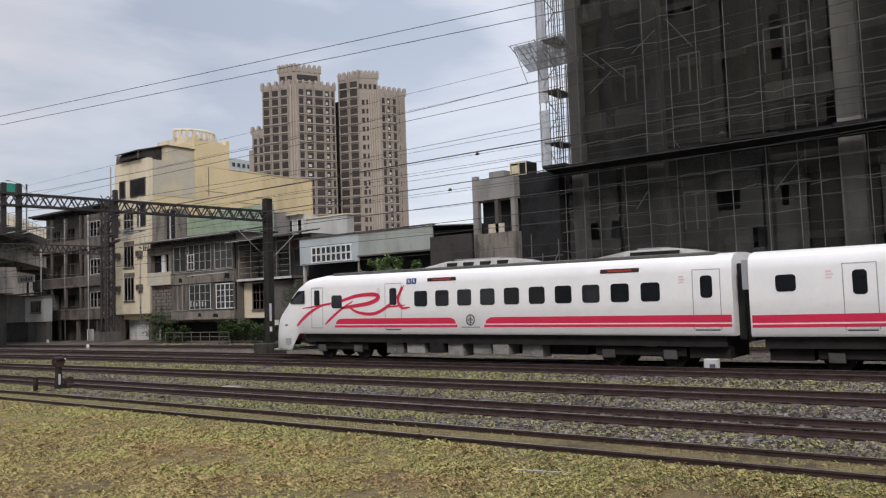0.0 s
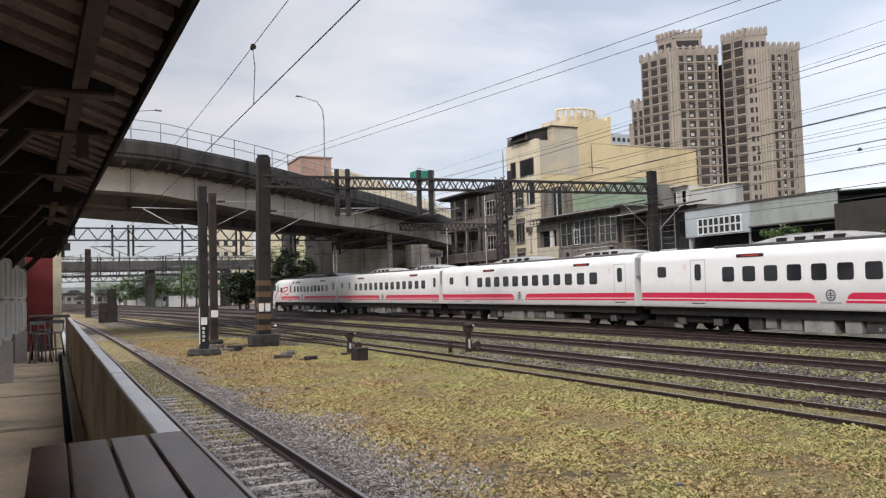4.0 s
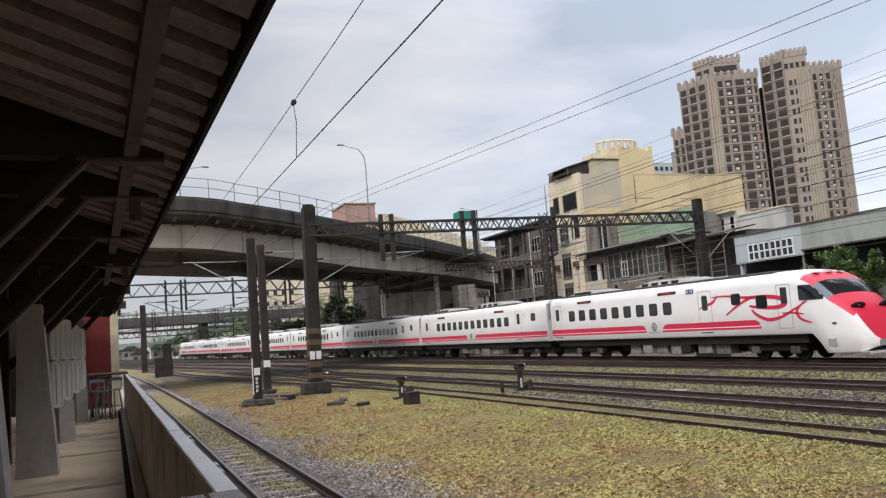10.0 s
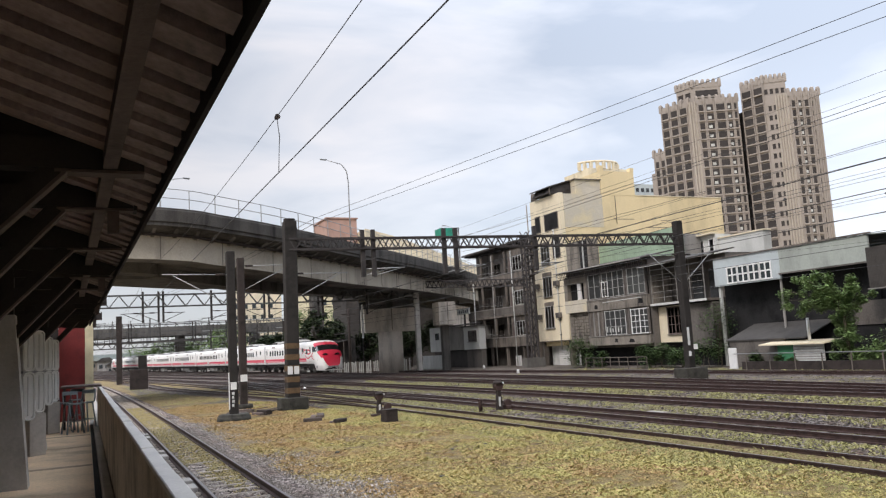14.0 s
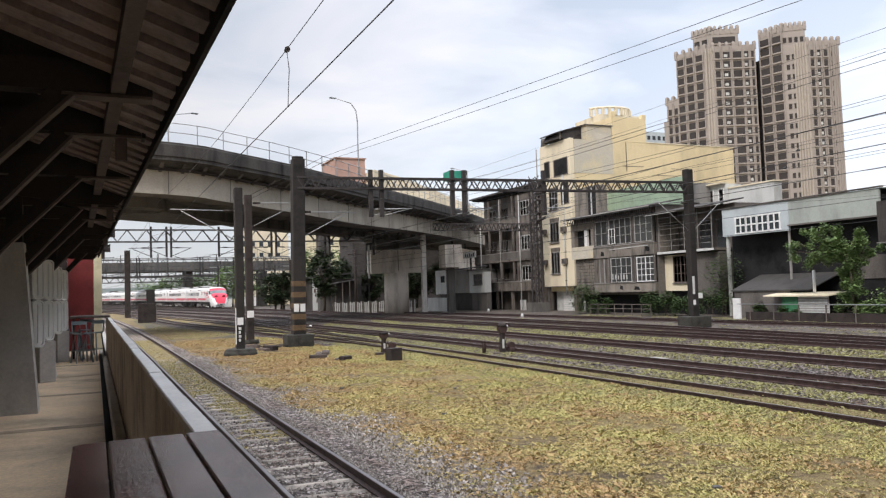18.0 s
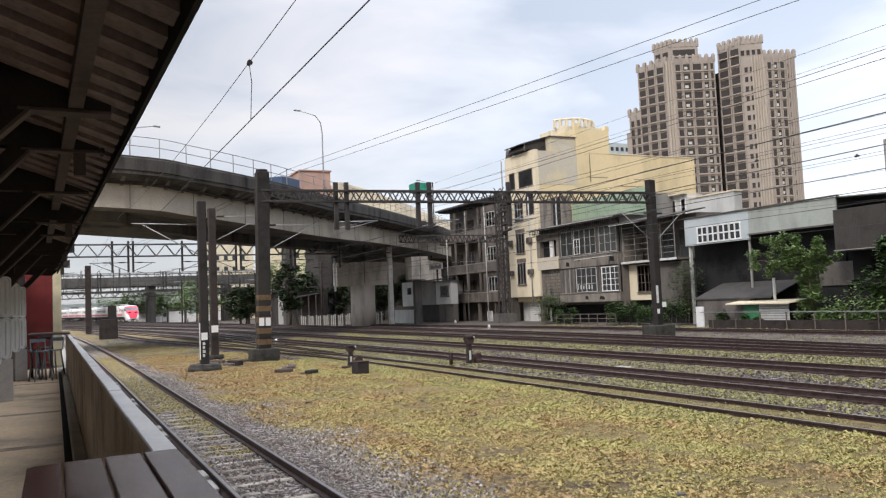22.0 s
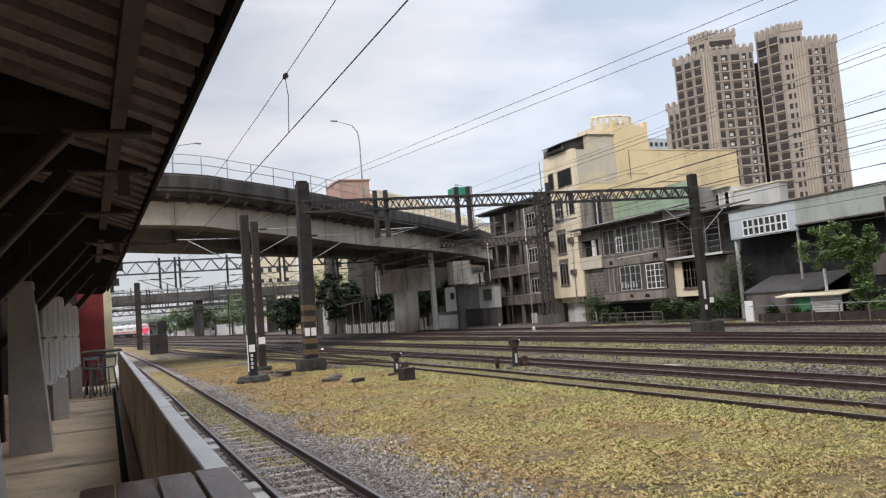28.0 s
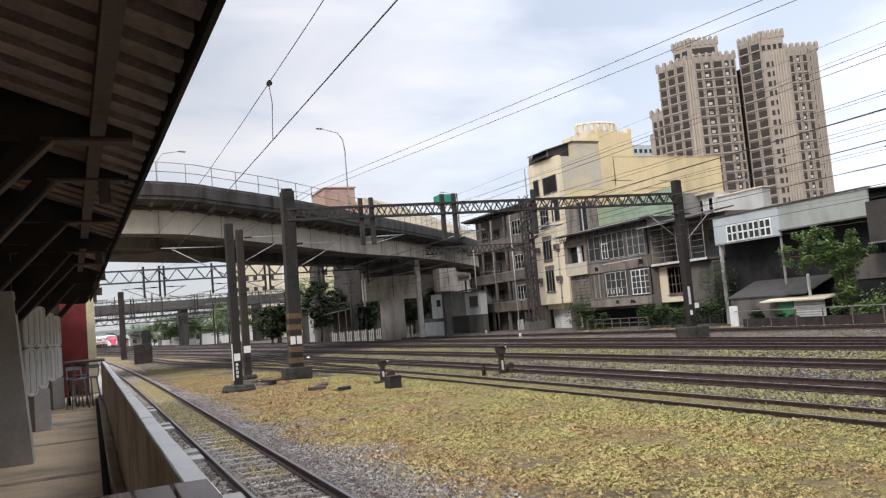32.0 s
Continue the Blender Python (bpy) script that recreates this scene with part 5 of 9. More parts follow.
def yellow_house():
    h = thing("apartment_house", "tall narrow warm yellow apartment house with a patched blank side wall", "house", kind="structure")
    part("wall", box(46.0, 67.6, 70.4, 76.6, 1.9, 17.75), M_YWALL, h)
    part("front", box(45.5, 45.996, 70.4, 76.5, 2.45, 17.9, 0.02), M_YPALE, h, "faded cream street front")
    part("front_edge", box(45.46, 45.54, 70.4, 76.5, 2.38, 2.446), M_DARKB, h, "dark drip edge")
    part("ground_floor", box(46.9, 60, 70.8, 76.3, -0.2, 2.44), M_COPING, h)
    part("roller_door", box(46.7, 46.89, 71.2, 74.6, -0.2, 1.7), M_WHITE, h, "white roller door in the recessed ground floor")
    for k in range(7):
        part("door_rib", box(46.67, 46.699, 71.2, 74.6, 0.0 + k * 0.23, 0.05 + k * 0.23), M_GREYW, h)
    for y in (70.5, 75.9):
        part("pillar", box(45.7, 46.2, y, y + 0.45, -0.2, 2.44), M_OLDB, h)
    # patched storey, penthouse and stair tower stand on the flat roof
    part("patch", box(46.0, 50.9, 70.37, 70.396, 14.2, 17.78), M_PATCH, h, "grey patch of old render")
    part("roof_edge", box(55.4, 67.64, 70.34, 70.5, 17.754, 17.84), M_YPALE, h)
    part("penthouse", box(47.7, 50.9, 70.5, 75, 17.754, 19.35), M_PATCH, h, "pale patched penthouse wall")
    part("penthouse_roof", box(47.5, 51.0, 70.35, 75.2, 19.354, 19.45), M_DARKB, h)
    part("stair_tower", box(50.904, 55.35, 70.38, 75, 17.754, 20.4), M_YWALL, h)
    for x0, x1, z1 in ((50.9, 51.4, 21.0), (54.9, 55.4, 20.85)):
        part("tower_pier", box(x0, x1, 70.36, 70.9, 20.404, z1), M_YWALL, h)
    part("roof_shed", prism([(45.0, 18.05), (47.68, 18.05), (47.68, 19.4), (45.4, 18.75)], "y", 71.4, 75), M_STEELD, h, "dark rooftop shed under a sloped sheet")
    part("shed_roof", prism([(44.8, 18.6), (47.8, 19.45), (47.8, 19.55), (44.8, 18.7)], "y", 71.2, 75.2), M_SHEET, h)
    part("shed_post", box(45.0, 45.12, 71.4, 71.52, 17.904, 18.7), M_OLDB, h)
    part("water_tank", tube([(45.9, 76.1, 17.9), (45.9, 76.1, 18.7), (45.9, 76.1, 18.85)], 0.4, 12, 0.3), M_DARKB, h)
    # openings on the front
    opening(h, 45.5, 70.95, 73.55, 14.25, 15.95)
    opening(h, 45.5, 74.55, 75.5, 14.3, 16.0)
    opening(h, 45.5, 70.95, 72.3, 11.2, 13.3)
    for z0, z1 in ((3.85, 6.1), (7.2, 9.3), (10.7, 12.6)):
        casement(h, 45.5, 73.1, 74.8, z0, z1, M_FRAMEG, (1, 1), 3, M_GLASSP, 0.06)
        part("head_stain", box(45.484, 45.498, 73.0, 74.9, z1 + 0.08, z1 + 0.5), M_OLDB, h, "dark stained lintel")
        wall_unit(h, 45.5, 75.5, z0 + 0.95)
        if z0 < 10:
            wall_unit(h, 45.5, 71.5, z0 + 0.95)
    for x, z0, z1 in ((52.6, 14.6, 17.7),):
        part("side_pipe", tube([(x, 70.36, z0), (x, 70.36, z1)], 0.035, 6), M_OLDB, h)
    for x0, x1, z in ((52.2, 54.9, 15.1), (58.6, 60.0, 15.0), (56.4, 59.4, 14.2)):
        part("crack_line", box(x0, x1, 70.378, 70.398, z, z + 0.06), M_OLDB, h)


def dark_house():
    h = thing("tenement", "mouldy dark four-storey tenement with open balconies and pale casements", "house", kind="structure")
    part("wall", box(46.9, 58, 77.3, 93.6, -0.2, 14.0), M_DARKB, h)
    part("roof", prism([(44.9, 13.9), (58, 14.9), (58, 15.05), (44.9, 14.1)], "y", 77.0, 93.8), M_BROWNP, h)
    for k in range(12):
        part("rafter_end", box(44.95, 46.9, 77.5 + k * 1.4, 77.6 + k * 1.4, 13.7, 13.88), M_STEELD, h)
    part("stair_wall", box(45.45, 46.896, 77.3, 78.2, -0.2, 13.6), M_OLDB, h, "stained end wall")
    for k, z in enumerate((2.3, 5.8, 9.8)):
        top = (5.8, 9.8, 13.5)[k]
        part("slab", box(45.3, 46.9, 78.204, 93.6, z - 0.22, z), M_OLDB, h)
        part("balustrade", box(45.32, 45.44, 78.204, 93.6, z, z + 0.85), M_OLDB if k != 1 else M_DARKB, h)
        part("balustrade_cap", box(45.28, 45.48, 78.204, 93.6, z + 0.854, z + 0.93), M_GREYB, h)
        # closed bay with casements, then open balconies
        part("bay_wall", box(45.5, 46.896, 78.204, 82.6, z + 0.004, top - 0.25), M_OLDB, h)
        casement(h, 45.5, 79.3, 81.3, z + 1.05, z + 2.6, M_GREYW, (1, 2), 3, M_GLASSK, 0.06)
        part("shutter", box(45.46, 45.494, 81.5, 82.3, z + 0.95, z + 2.65), M_TIMBER, h, "brown wooden shutter")
        for j in range(3):
            y = 84.0 + j * 3.1
            casement(h, 46.9, y, y + 1.8, z + 1.0, z + 2.5, M_OLDB if (j + k) % 2 else M_GREYB, (2, 2), 2, M_GLASSK, 0.06)
            part("pillar", box(45.34, 45.56, y - 0.9, y - 0.68, z + 0.004, top - 0.22), M_OLDB, h)
        for j in range(4):
            y = 83.0 + j * 0.34 + k
            part("clothes_rail", tube([(45.25, 84.0 + j * 1.6, z + 1.2 + 0.08 * j), (45.25, 85.4 + j * 1.6, z + 1.16 + 0.08 * j)], 0.025, 5), M_STEEL, h)
        wall_unit(h, 45.5, 78.4, z + 1.3)
        bm = bmesh.new()
        for j in range(22):
            add_bar(bm, (45.3, 83.2 + j * 0.42, z + 0.93), (45.3, 83.2 + j * 0.42, z + 0.93 + (1.5 if k == 1 else 0.35)), 0.022)
        part("balcony_bars", bm, M_STEELD, h)
    for y in (80.0, 84.0, 88.0):
        part("pillar", box(45.5, 45.8, y, y + 0.3, -0.2, 2.078), M_OLDB, h)
    part("ground_door", box(46.84, 46.896, 80.6, 81.6, -0.2, 1.9), M_TIMBER, h)
    part("white_cabinet", box(45.6, 46.0, 81.6, 82.3, -0.2, 1.0, 0.02), M_WHITE, h, "white meter cabinet")


def tenement_pipes():
    """drainpipes fixed to the fronts of the tenement and the yellow house"""
    for k, (x, y, z0, z1) in enumerate(((45.3, 81.4, -0.2, 13.2), (45.3, 86.3, -0.2, 13.2), (45.3, 91.6, -0.2, 10.2), (45.42, 77.1, 1.5, 17.8), (45.42, 71.9, 1.5, 14.2))):
        d = thing("drainpipe", "grey plastic drainpipe running down a house front", "pipe")
        part("pipe", tube([(x, y, z0), (x, y, z1)], 0.07, 7), M_GREYB if k % 2 else M_GREYW, d)
        for z in (3.0, 6.0, 9.0):
            part("clip", box(x - 0.08, x + 0.1, y - 0.09, y + 0.09, z, z + 0.06), M_STEELD, d)


def old_houses():
    h = thing("town_house", "stained old town house with glazed upper bays and white gridded windows", "house", kind="structure")
    part("wall", box(44.4, 54, 55.05, 68.4, 1.5, 9.2), M_OLDB, h)
    # set-back ground floor, its shade put in as black
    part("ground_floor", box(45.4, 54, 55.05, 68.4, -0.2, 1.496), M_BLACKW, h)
    # two projecting bays between stained concrete bands
    for z0, z1 in ((1.75, 2.55), (4.95, 5.95)):
        part("band", box(43.6, 44.396, 55.05, 64.1, z0, z1), M_STAIN, h, "streaked concrete band")
        part("band_lip", box(43.54, 43.7, 55.05, 64.1, z1 + 0.002, z1 + 0.07), M_GREYB, h)
    for z0, z1 in ((2.62, 4.95), (6.02, 8.7)):
        part("bay_back", box(44.2, 44.396, 55.1, 64.0, z0, z1), M_DARKB, h)
        part("bay_side", box(43.7, 44.196, 63.9, 64.1, z0, z1), M_DARKB, h)
        for y in (55.1, 57.75, 58.05, 61.6):
            part("bay_post", box(43.64, 43.8, y, y + 0.14, z0, z1), M_DARKB, h)
    # upper bay: wide dusty panes with thin pale bars
    casement(h, 43.72, 55.3, 57.7, 6.15, 8.35, M_FRAMEG, (1, 3), 3, M_GLASSP, 0.06)
    casement(h, 43.72, 58.25, 61.5, 6.15, 8.35, M_FRAMEG, (1, 3), 4, M_GLASSD, 0.06)
    casement(h, 43.72, 61.8, 63.7, 6.15, 8.35, M_FRAMEG, (1, 2), 2, M_GLASSD, 0.05)
    casement(h, 43.66, 60.6, 61.5, 6.2, 7.5, M_WINF, (2, 2), 1, M_GLASSD, 0.05)
    # lower bay: slatted boards, a pair of casements and a white grid
    casement(h, 43.7, 55.15, 57.55, 2.7, 4.72, M_WINF, (2, 4), 2, M_GLASSD, 0.075)
    casement(h, 43.7, 58.35, 61.4, 2.7, 4.8, M_GREYW, (2, 3), 2, M_GLASSD, 0.05)
    for k in range(9):
        part("slat", box(43.7, 43.75, 61.68 + k * 0.25, 61.86 + k * 0.25, 2.63, 4.9), M_OLDB if k % 3 else M_GREYB, h)
    for k in range(6):
        part("hanging", box(43.66, 43.68, 59.0 + k * 0.42, 59.16 + k * 0.42, 2.9, 3.25 + 0.07 * (k % 3)), M_GREYW, h, "pale washing behind the panes")
    # set-back part with a loggia over ventilation blocks
    part("loggia_wall", box(43.9, 44.396, 64.14, 68.3, 5.05, 6.25), M_PATCH, h, "pale loggia front")
    part("loggia_pier", box(43.92, 44.396, 67.75, 68.3, 6.254, 8.6), M_STAIN, h)
    part("loggia_pier", box(43.92, 44.396, 64.14, 64.85, 6.254, 8.6), M_STAIN, h)
    part("loggia_lintel", box(43.92, 44.396, 64.854, 67.746, 7.85, 8.6), M_STAIN, h)
    # a black sheet paints the shade inside the loggia
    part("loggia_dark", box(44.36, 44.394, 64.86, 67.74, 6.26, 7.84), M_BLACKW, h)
    part("loggia_post", box(44.0, 44.2, 65.6, 66.1, 6.254, 7.846), M_WHITE, h, "white post in the loggia")
    bm = bmesh.new()
    for i in range(10):
        for j in range(9):
            add_box(bm, 44.28 + 0.03 * ((i + j) % 2), 44.39, 64.3 + i * 0.4, 64.62 + i * 0.4, 2.15 + j * 0.32, 2.4 + j * 0.32)
    part("vent_blocks", bm, M_STAIN, h, "grid of stained ventilation blocks")
    part("roof_room", box(44.5, 45.6, 64.3, 68.3, 9.204, 12.1), M_STAIN, h, "stained rooftop room")
    # shade of the rooftop room's opening, painted as a sheet
    part("roof_room_opening", box(44.47, 44.499, 64.6, 65.9, 9.3, 12.0), M_BLACKW, h)
    part("roof_room_post", box(44.4, 44.48, 65.2, 65.35, 9.3, 12.0), M_GREYW, h)
    part("lean_to_roof", prism([(42.9, 8.95), (46.5, 9.6), (46.5, 9.7), (42.9, 9.05)], "y", 54.6, 68.5), M_BROWNP, h, "dark sheet roof")
    for k in range(12):
        part("rafter", bar((42.95, 54.9 + k * 1.2, 8.9), (44.4, 54.9 + k * 1.2, 9.15), 0.07), M_STEELD, h)
    trellis = bmesh.new()
    for k in range(44):
        add_bar(trellis, (43.25, 54.9 + k * 0.3, 8.35), (43.2, 54.9 + k * 0.3, 8.92), 0.05)
    for z in (8.36, 8.62):
        add_bar(trellis, (43.24, 54.8, z), (43.24, 68.2, z), 0.05)
    part("eave_trellis", trellis, M_STEELD, h, "dark slatted trellis under the eave")
    for k, (y, z, w, d) in enumerate(((55.6, 5.2, 0.7, 0.5), (59.6, 1.95, 0.5, 0.4), (62.3, 5.1, 0.6, 0.45), (57.2, 1.9, 0.8, 0.35))):
        part("rain_stain", prism([(y, z), (y + w, z + 0.05), (y + w * 0.8, z + d), (y + w * 0.1, z + d * 0.8)], "x", 43.592, 43.598), M_BLACKW, h, "black rain stain")
    part("drying_pole", tube([(43.1, 55.2, 5.7), (43.1, 60.8, 5.62)], 0.03, 5), M_GREYW, h)
    for y in (55.6, 58.2, 60.6):
        part("pole_bracket", bar((43.6, y, 5.55), (43.08, y, 5.66), 0.04), M_STEELD, h)
    part("gutter", tube([(42.86, 54.6, 8.98), (42.86, 68.5, 9.0)], 0.06, 6), M_GREYB, h)
    part("green_cladding", box(50, 50.2, 57.4, 72.3, 9.5, 12.3), M_GREENW, h, "pale green corrugated sheeting")
    for k in range(37):
        part("corrugation", box(49.97, 49.998, 57.5 + k * 0.4, 57.7 + k * 0.4, 9.5, 12.28), M_GREENW, h)
    part("rear_block", box(50.3, 58, 58, 69.8, 0, 11.6), M_GREYB, h)

    g = thing("town_house", "cream town house with a deep dark balcony and white awning edge", "house", kind="structure")
    part("wall", box(44.6, 54, 51.0, 54.95, 1.75, 4.75), M_YPALE, g)
    part("wall_stain", box(44.4, 54, 48.2, 50.996, 1.2, 4.75), M_DARKB, g, "mouldy dark side bay")
    part("upper_wall", box(46.2, 54, 48.2, 54.95, 4.75, 8.6), M_DARKB, g)
    part("ground_floor", box(45.2, 54, 48.2, 54.95, -0.2, 1.746), M_BLACKW, g)
    part("balcony_floor", box(43.9, 46.196, 48.2, 54.95, 4.85, 5.05), M_OLDB, g)
    part("awning_edge", box(43.82, 43.9, 48.2, 54.95, 4.86, 5.04), M_COPING, g, "white edge strip")
    part("party_wall", box(43.9, 54, 54.96, 55.04, 1.2, 9.0), M_DARKB, g)
    part("side_panel", box(44.0, 46.0, 54.7, 54.94, 5.05, 7.4), M_STAIN, g)
    part("roof", prism([(43.0, 8.2), (47, 8.9), (47, 9.0), (43.0, 8.3)], "y", 48, 54.98), M_BROWNP, g)
    part("awning_sheet", prism([(42.6, 8.1), (44.2, 8.3), (44.2, 8.34), (42.6, 8.14)], "y", 51.6, 54.9), M_GREYW, g, "pale corrugated awning sheet")
    casement(g, 44.6, 52.0, 53.8, 2.5, 4.6, M_TIMBER, (2, 3), 2, M_GLASSK, 0.08)
    bm = bmesh.new()
    for k in range(6):
        add_bar(bm, (43.95, 48.3, 5.5 + k * 0.48), (43.95, 54.8, 5.5 + k * 0.48), 0.03)
    for k in range(5):
        add_bar(bm, (43.95, 48.4 + k * 1.6, 5.05), (43.95, 48.4 + k * 1.6, 8.4), 0.045)
    part("balcony_grille", bm, M_GREYB, g)
    for k in range(3):
        part("balcony_door", box(46.14, 46.194, 49.0 + k * 2.0, 50.2 + k * 2.0, 5.06, 7.5), M_GLASSK, g)
    # pale grey house behind
    v = thing("house", "pale grey rendered house with a terracotta trim above the old roofs", "house", kind="structure")
    part("wall", box(53, 53.9, 50.7, 56.0, 0, 10.8), M_GREYW, v)
    part("wing", box(52.7, 54.5, 56.004, 61.0, 0, 11.3), M_GREYW, v)
    part("trim", box(52.9, 53.9, 50.6, 56.0, 10.804, 10.92), M_YPALE, v)
    part("canopy_slab", box(52.2, 53, 56, 61.1, 11.304, 11.42), M_YPALE, v)
    casement(v, 52.7, 57.6, 59.0, 9.4, 10.85, M_WINF, (1, 2), 3, M_GLASSD, 0.07)
    casement(v, 52.7, 56.3, 56.9, 9.4, 10.85, M_WINF, (1, 2), 1, M_GLASSD, 0.07)


def warehouse():
    w = thing("warehouse", "pale blue-grey workshop with a white window row over a black recess", "warehouse", kind="structure")
    part("upper_front", box(43.6, 43.75, 40.55, 46.85, 5.75, 7.8), M_BLUEW, w)
    part("long_fascia", box(43.62, 43.74, 33.6, 40.546, 6.12, 7.76), M_FASCIA, w, "long weathered pale green metal fascia")
    part("drip_edge", box(43.5, 43.62, 33.5, 40.6, 6.04, 6.14), M_DARKB, w)
    part("ridge_strip", box(43.5, 43.76, 33.4, 46.95, 7.81, 7.9), M_OLDB, w)
    part("roof", prism([(43.76, 7.74), (50, 8.2), (56, 7.6), (56, 7.7), (50, 8.3), (43.76, 7.8)], "y", 33.5, 40.9), M_ROOFM, w, "shallow metal roof")
    part("roof", prism([(43.76, 7.74), (50, 8.25), (50, 8.32), (43.76, 7.8)], "y", 40.95, 46.9), M_ROOFM, w)
    part("black_wall", box(45.0, 45.1, 34.2, 47.4, -0.2, 7.1), M_BLACKW, w)
    part("back", box(45.2, 56, 31, 47.4, -0.2, 7.1), M_BLACKW, w)
    part("post", box(43.76, 43.96, 46.5, 46.7, -0.2, 5.74), M_GREYW, w)
    part("post", box(43.76, 43.88, 40.7, 40.82, -0.2, 6.14), M_GREYB, w)
    for k in range(4):
        y = 41.3 + k * 1.06
        window(w, 43.6, y, y + 1.0, 5.95, 7.0, 2, 2, 0.1)
    part("brown_panel", box(43.0, 43.1, 29.9, 33.35, 4.45, 6.9), M_BROWNP, w, "dark corrugated side panel")
    # blackened for the shade below the side panel
    part("lower_wall", box(44.4, 44.6, 29.8, 33.3, -0.2, 4.9), M_BLACKW, w)
    part("inner_wall", box(44.9, 44.98, 33.4, 36.2, 2.3, 3.8), M_DARKB, w, "grey sheet lining in the dark recess")
    part("sill", box(42.9, 44.4, 29.9, 33.4, 4.38, 4.446), M_GREYB, w)
    bm = bmesh.new()
    for k in range(34):
        add_box(bm, 42.975, 43.0, 29.95 + k * 0.1, 29.99 + k * 0.1, 4.47, 6.88)
    part("corrugation", bm, M_BROWNP, w)
    s = thing("shed", "low lean-to shed with grey sheet roof and pale boards", "shed")
    part("roof", prism([(42.0, 1.66), (44.9, 2.75), (44.9, 2.82), (42.0, 1.74)], "y", 37.6, 44.6), M_SHEET, s)
    part("front_roof", prism([(40.9, 1.3), (42.6, 1.5), (42.6, 1.57), (40.9, 1.38)], "y", 35.3, 40.5), M_YPALE, s)
    part("board_wall", box(41.3, 41.4, 35.7, 38.0, -0.2, 1.33), M_COPING, s)
    for k in range(8):
        part("batten", box(41.27, 41.3, 35.7, 38.0, 0.05 + k * 0.155, 0.1 + k * 0.155), M_GREYB, s)
    part("green_door", box(41.3, 41.4, 38.06, 39.3, -0.2, 1.3), mat("green paint", (0.05, 0.20, 0.10), 0.6, 0, 0.2, 2, 20, 0.1), s, "green door")
    part("back_wall", box(42.1, 42.2, 39.35, 44.4, -0.2, 1.68), M_DARKB, s)
    part("flue", tube([(41.8, 37.1, 1.45), (41.8, 37.1, 2.95)], 0.09, 8), M_WHITE, s, "white flue pipe")
    wb = thing("utility_board", "plain white board standing by the trackside fence", "board", at=(40.6, 42.6, 0))
    part("board", box(-0.05, 0.05, -0.36, 0.36, -0.2, 1.22, 0.01), M_WHITE, wb)
    f = thing("trackside_fence", "low brown wall with a thin pale rail along the tracks", "fence", kind="structure")
    part("low_wall", box(39.6, 39.8, 12, 40.8, -0.2, 0.35), M_POLER, f)
    part("rail", tube([(39.6, 12, 0.8), (39.6, 41.5, 0.86)], 0.035), M_STEEL, f)
    for k in range(15):
        part("post", bar((39.6, 12.4 + k * 2, -0.2), (39.6, 12.4 + k * 2, 0.84), 0.06), M_OLDB, f)
    f2 = thing("trackside_railing", "low grey tube railing below the old houses", "railing")
    part("rail", tube([(40.0, 51.2, 0.78), (40.0, 59.6, 0.78)], 0.03), M_OLDB, f2)
    part("rail", tube([(40.0, 51.2, 0.42), (40.0, 59.6, 0.42)], 0.03), M_OLDB, f2)
    for k in range(8):
        part("post", bar((40.0, 51.2 + k * 1.2, -0.2), (40.0, 51.2 + k * 1.2, 0.78), 0.05), M_OLDB, f2)


def concrete_house():
    h = thing("unfinished_house", "bare grey concrete house with an open dark storey", "house", kind="structure")
    part("wall", box(44.3, 52, 27.3, 30.6, -0.2, 6.9), M_STAIN, h)
    part("upper_wall", box(44.3, 52, 27.3, 30.6, 9.1, 10.5), M_GREYB, h)
    part("parapet", box(44.3, 46, 28.0, 29.2, 10.504, 10.95), M_GREYB, h)
    part("parapet", box(44.3, 44.6, 30.2, 30.6, 10.504, 10.8), M_GREYB, h)
    # black block paints the shade in the open storey
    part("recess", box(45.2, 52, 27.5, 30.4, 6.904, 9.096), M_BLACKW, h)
    part("pillar", box(44.3, 44.7, 30.2, 30.6, 6.904, 9.096), M_GREYB, h)
    part("pillar", box(44.3, 44.7, 28.6, 28.85, 6.904, 9.096), M_DARKB, h)
    part("pillar", box(44.3, 44.7, 27.3, 27.6, 6.904, 9.096), M_GREYB, h)
    part("balustrade", box(44.3, 44.4, 28.2, 29.4, 6.904, 7.5), M_PATCH, h)
    part("roof_cabin", box(45.1, 46.4, 26.75, 28.0, 10.6, 11.5), M_BLACKW, h, "small rooftop cabin")
    for y0, y1, z0, z1 in ((26.75, 28.0, 11.4, 11.5), (26.75, 28.0, 10.6, 10.68), (27.3, 27.36, 10.68, 11.4), (26.75, 26.8, 10.68, 11.4), (27.95, 28.0, 10.68, 11.4)):
        part("cabin_frame", box(45.02, 45.096, y0, y1, z0, z1), M_CREAM, h)
    part("cabin_blind", box(45.06, 45.096, 27.4, 27.9, 10.75, 11.3), M_CREAM, h)
    part("black_side", box(45, 52, 24.4, 27.296, -0.2, 10.6), M_BLACKW, h)
    bm = bmesh.new()
    rnd = random.Random(12)
    for k in range(5):
        y = 24.5 + k * 0.68
        add_bar(bm, (44.8, y, -0.2), (44.8, y + rnd.uniform(-0.2, 0.2), 5.2 + rnd.uniform(-1, 2.0)), 0.045)
    for k in range(6):
        z = 0.9 + k * 0.85
        add_bar(bm, (44.76, 24.2, z), (44.76, 27.4 - rnd.uniform(0, 1), z + rnd.uniform(-0.25, 0.25)), 0.045)
    add_bar(bm, (44.72, 24.4, 5.4), (44.72, 26.9, 1.2), 0.05)
    tagged(part("scaffold", bm, M_TUBE, h), kind="stuff")


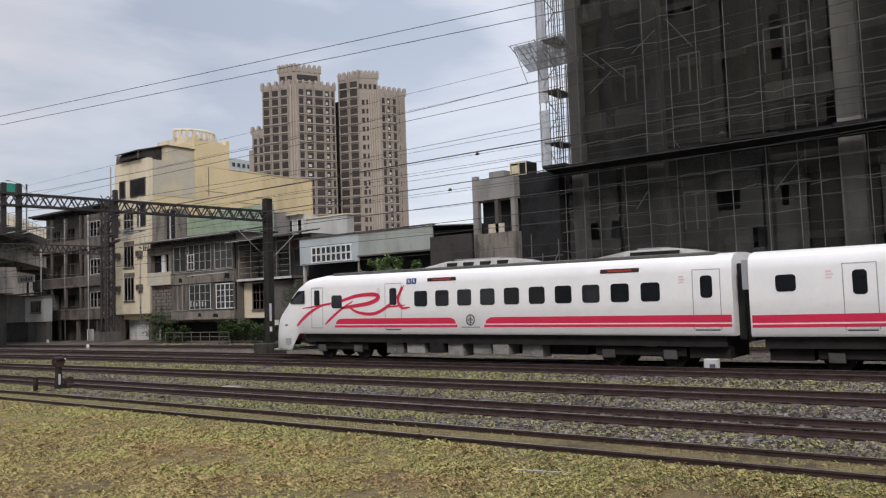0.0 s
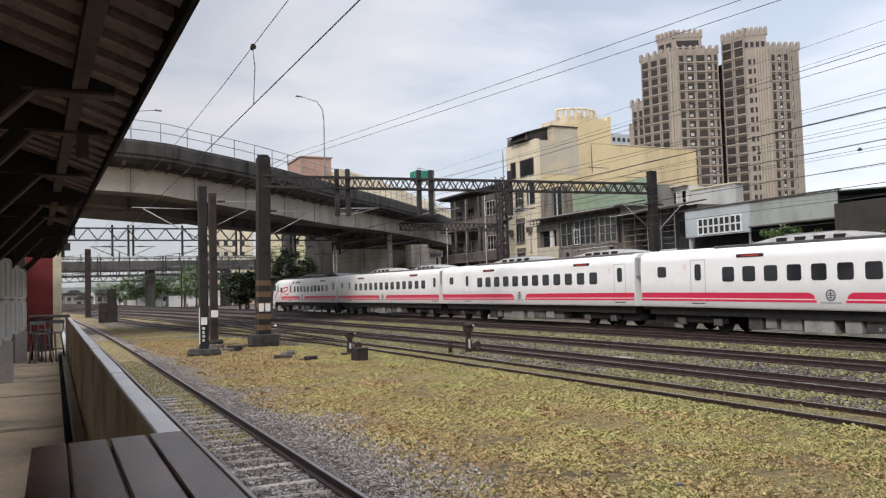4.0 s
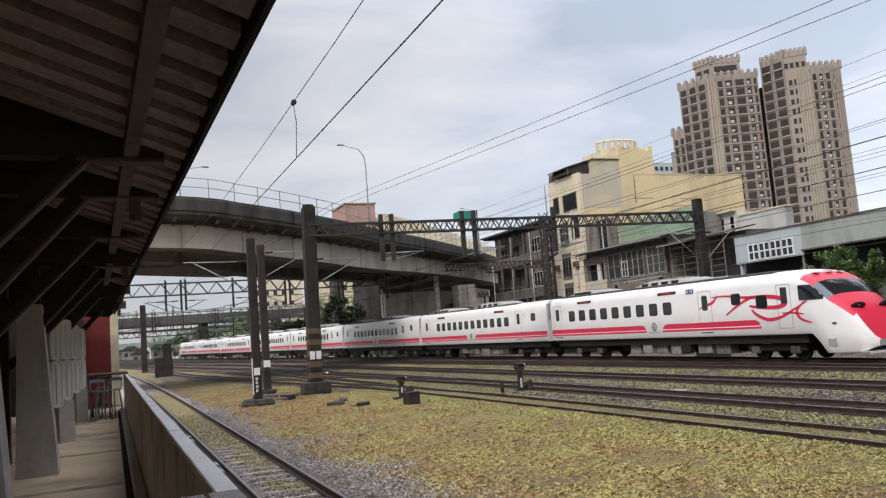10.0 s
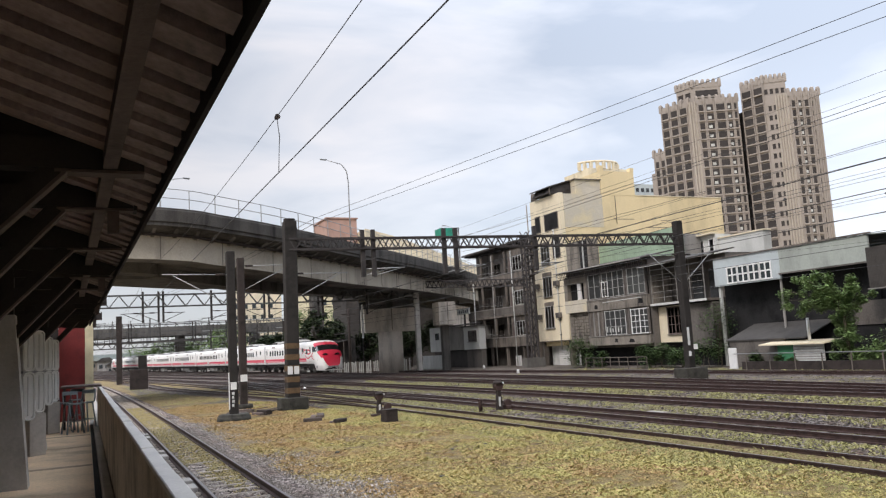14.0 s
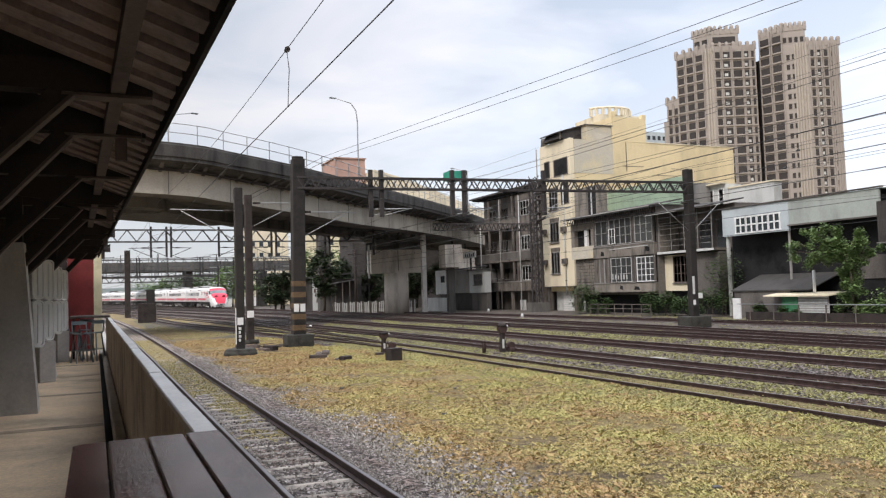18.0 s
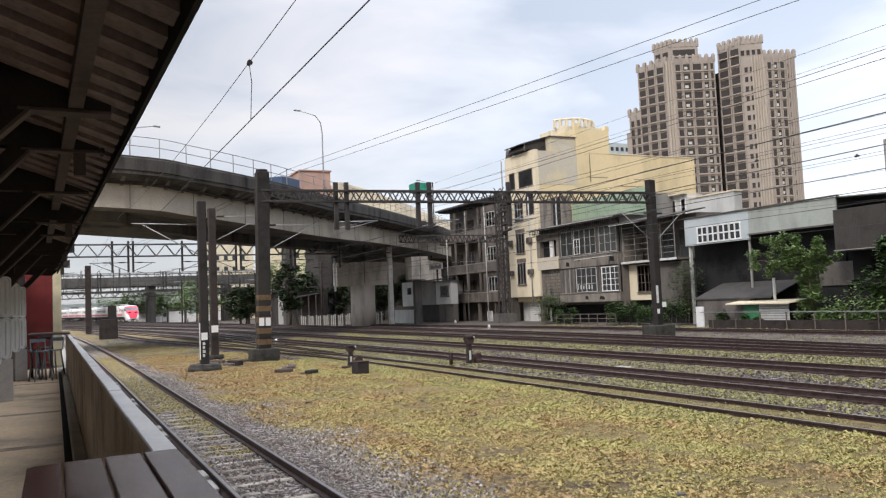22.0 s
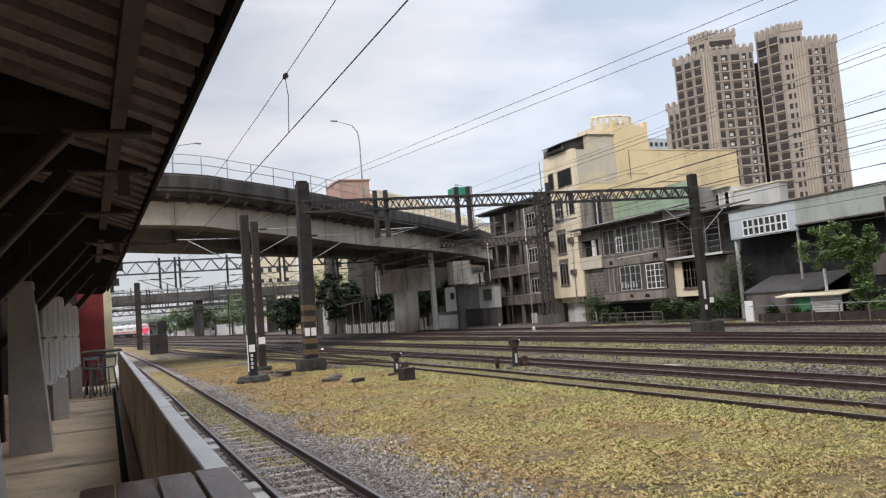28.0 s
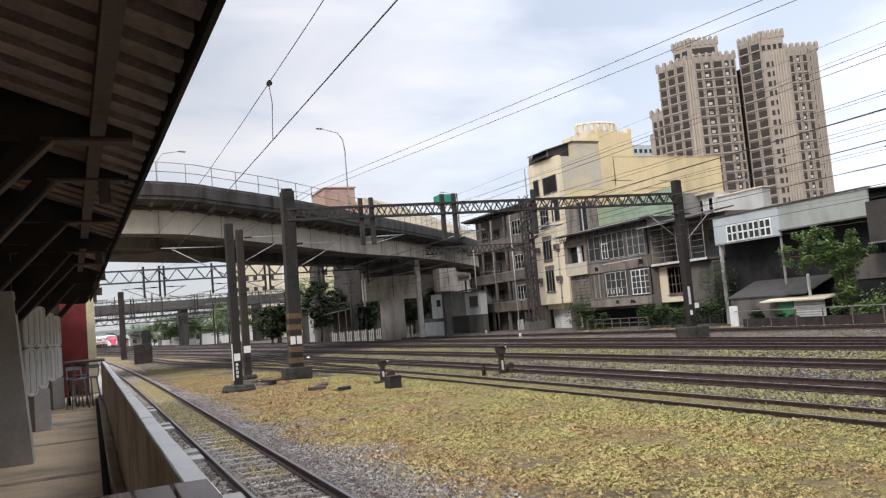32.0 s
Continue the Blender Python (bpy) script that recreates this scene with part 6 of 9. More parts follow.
def netted_block():
    b = thing("construction_block", "tall concrete shell under dark netting and scaffolding", "building", kind="structure")
    rnd = random.Random(17)
    y0, y1, x = -75.0, 24.1, 45.2
    # black box paints the unlit interior behind the netting
    part("core", box(47.4, 75, y0, y1 - 0.1, -0.2, 48), M_BLACKW, b)
    for k in range(14):
        z = 3.6 * k + 2.0
        part("floor_slab", box(x + 1.7, 47.396, y0, y1 - 0.5, z - 0.4, z), M_BROWNP, b)
    for y, w, m in ((23.95, 0.75, M_GREYB), (21.4, 0.5, M_BLACKW), (18.9, 1.05, M_CONCD), (15.2, 0.4, M_BLACKW), (12.7, 0.8, M_BLACKW), (8.35, 1.15, M_CONC), (5.2, 0.9, M_BLACKW), (-1.5, 0.9, M_CONCD), (-9, 1.1, M_BLACKW), (-17, 1, M_STAIN), (-26, 1, M_BLACKW), (-36, 1, M_STAIN), (-48, 1, M_BLACKW), (-60, 1, M_BLACKW)):
        part("column", box(x + 0.8, x + 1.6, y - w, y, -0.2, 48), m, b)
    # edge beams and half-built walls between the columns in some bays
    for y, z0, z1, w, m in ((12.6, 12.9, 13.9, 4.2, M_CONCD), (23.1, 12.8, 14.0, 4.1, M_CONCD), (12.6, 9.5, 9.9, 4.2, M_CONCD), (4.0, 4.4, 6.4, 4.2, M_CONCD), (-2.6, 16, 17, 5, M_CONCD), (23.1, 20.0, 21.2, 4.1, M_CONCD)):
        part("infill_wall", box(x + 1.0, x + 1.5, y - w, y, z0, z1), m, b)
    # door and window frames left in the raw openings
    for y, w, z0, z1 in ((11.9, 2.3, 14.6, 17.0), (16.8, 1.3, 14.4, 16.6), (21.0, 1.5, 14.5, 16.6), (16.9, 1.4, 6.2, 8.4)):
        bm = bmesh.new()
        for a, c in (((y, z0), (y, z1)), ((y - w, z0), (y - w, z1)), ((y, z1), (y - w, z1)), ((y - w / 2, z0), (y - w / 2, z1))):
            add_bar(bm, (x + 1.3, *a), (x + 1.3, *c), 0.09)
        part("raw_frame", bm, M_GREYB, b)
    # netting in tall sheets that hang from the scaffold, with slack and a few gaps
    for j, (z0, z1) in enumerate(((0.0, 10.3), (10.9, 22.6), (22.9, 34.0), (34.3, 46.0))):
        y = y1
        k = 0
        while y > y0 + 4:
            w = rnd.uniform(2.2, 4.6)
            if rnd.random() > 0.1 or j == 0:
                bm = bmesh.new()
                n, m = 7, 9
                lo = rnd.uniform(0.0, 0.5)
                cols = []
                for i in range(n + 1):
                    wob = 0.16 * math.sin(i * 1.9 + k * 2.1 + j) + rnd.uniform(-0.06, 0.06)
                    cols.append([bm.verts.new((x + 0.4 + wob * (0.4 + zz % 2) + rnd.uniform(-0.04, 0.04), y - 0.06 - (w - 0.1) * i / n, z0 + lo + (z1 - z0 - lo) * zz / m)) for zz in range(m + 1)])
                for a, c in zip(cols, cols[1:]):
                    for q in range(m):
                        if rnd.random() < 0.035:
                            continue
                        bm.faces.new((a[q], c[q], c[q + 1], a[q + 1]))
                part("net_sheet", bm, M_NETL if j == 0 and rnd.random() < 0.6 else M_NET if rnd.random() < 0.55 else M_NETB, b)
            y -= w
            k += 1
    # uprights, and ledgers that sag and are lashed at odd heights
    bm = bmesh.new()
    y = y1
    while y > y0:
        add_bar(bm, (x + rnd.uniform(-0.1, 0.1), y, 0), (x, y + rnd.uniform(-0.1, 0.1), 10.2), 0.036)
        if rnd.random() < 0.8:
            add_bar(bm, (x, y, 10.9), (x, y + rnd.uniform(-0.1, 0.1), 46.5), 0.032)
        y -= rnd.uniform(0.9, 2.0)
    for k in range(34):
        y = y1 + 0.3
        z = 1.35 * k + 1.2
        while y > y0:
            w = rnd.uniform(3, 8)
            if rnd.random() < (0.6 if z < 10 else 0.42):
                n = max(3, int(w / 0.9))
                z1 = z + rnd.uniform(-0.25, 0.25)
                pts = [(x - 0.03, y - w * i / n, z1 + 0.07 * math.sin(i * 2.3 + k) + rnd.uniform(-0.06, 0.06)) for i in range(n + 1)]
                for a, c in zip(pts, pts[1:]):
                    add_bar(bm, a, c, 0.026)
            y -= w
    for k in range(46):
        y = y1 - rnd.uniform(0, 60)
        z = rnd.uniform(1, 30)
        add_bar(bm, (x - 0.05, y, z), (x - 0.05, y - rnd.choice((-1.5, 1.5, -0.7, 0.8)), z + rnd.uniform(1.0, 2.6)), 0.03)
    tagged(part("scaffold", bm, M_TUBE, b), kind="stuff")
    # the protective ledge is of loose boards and torn sheet
    y = y1 + 0.6
    while y > -40:
        w = rnd.uniform(1.2, 2.6)
        d = rnd.uniform(-0.12, 0.12)
        part("safety_ledge", prism([(43.5 + d, 10.42 + d), (45.55, 10.2), (45.55, 10.5), (43.5 + d, 10.6 + d)], "y", y - w + 0.03, y), M_BLACKW, b)
        y -= w
    # a catch fan of open tubes and mesh at the corner
    bm = bmesh.new()
    for k in range(9):
        y = 22.9 + k * 0.45
        add_bar(bm, (43.3 + rnd.uniform(-0.2, 0.2), y, 18.6 + rnd.uniform(-0.15, 0.15)), (45.3, y - 0.15, 17.4), 0.035)
    for k in range(6):
        f = k / 5
        add_bar(bm, (43.3 + 2 * f, 22.7, 18.6 - 1.2 * f), (43.3 + 2 * f, 26.6, 18.65 - 1.2 * f + rnd.uniform(-0.1, 0.1)), 0.03)
    for k in range(4):
        add_bar(bm, (43.4, 23.0 + k * 1.1, 18.5), (45.3, 23.2 + k * 1.1, 16.6), 0.03)
    part("catch_fan", bm, M_TUBE, b, "open lattice catch fan")
    part("fan_mesh", prism([(43.3, 18.52), (45.3, 17.32), (45.3, 17.34), (43.3, 18.54)], "y", 22.7, 26.3), M_NETW, b)
    bm = bmesh.new()
    for xx in (45.3, 46.5, 47.6):
        for i in range(44):
            z = 10.8 + i * 0.87
            add_bar(bm, (xx, 24.2, z), (xx, 25.7 - rnd.uniform(0, 0.5), z + rnd.uniform(-0.1, 0.1)), 0.03)
        for y in (24.3, 24.75, 25.2, 25.65):
            add_bar(bm, (xx, y, 10.6), (xx, y, 48), 0.045)
    for i in range(11):
        add_box(bm, 45.2, 47.6, 24.3, 25.4, 12.4 + i * 3.4, 12.46 + i * 3.4)
        add_bar(bm, (45.3, 24.4, 10.8 + i * 3.4), (45.3, 25.5, 12.4 + i * 3.4), 0.05)
        add_bar(bm, (45.3, 25.5, 12.6 + i * 3.4), (45.3, 24.4, 14.0 + i * 3.4), 0.04)
    part("stair_scaffold", bm, M_TUBE, b, "open stair scaffold at the corner")
    for i in range(9):
        part("corner_screen", box(45.24, 45.26, 25.0, 25.7, 10.9 + i * 4.2, 14.6 + i * 4.2), M_NETW, b, "pale translucent screen")


def tower():
    t = thing("tower_block", "pair of beige high-rise towers with crenellated tops and dark balcony bays", "tower block", kind="structure")
    ax = Vector((math.cos(radians(-45.2)), math.sin(radians(-45.2)), 0))
    ay = Vector((-ax.y, ax.x, 0))
    o = Vector((206.0, 204.0, 0))
    def P(u, v, z):
        return o + ax * u + ay * v + Vector((0, 0, z))
    def block(plan, top, crowned, name="wall", material=None):
        bm = bmesh.new()
        lo = [bm.verts.new(P(u, v, -0.2)) for u, v in plan]
        hi = [bm.verts.new(P(u, v, top)) for u, v in plan]
        n = len(plan)
        for k in range(n):
            bm.faces.new((lo[k], lo[(k + 1) % n], hi[(k + 1) % n], hi[k]))
        bm.faces.new(hi)
        bmesh.ops.recalc_face_normals(bm, faces=bm.faces[:])
        part(name, bm, material or M_TOWER, t)
        for (a, b), m in crowned:
            A, B = Vector((*plan[a], 0)), Vector((*plan[b], 0))
            d = (B - A).normalized()
            nn = Vector((-d.y, d.x, 0))
            for k in range(m + 1):
                q = A.lerp(B, k / m) + nn * 0.5
                bm = bmesh.new()
                rows = []
                for z, s in ((-1.4, 1.0), (0.9, 1.0), (1.5, 0.8), (1.75, 0.35)):
                    rows.append([bm.verts.new(P(*(q + d * i * s + nn * j * s).xy, top + z)) for i, j in ((-0.5, -0.7), (0.5, -0.7), (0.5, 0.7), (-0.5, 0.7))])
                for lo2, hi2 in zip(rows, rows[1:]):
                    for e in range(4):
                        bm.faces.new((lo2[e], lo2[(e + 1) % 4], hi2[(e + 1) % 4], hi2[e]))
                bm.faces.new(rows[-1])
                bmesh.ops.recalc_face_normals(bm, faces=bm.faces[:])
                part("merlon", bm, M_TOWER, t)
            # a low wall joins the merlons
            part("parapet", bar(P(*(A + nn * 0.6).xy, top + 0.2), P(*(B + nn * 0.6).xy, top + 0.2), 0.4, 0.5), M_TOWER, t)
    def face(a, b, z0, top, cols, ribs=True, pitch=3.33):
        """bays on a facade from a to b; cols: start and end as shares of the width, and their kind:
        0 a balcony as a dark slab with a pale floor edge, 1 a narrow window, 2 such a balcony with a pale unit on it"""
        A, B = Vector((*a, 0)), Vector((*b, 0))
        d = (B - A).normalized()
        nrm = Vector((d.y, -d.x, 0))
        cells = bmesh.new()
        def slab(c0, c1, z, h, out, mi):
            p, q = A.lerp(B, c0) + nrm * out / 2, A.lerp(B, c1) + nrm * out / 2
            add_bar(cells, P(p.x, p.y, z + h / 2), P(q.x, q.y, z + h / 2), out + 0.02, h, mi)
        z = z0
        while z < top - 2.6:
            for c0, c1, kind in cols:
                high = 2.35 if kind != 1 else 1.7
                # flat dark slab: the bay's shade is in its colour
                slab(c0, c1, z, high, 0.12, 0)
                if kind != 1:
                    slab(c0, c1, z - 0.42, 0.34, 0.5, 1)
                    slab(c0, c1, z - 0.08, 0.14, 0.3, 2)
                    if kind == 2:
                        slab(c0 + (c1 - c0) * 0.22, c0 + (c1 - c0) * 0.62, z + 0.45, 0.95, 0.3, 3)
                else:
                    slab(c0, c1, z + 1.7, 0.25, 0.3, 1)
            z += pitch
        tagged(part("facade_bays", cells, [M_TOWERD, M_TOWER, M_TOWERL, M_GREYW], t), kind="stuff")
        if ribs:
            for v in sorted({round(v, 3) for c in cols for v in c[:2]}):
                p = A.lerp(B, v) + nrm * 0.15
                part("pilaster", bar(P(p.x, p.y, 0), P(p.x, p.y, top), 0.4, 0.4), M_TOWER, t)
    # left tower
    L = [(-25.4, 5.5), (-15.4, 0.6), (-12.4, 0.0), (1.0, 4.5), (1.0, 22), (-25.4, 22)]
    block(L, 83.8, (((0, 1), 4), ((2, 3), 6)))
    block([(-29.6, 9), (-25.0, 6.5), (-25.0, 20), (-29.6, 20)], 68.4, (((0, 1), 2),))
    block([(-31.0, 11), (-29.2, 9.6), (-29.2, 20), (-31.0, 20)], 61.5, ())
    block([(-19.2, 4.6), (-13.4, 1.6), (-4.2, 4.6), (-4.2, 18), (-19.2, 18)], 90.2, (((0, 1), 4), ((1, 2), 5)))
    face(L[0], L[1], 19.6, 83.8, [(0.04, 0.30, 0), (0.36, 0.63, 0), (0.69, 0.96, 0)])
    face(L[2], L[3], 19.6, 83.8, [(0.02, 0.17, 0), (0.21, 0.41, 2), (0.45, 0.69, 0), (0.72, 0.86, 2), (0.89, 0.99, 0)])
    face((-29.6, 9), (-25.0, 6.5), 19.6, 66.5, [(0.12, 0.48, 0), (0.58, 0.95, 0)])
    face((-13.4, 1.6), (-4.2, 4.6), 85.4, 90.4, [(0.1, 0.9, 0)], False)
    face((-19.2, 4.6), (-13.4, 1.6), 85.6, 90.4, [(0.1, 0.4, 1), (0.55, 0.85, 1)], False)
    for u in (-14.8, -13.9, -13.0):
        part("corner_rib", bar(P(u, 0.1, 0), P(u, 0.1, 83.4), 0.35, 0.5), M_TOWERL, t, "pale corner rib")
    # solid dark block in place of the shaded gap
    part("link_block", bar(P(1.7, 14, 0), P(1.7, 14, 80.0), 2.4, 16), M_TOWERD, t, "dark block painted for the shaded gap between the towers")
    # right tower
    R = [(2.4, 6.0), (10.4, 1.2), (17.4, 0.0), (27.0, 4.0), (27.0, 22), (2.4, 22)]
    block(R, 81.4, (((2, 3), 5),))
    block([(2.8, 6.9), (9.6, 2.4), (17.0, 3.6), (17.0, 19), (2.8, 19)], 88.0, (((0, 1), 4), ((1, 2), 5)))
    face(R[0], R[1], 19.6, 87.5, [(0.04, 0.44, 0), (0.52, 0.90, 0)])
    face(R[1], R[2], 19.6, 80, [(0.06, 0.2, 1), (0.3, 0.4, 1)], False)
    face(R[2], R[3], 19.6, 81, [(0.04, 0.20, 0), (0.26, 0.41, 2), (0.47, 0.64, 0), (0.71, 0.81, 1)])
    face((9.6, 2.4), (17.0, 3.6), 82.6, 88.2, [(0.06, 0.2, 1), (0.3, 0.44, 1), (0.54, 0.68, 1), (0.78, 0.92, 1)], False)
    for k in range(5):
        u = 13.4 + k * 0.85
        part("corner_rib", bar(P(u, 0.5 - k * 0.13, 0), P(u, 0.5 - k * 0.13, 81.4), 0.35, 0.5), M_TOWERL, t, "pale corner rib")
    for k in range(3):
        u = 24.9 + k * 0.8
        part("edge_rib", bar(P(u, 3.0 + k * 0.33, 0), P(u, 3.0 + k * 0.33, 80.5), 0.3, 0.5), M_TOWER, t)
    s = thing("tower_block", "distant cream high-rise with an open crowned roof", "tower block", kind="structure")
    part("wall", box(205, 226, 292, 312, -0.2, 78), M_YPALE, s)
    for k in range(9):
        a = radians(200 + k * 16)
        part("crown_pier", box(214.5 + 11 * math.cos(a) - 0.6, 214.5 + 11 * math.cos(a) + 0.6, 301 + 9 * math.sin(a) - 0.6, 301 + 9 * math.sin(a) + 0.6, 78.004, 81.2), M_YPALE, s)
    ring = [(214.5 + 11 * math.cos(radians(196 + k * 8)), 301 + 9 * math.sin(radians(196 + k * 8)), 81.5) for k in range(19)]
    part("crown_ring", tube(ring, 0.55, 6), M_YPALE, s)
    part("rear_wing", box(224, 236, 286, 291.9, -0.2, 70), M_BLUEW, s)
    for i in range(4):
        for j in range(8):
            part("rear_window", box(225.2 + i * 2.8, 226.8 + i * 2.8, 285.9, 285.996, 44 + j * 3.2, 45.8 + j * 3.2), M_GLASSK, s)


yellow_house()
dark_house()
tenement_pipes()
old_houses()
warehouse()
concrete_house()
netted_block()
tower()


# ---- the train ----
HW = 1.45          # half the body's width
CAR, PITCH = 20.1, 20.6
SECTION = [(-1.38, 1.1), (-1.45, 1.18), (-1.45, 2.3), (-1.44, 3.12), (-1.395, 3.45), (-1.2, 3.62), (-0.7, 3.71), (0, 3.74), (0.7, 3.71), (1.2, 3.62), (1.395, 3.45), (1.44, 3.12), (1.45, 2.3), (1.45, 1.18), (1.38, 1.1)]


def side_x(z):
    """the near wall's x at a height"""
    for (x0, z0), (x1, z1) in zip(SECTION[1:], SECTION[2:]):
        if z0 <= z <= z1:
            return x0 + (x1 - x0) * (z - z0) / max(1e-6, z1 - z0)
    return -HW


def plate(parent, name, d0, d1, z0, z1, r, material, out=0.012, label="", both=True, length=CAR):
    """a rounded panel on the side walls; d is measured back from the car's front"""
    def one(s):
        bm = bmesh.new()
        o = rounded(length / 2 - d1, length / 2 - d0, z0, z1, r)
        lo = [bm.verts.new((s * (abs(side_x(v)) - 0.02), u, v)) for u, v in o]
        hi = [bm.verts.new((s * (abs(side_x(v)) + out), u, v)) for u, v in o]
        bm.faces.new(hi)
        n = len(o)
        for k in range(n):
            bm.faces.new((lo[k], lo[(k + 1) % n], hi[(k + 1) % n], hi[k]))
        bmesh.ops.recalc_face_normals(bm, faces=bm.faces[:])
        return part(name, bm, material, parent, label)
    a = one(-1)
    if both:
        one(1)
    return a


def outline(parent, name, d0, d1, z0, z1, material, w=0.025, out=0.006, length=CAR):
    bm = bmesh.new()
    for a, b, c, e in ((d0, d1, z1 - w, z1), (d0, d1, z0, z0 + w), (d0, d0 + w, z0 + w, z1 - w), (d1 - w, d1, z0 + w, z1 - w)):
        n = 4
        for k in range(n):
            za, zb = c + (e - c) * k / n, c + (e - c) * (k + 1) / n
            vs = [bm.verts.new((-(abs(side_x(z)) + out), length / 2 - d, z)) for d, z in ((a, za), (b, za), (b, zb), (a, zb))]
            bm.faces.new(vs)
    return part(name, bm, material, parent)


def stripe(parent, d0, d1, slant0, slant1, length=CAR):
    """crimson band in two bars with a pale line between; slant0 and slant1 tell which ends are bowed"""
    for z0, z1 in ((1.52, 1.76), (1.385, 1.475)):
        for s in (-1, 1):
            bm = bmesh.new()
            # the upper bar bows down to its end, the lower one is cut square
            bow = [(math.sin(radians(15 * q)) * 0.34, math.cos(radians(15 * q)) * (z1 - z0)) for q in range(7)]
            if z1 > 1.6:
                o = [(p, z0) for p in (d0 + (0.06 if slant0 else 0), d1 - (0.06 if slant1 else 0))]
                o += [(d1 - 0.4 + p, z0 + q) for p, q in bow[:-1][::-1]] if slant1 else [(d1, z1)]
                o += [(d0 + 0.4 - p, z0 + q) for p, q in bow[:-1]] if slant0 else [(d0, z1)]
            else:
                o = [(d0, z0), (d1, z0), (d1, z1), (d0, z1)]
            bm.faces.new([bm.verts.new((s * (HW + 0.008), length / 2 - d, v)) for d, v in o])
            part("stripe", bm, M_RED, parent)
    bm = bmesh.new()
    bm.faces.new([bm.verts.new((-(HW + 0.0075), length / 2 - d, z)) for d, z in ((d0, 1.475), (d1, 1.475), (d1, 1.52), (d0, 1.52))])
    part("pinstripe", bm, M_LINE, parent)


def bogie(parent, y, z=0.43):
    b = part("bogie", box(-1.0, 1.0, y - 1.55, y + 1.55, 0.38, 0.72, 0.05), M_UNDER, parent)
    for dy in (-1.05, 1.05):
        for x in (-0.6, 0.6):
            part("wheel", tube([(x - 0.07, y + dy, z), (x + 0.07, y + dy, z)], 0.43, 18), M_UNDER, b)
        part("axlebox", box(-1.08, -0.92, y + dy - 0.22, y + dy + 0.22, 0.3, 0.62, 0.03), M_BOXG, b)
    part("damper", tube([(-1.05, y - 0.6, 0.75), (-1.05, y + 0.6, 0.8)], 0.05), M_STEEL, b)
    return b


def underframe(car, seed, d0, d1, length=CAR):
    rnd = random.Random(seed)
    # dark blocks added under the floor so the gaps read as shade
    for a, b in ((0.35, 1.55), (length - 1.55, length - 0.3)):
        if a > 1 or length < 20.5:
            part("end_tray", box(-0.95, 0.95, length / 2 - b, length / 2 - a, 0.36, 0.738), M_UNDER, car)
    part("equipment_bay", box(-0.45, 0.92, length / 2 - d1 - 0.2, length / 2 - d0 + 0.2, 0.34, 0.738), M_UNDER, car, "dark block added to stand for the shade under the floor")
    part("underframe", box(-1.2, 1.2, -length / 2 + 0.3, length / 2 - (2.6 if length > 20.5 else 0.3), 0.74, 1.12), M_UNDER, car)
    d = d0 + 0.3
    while d < d1 - 0.9:
        w = rnd.uniform(0.5, 1.3)
        h = rnd.uniform(0.22, 0.36)
        x = rnd.uniform(0.98, 1.2)
        e = part("equipment_box", box(-x, -0.35, length / 2 - d - w, length / 2 - d, h, 0.848, 0.02), rnd.choice((M_BOXL, M_BOXG, M_BOXL, M_UNDER)), car)
        if w > 0.8:
            part("latch", box(-x - 0.02, -x - 0.002, length / 2 - d - w * 0.6, length / 2 - d - w * 0.5, h + 0.1, h + 0.2), M_STEEL, e)
        d += w + rnd.uniform(0.1, 0.5)
    for k in range(4):
        y = length / 2 - d0 - 1 - k * (d1 - d0 - 2) / 3
        part("pipe", tube([(-1.12, y - 0.8, 0.8), (-1.12, y + 0.8, 0.8)], 0.025, 6), M_BOXG, car)


def roof_gear(car, spots, length=CAR):
    for d0, d1, h in spots:
        # a sleek cover: sloped ends, chamfered sides, with a raised louvre pack
        bm = bmesh.new()
        rows = []
        for y, z, w in ((length / 2 - d1 - 0.5, 3.66, 0.95), (length / 2 - d1 + 0.5, 3.72 + h * 0.75, 0.8), (length / 2 - d1 + 1.1, 3.72 + h, 0.72), (length / 2 - d0 - 0.9, 3.72 + h * 0.92, 0.72), (length / 2 - d0 + 0.7, 3.68, 0.95)):
            rows.append([bm.verts.new(p) for p in ((-1.05, y, 3.62), (-w - 0.05, y, z - 0.06), (-w + 0.1, y, z), (w - 0.1, y, z), (w + 0.05, y, z - 0.06), (1.05, y, 3.62))])
        for a, b in zip(rows, rows[1:]):
            for i in range(5):
                bm.faces.new((a[i], a[i + 1], b[i + 1], b[i]))
        bm.faces.new(rows[0][::-1])
        bm.faces.new(rows[-1])
        bmesh.ops.recalc_face_normals(bm, faces=bm.faces[:])
        u = part("roof_unit", bm, M_ROOFG, car, "dusty sloped roof equipment cover")
        for k in range(4):
            yy = length / 2 - d1 + 0.9 + k * (d1 - d0 - 2.2) / 3
            part("vent", box(-0.93, -0.86, yy - 0.25, yy + 0.2, 3.72 + h * 0.15, 3.72 + h * 0.62), M_UNDER, u)
        part("louvre", box(-0.55, 0.55, length / 2 - d1 + 1.2, length / 2 - d0 - 1.2, 3.72 + h, 3.76 + h), M_SEAM, u, "pale louvre plate")
    part("roof_walkway", box(-1.08, 1.08, -length / 2 + 0.6, length / 2 - 4.2, 3.64, 3.76, 0.03), M_BOXG, car, "grey roof walkway strip")


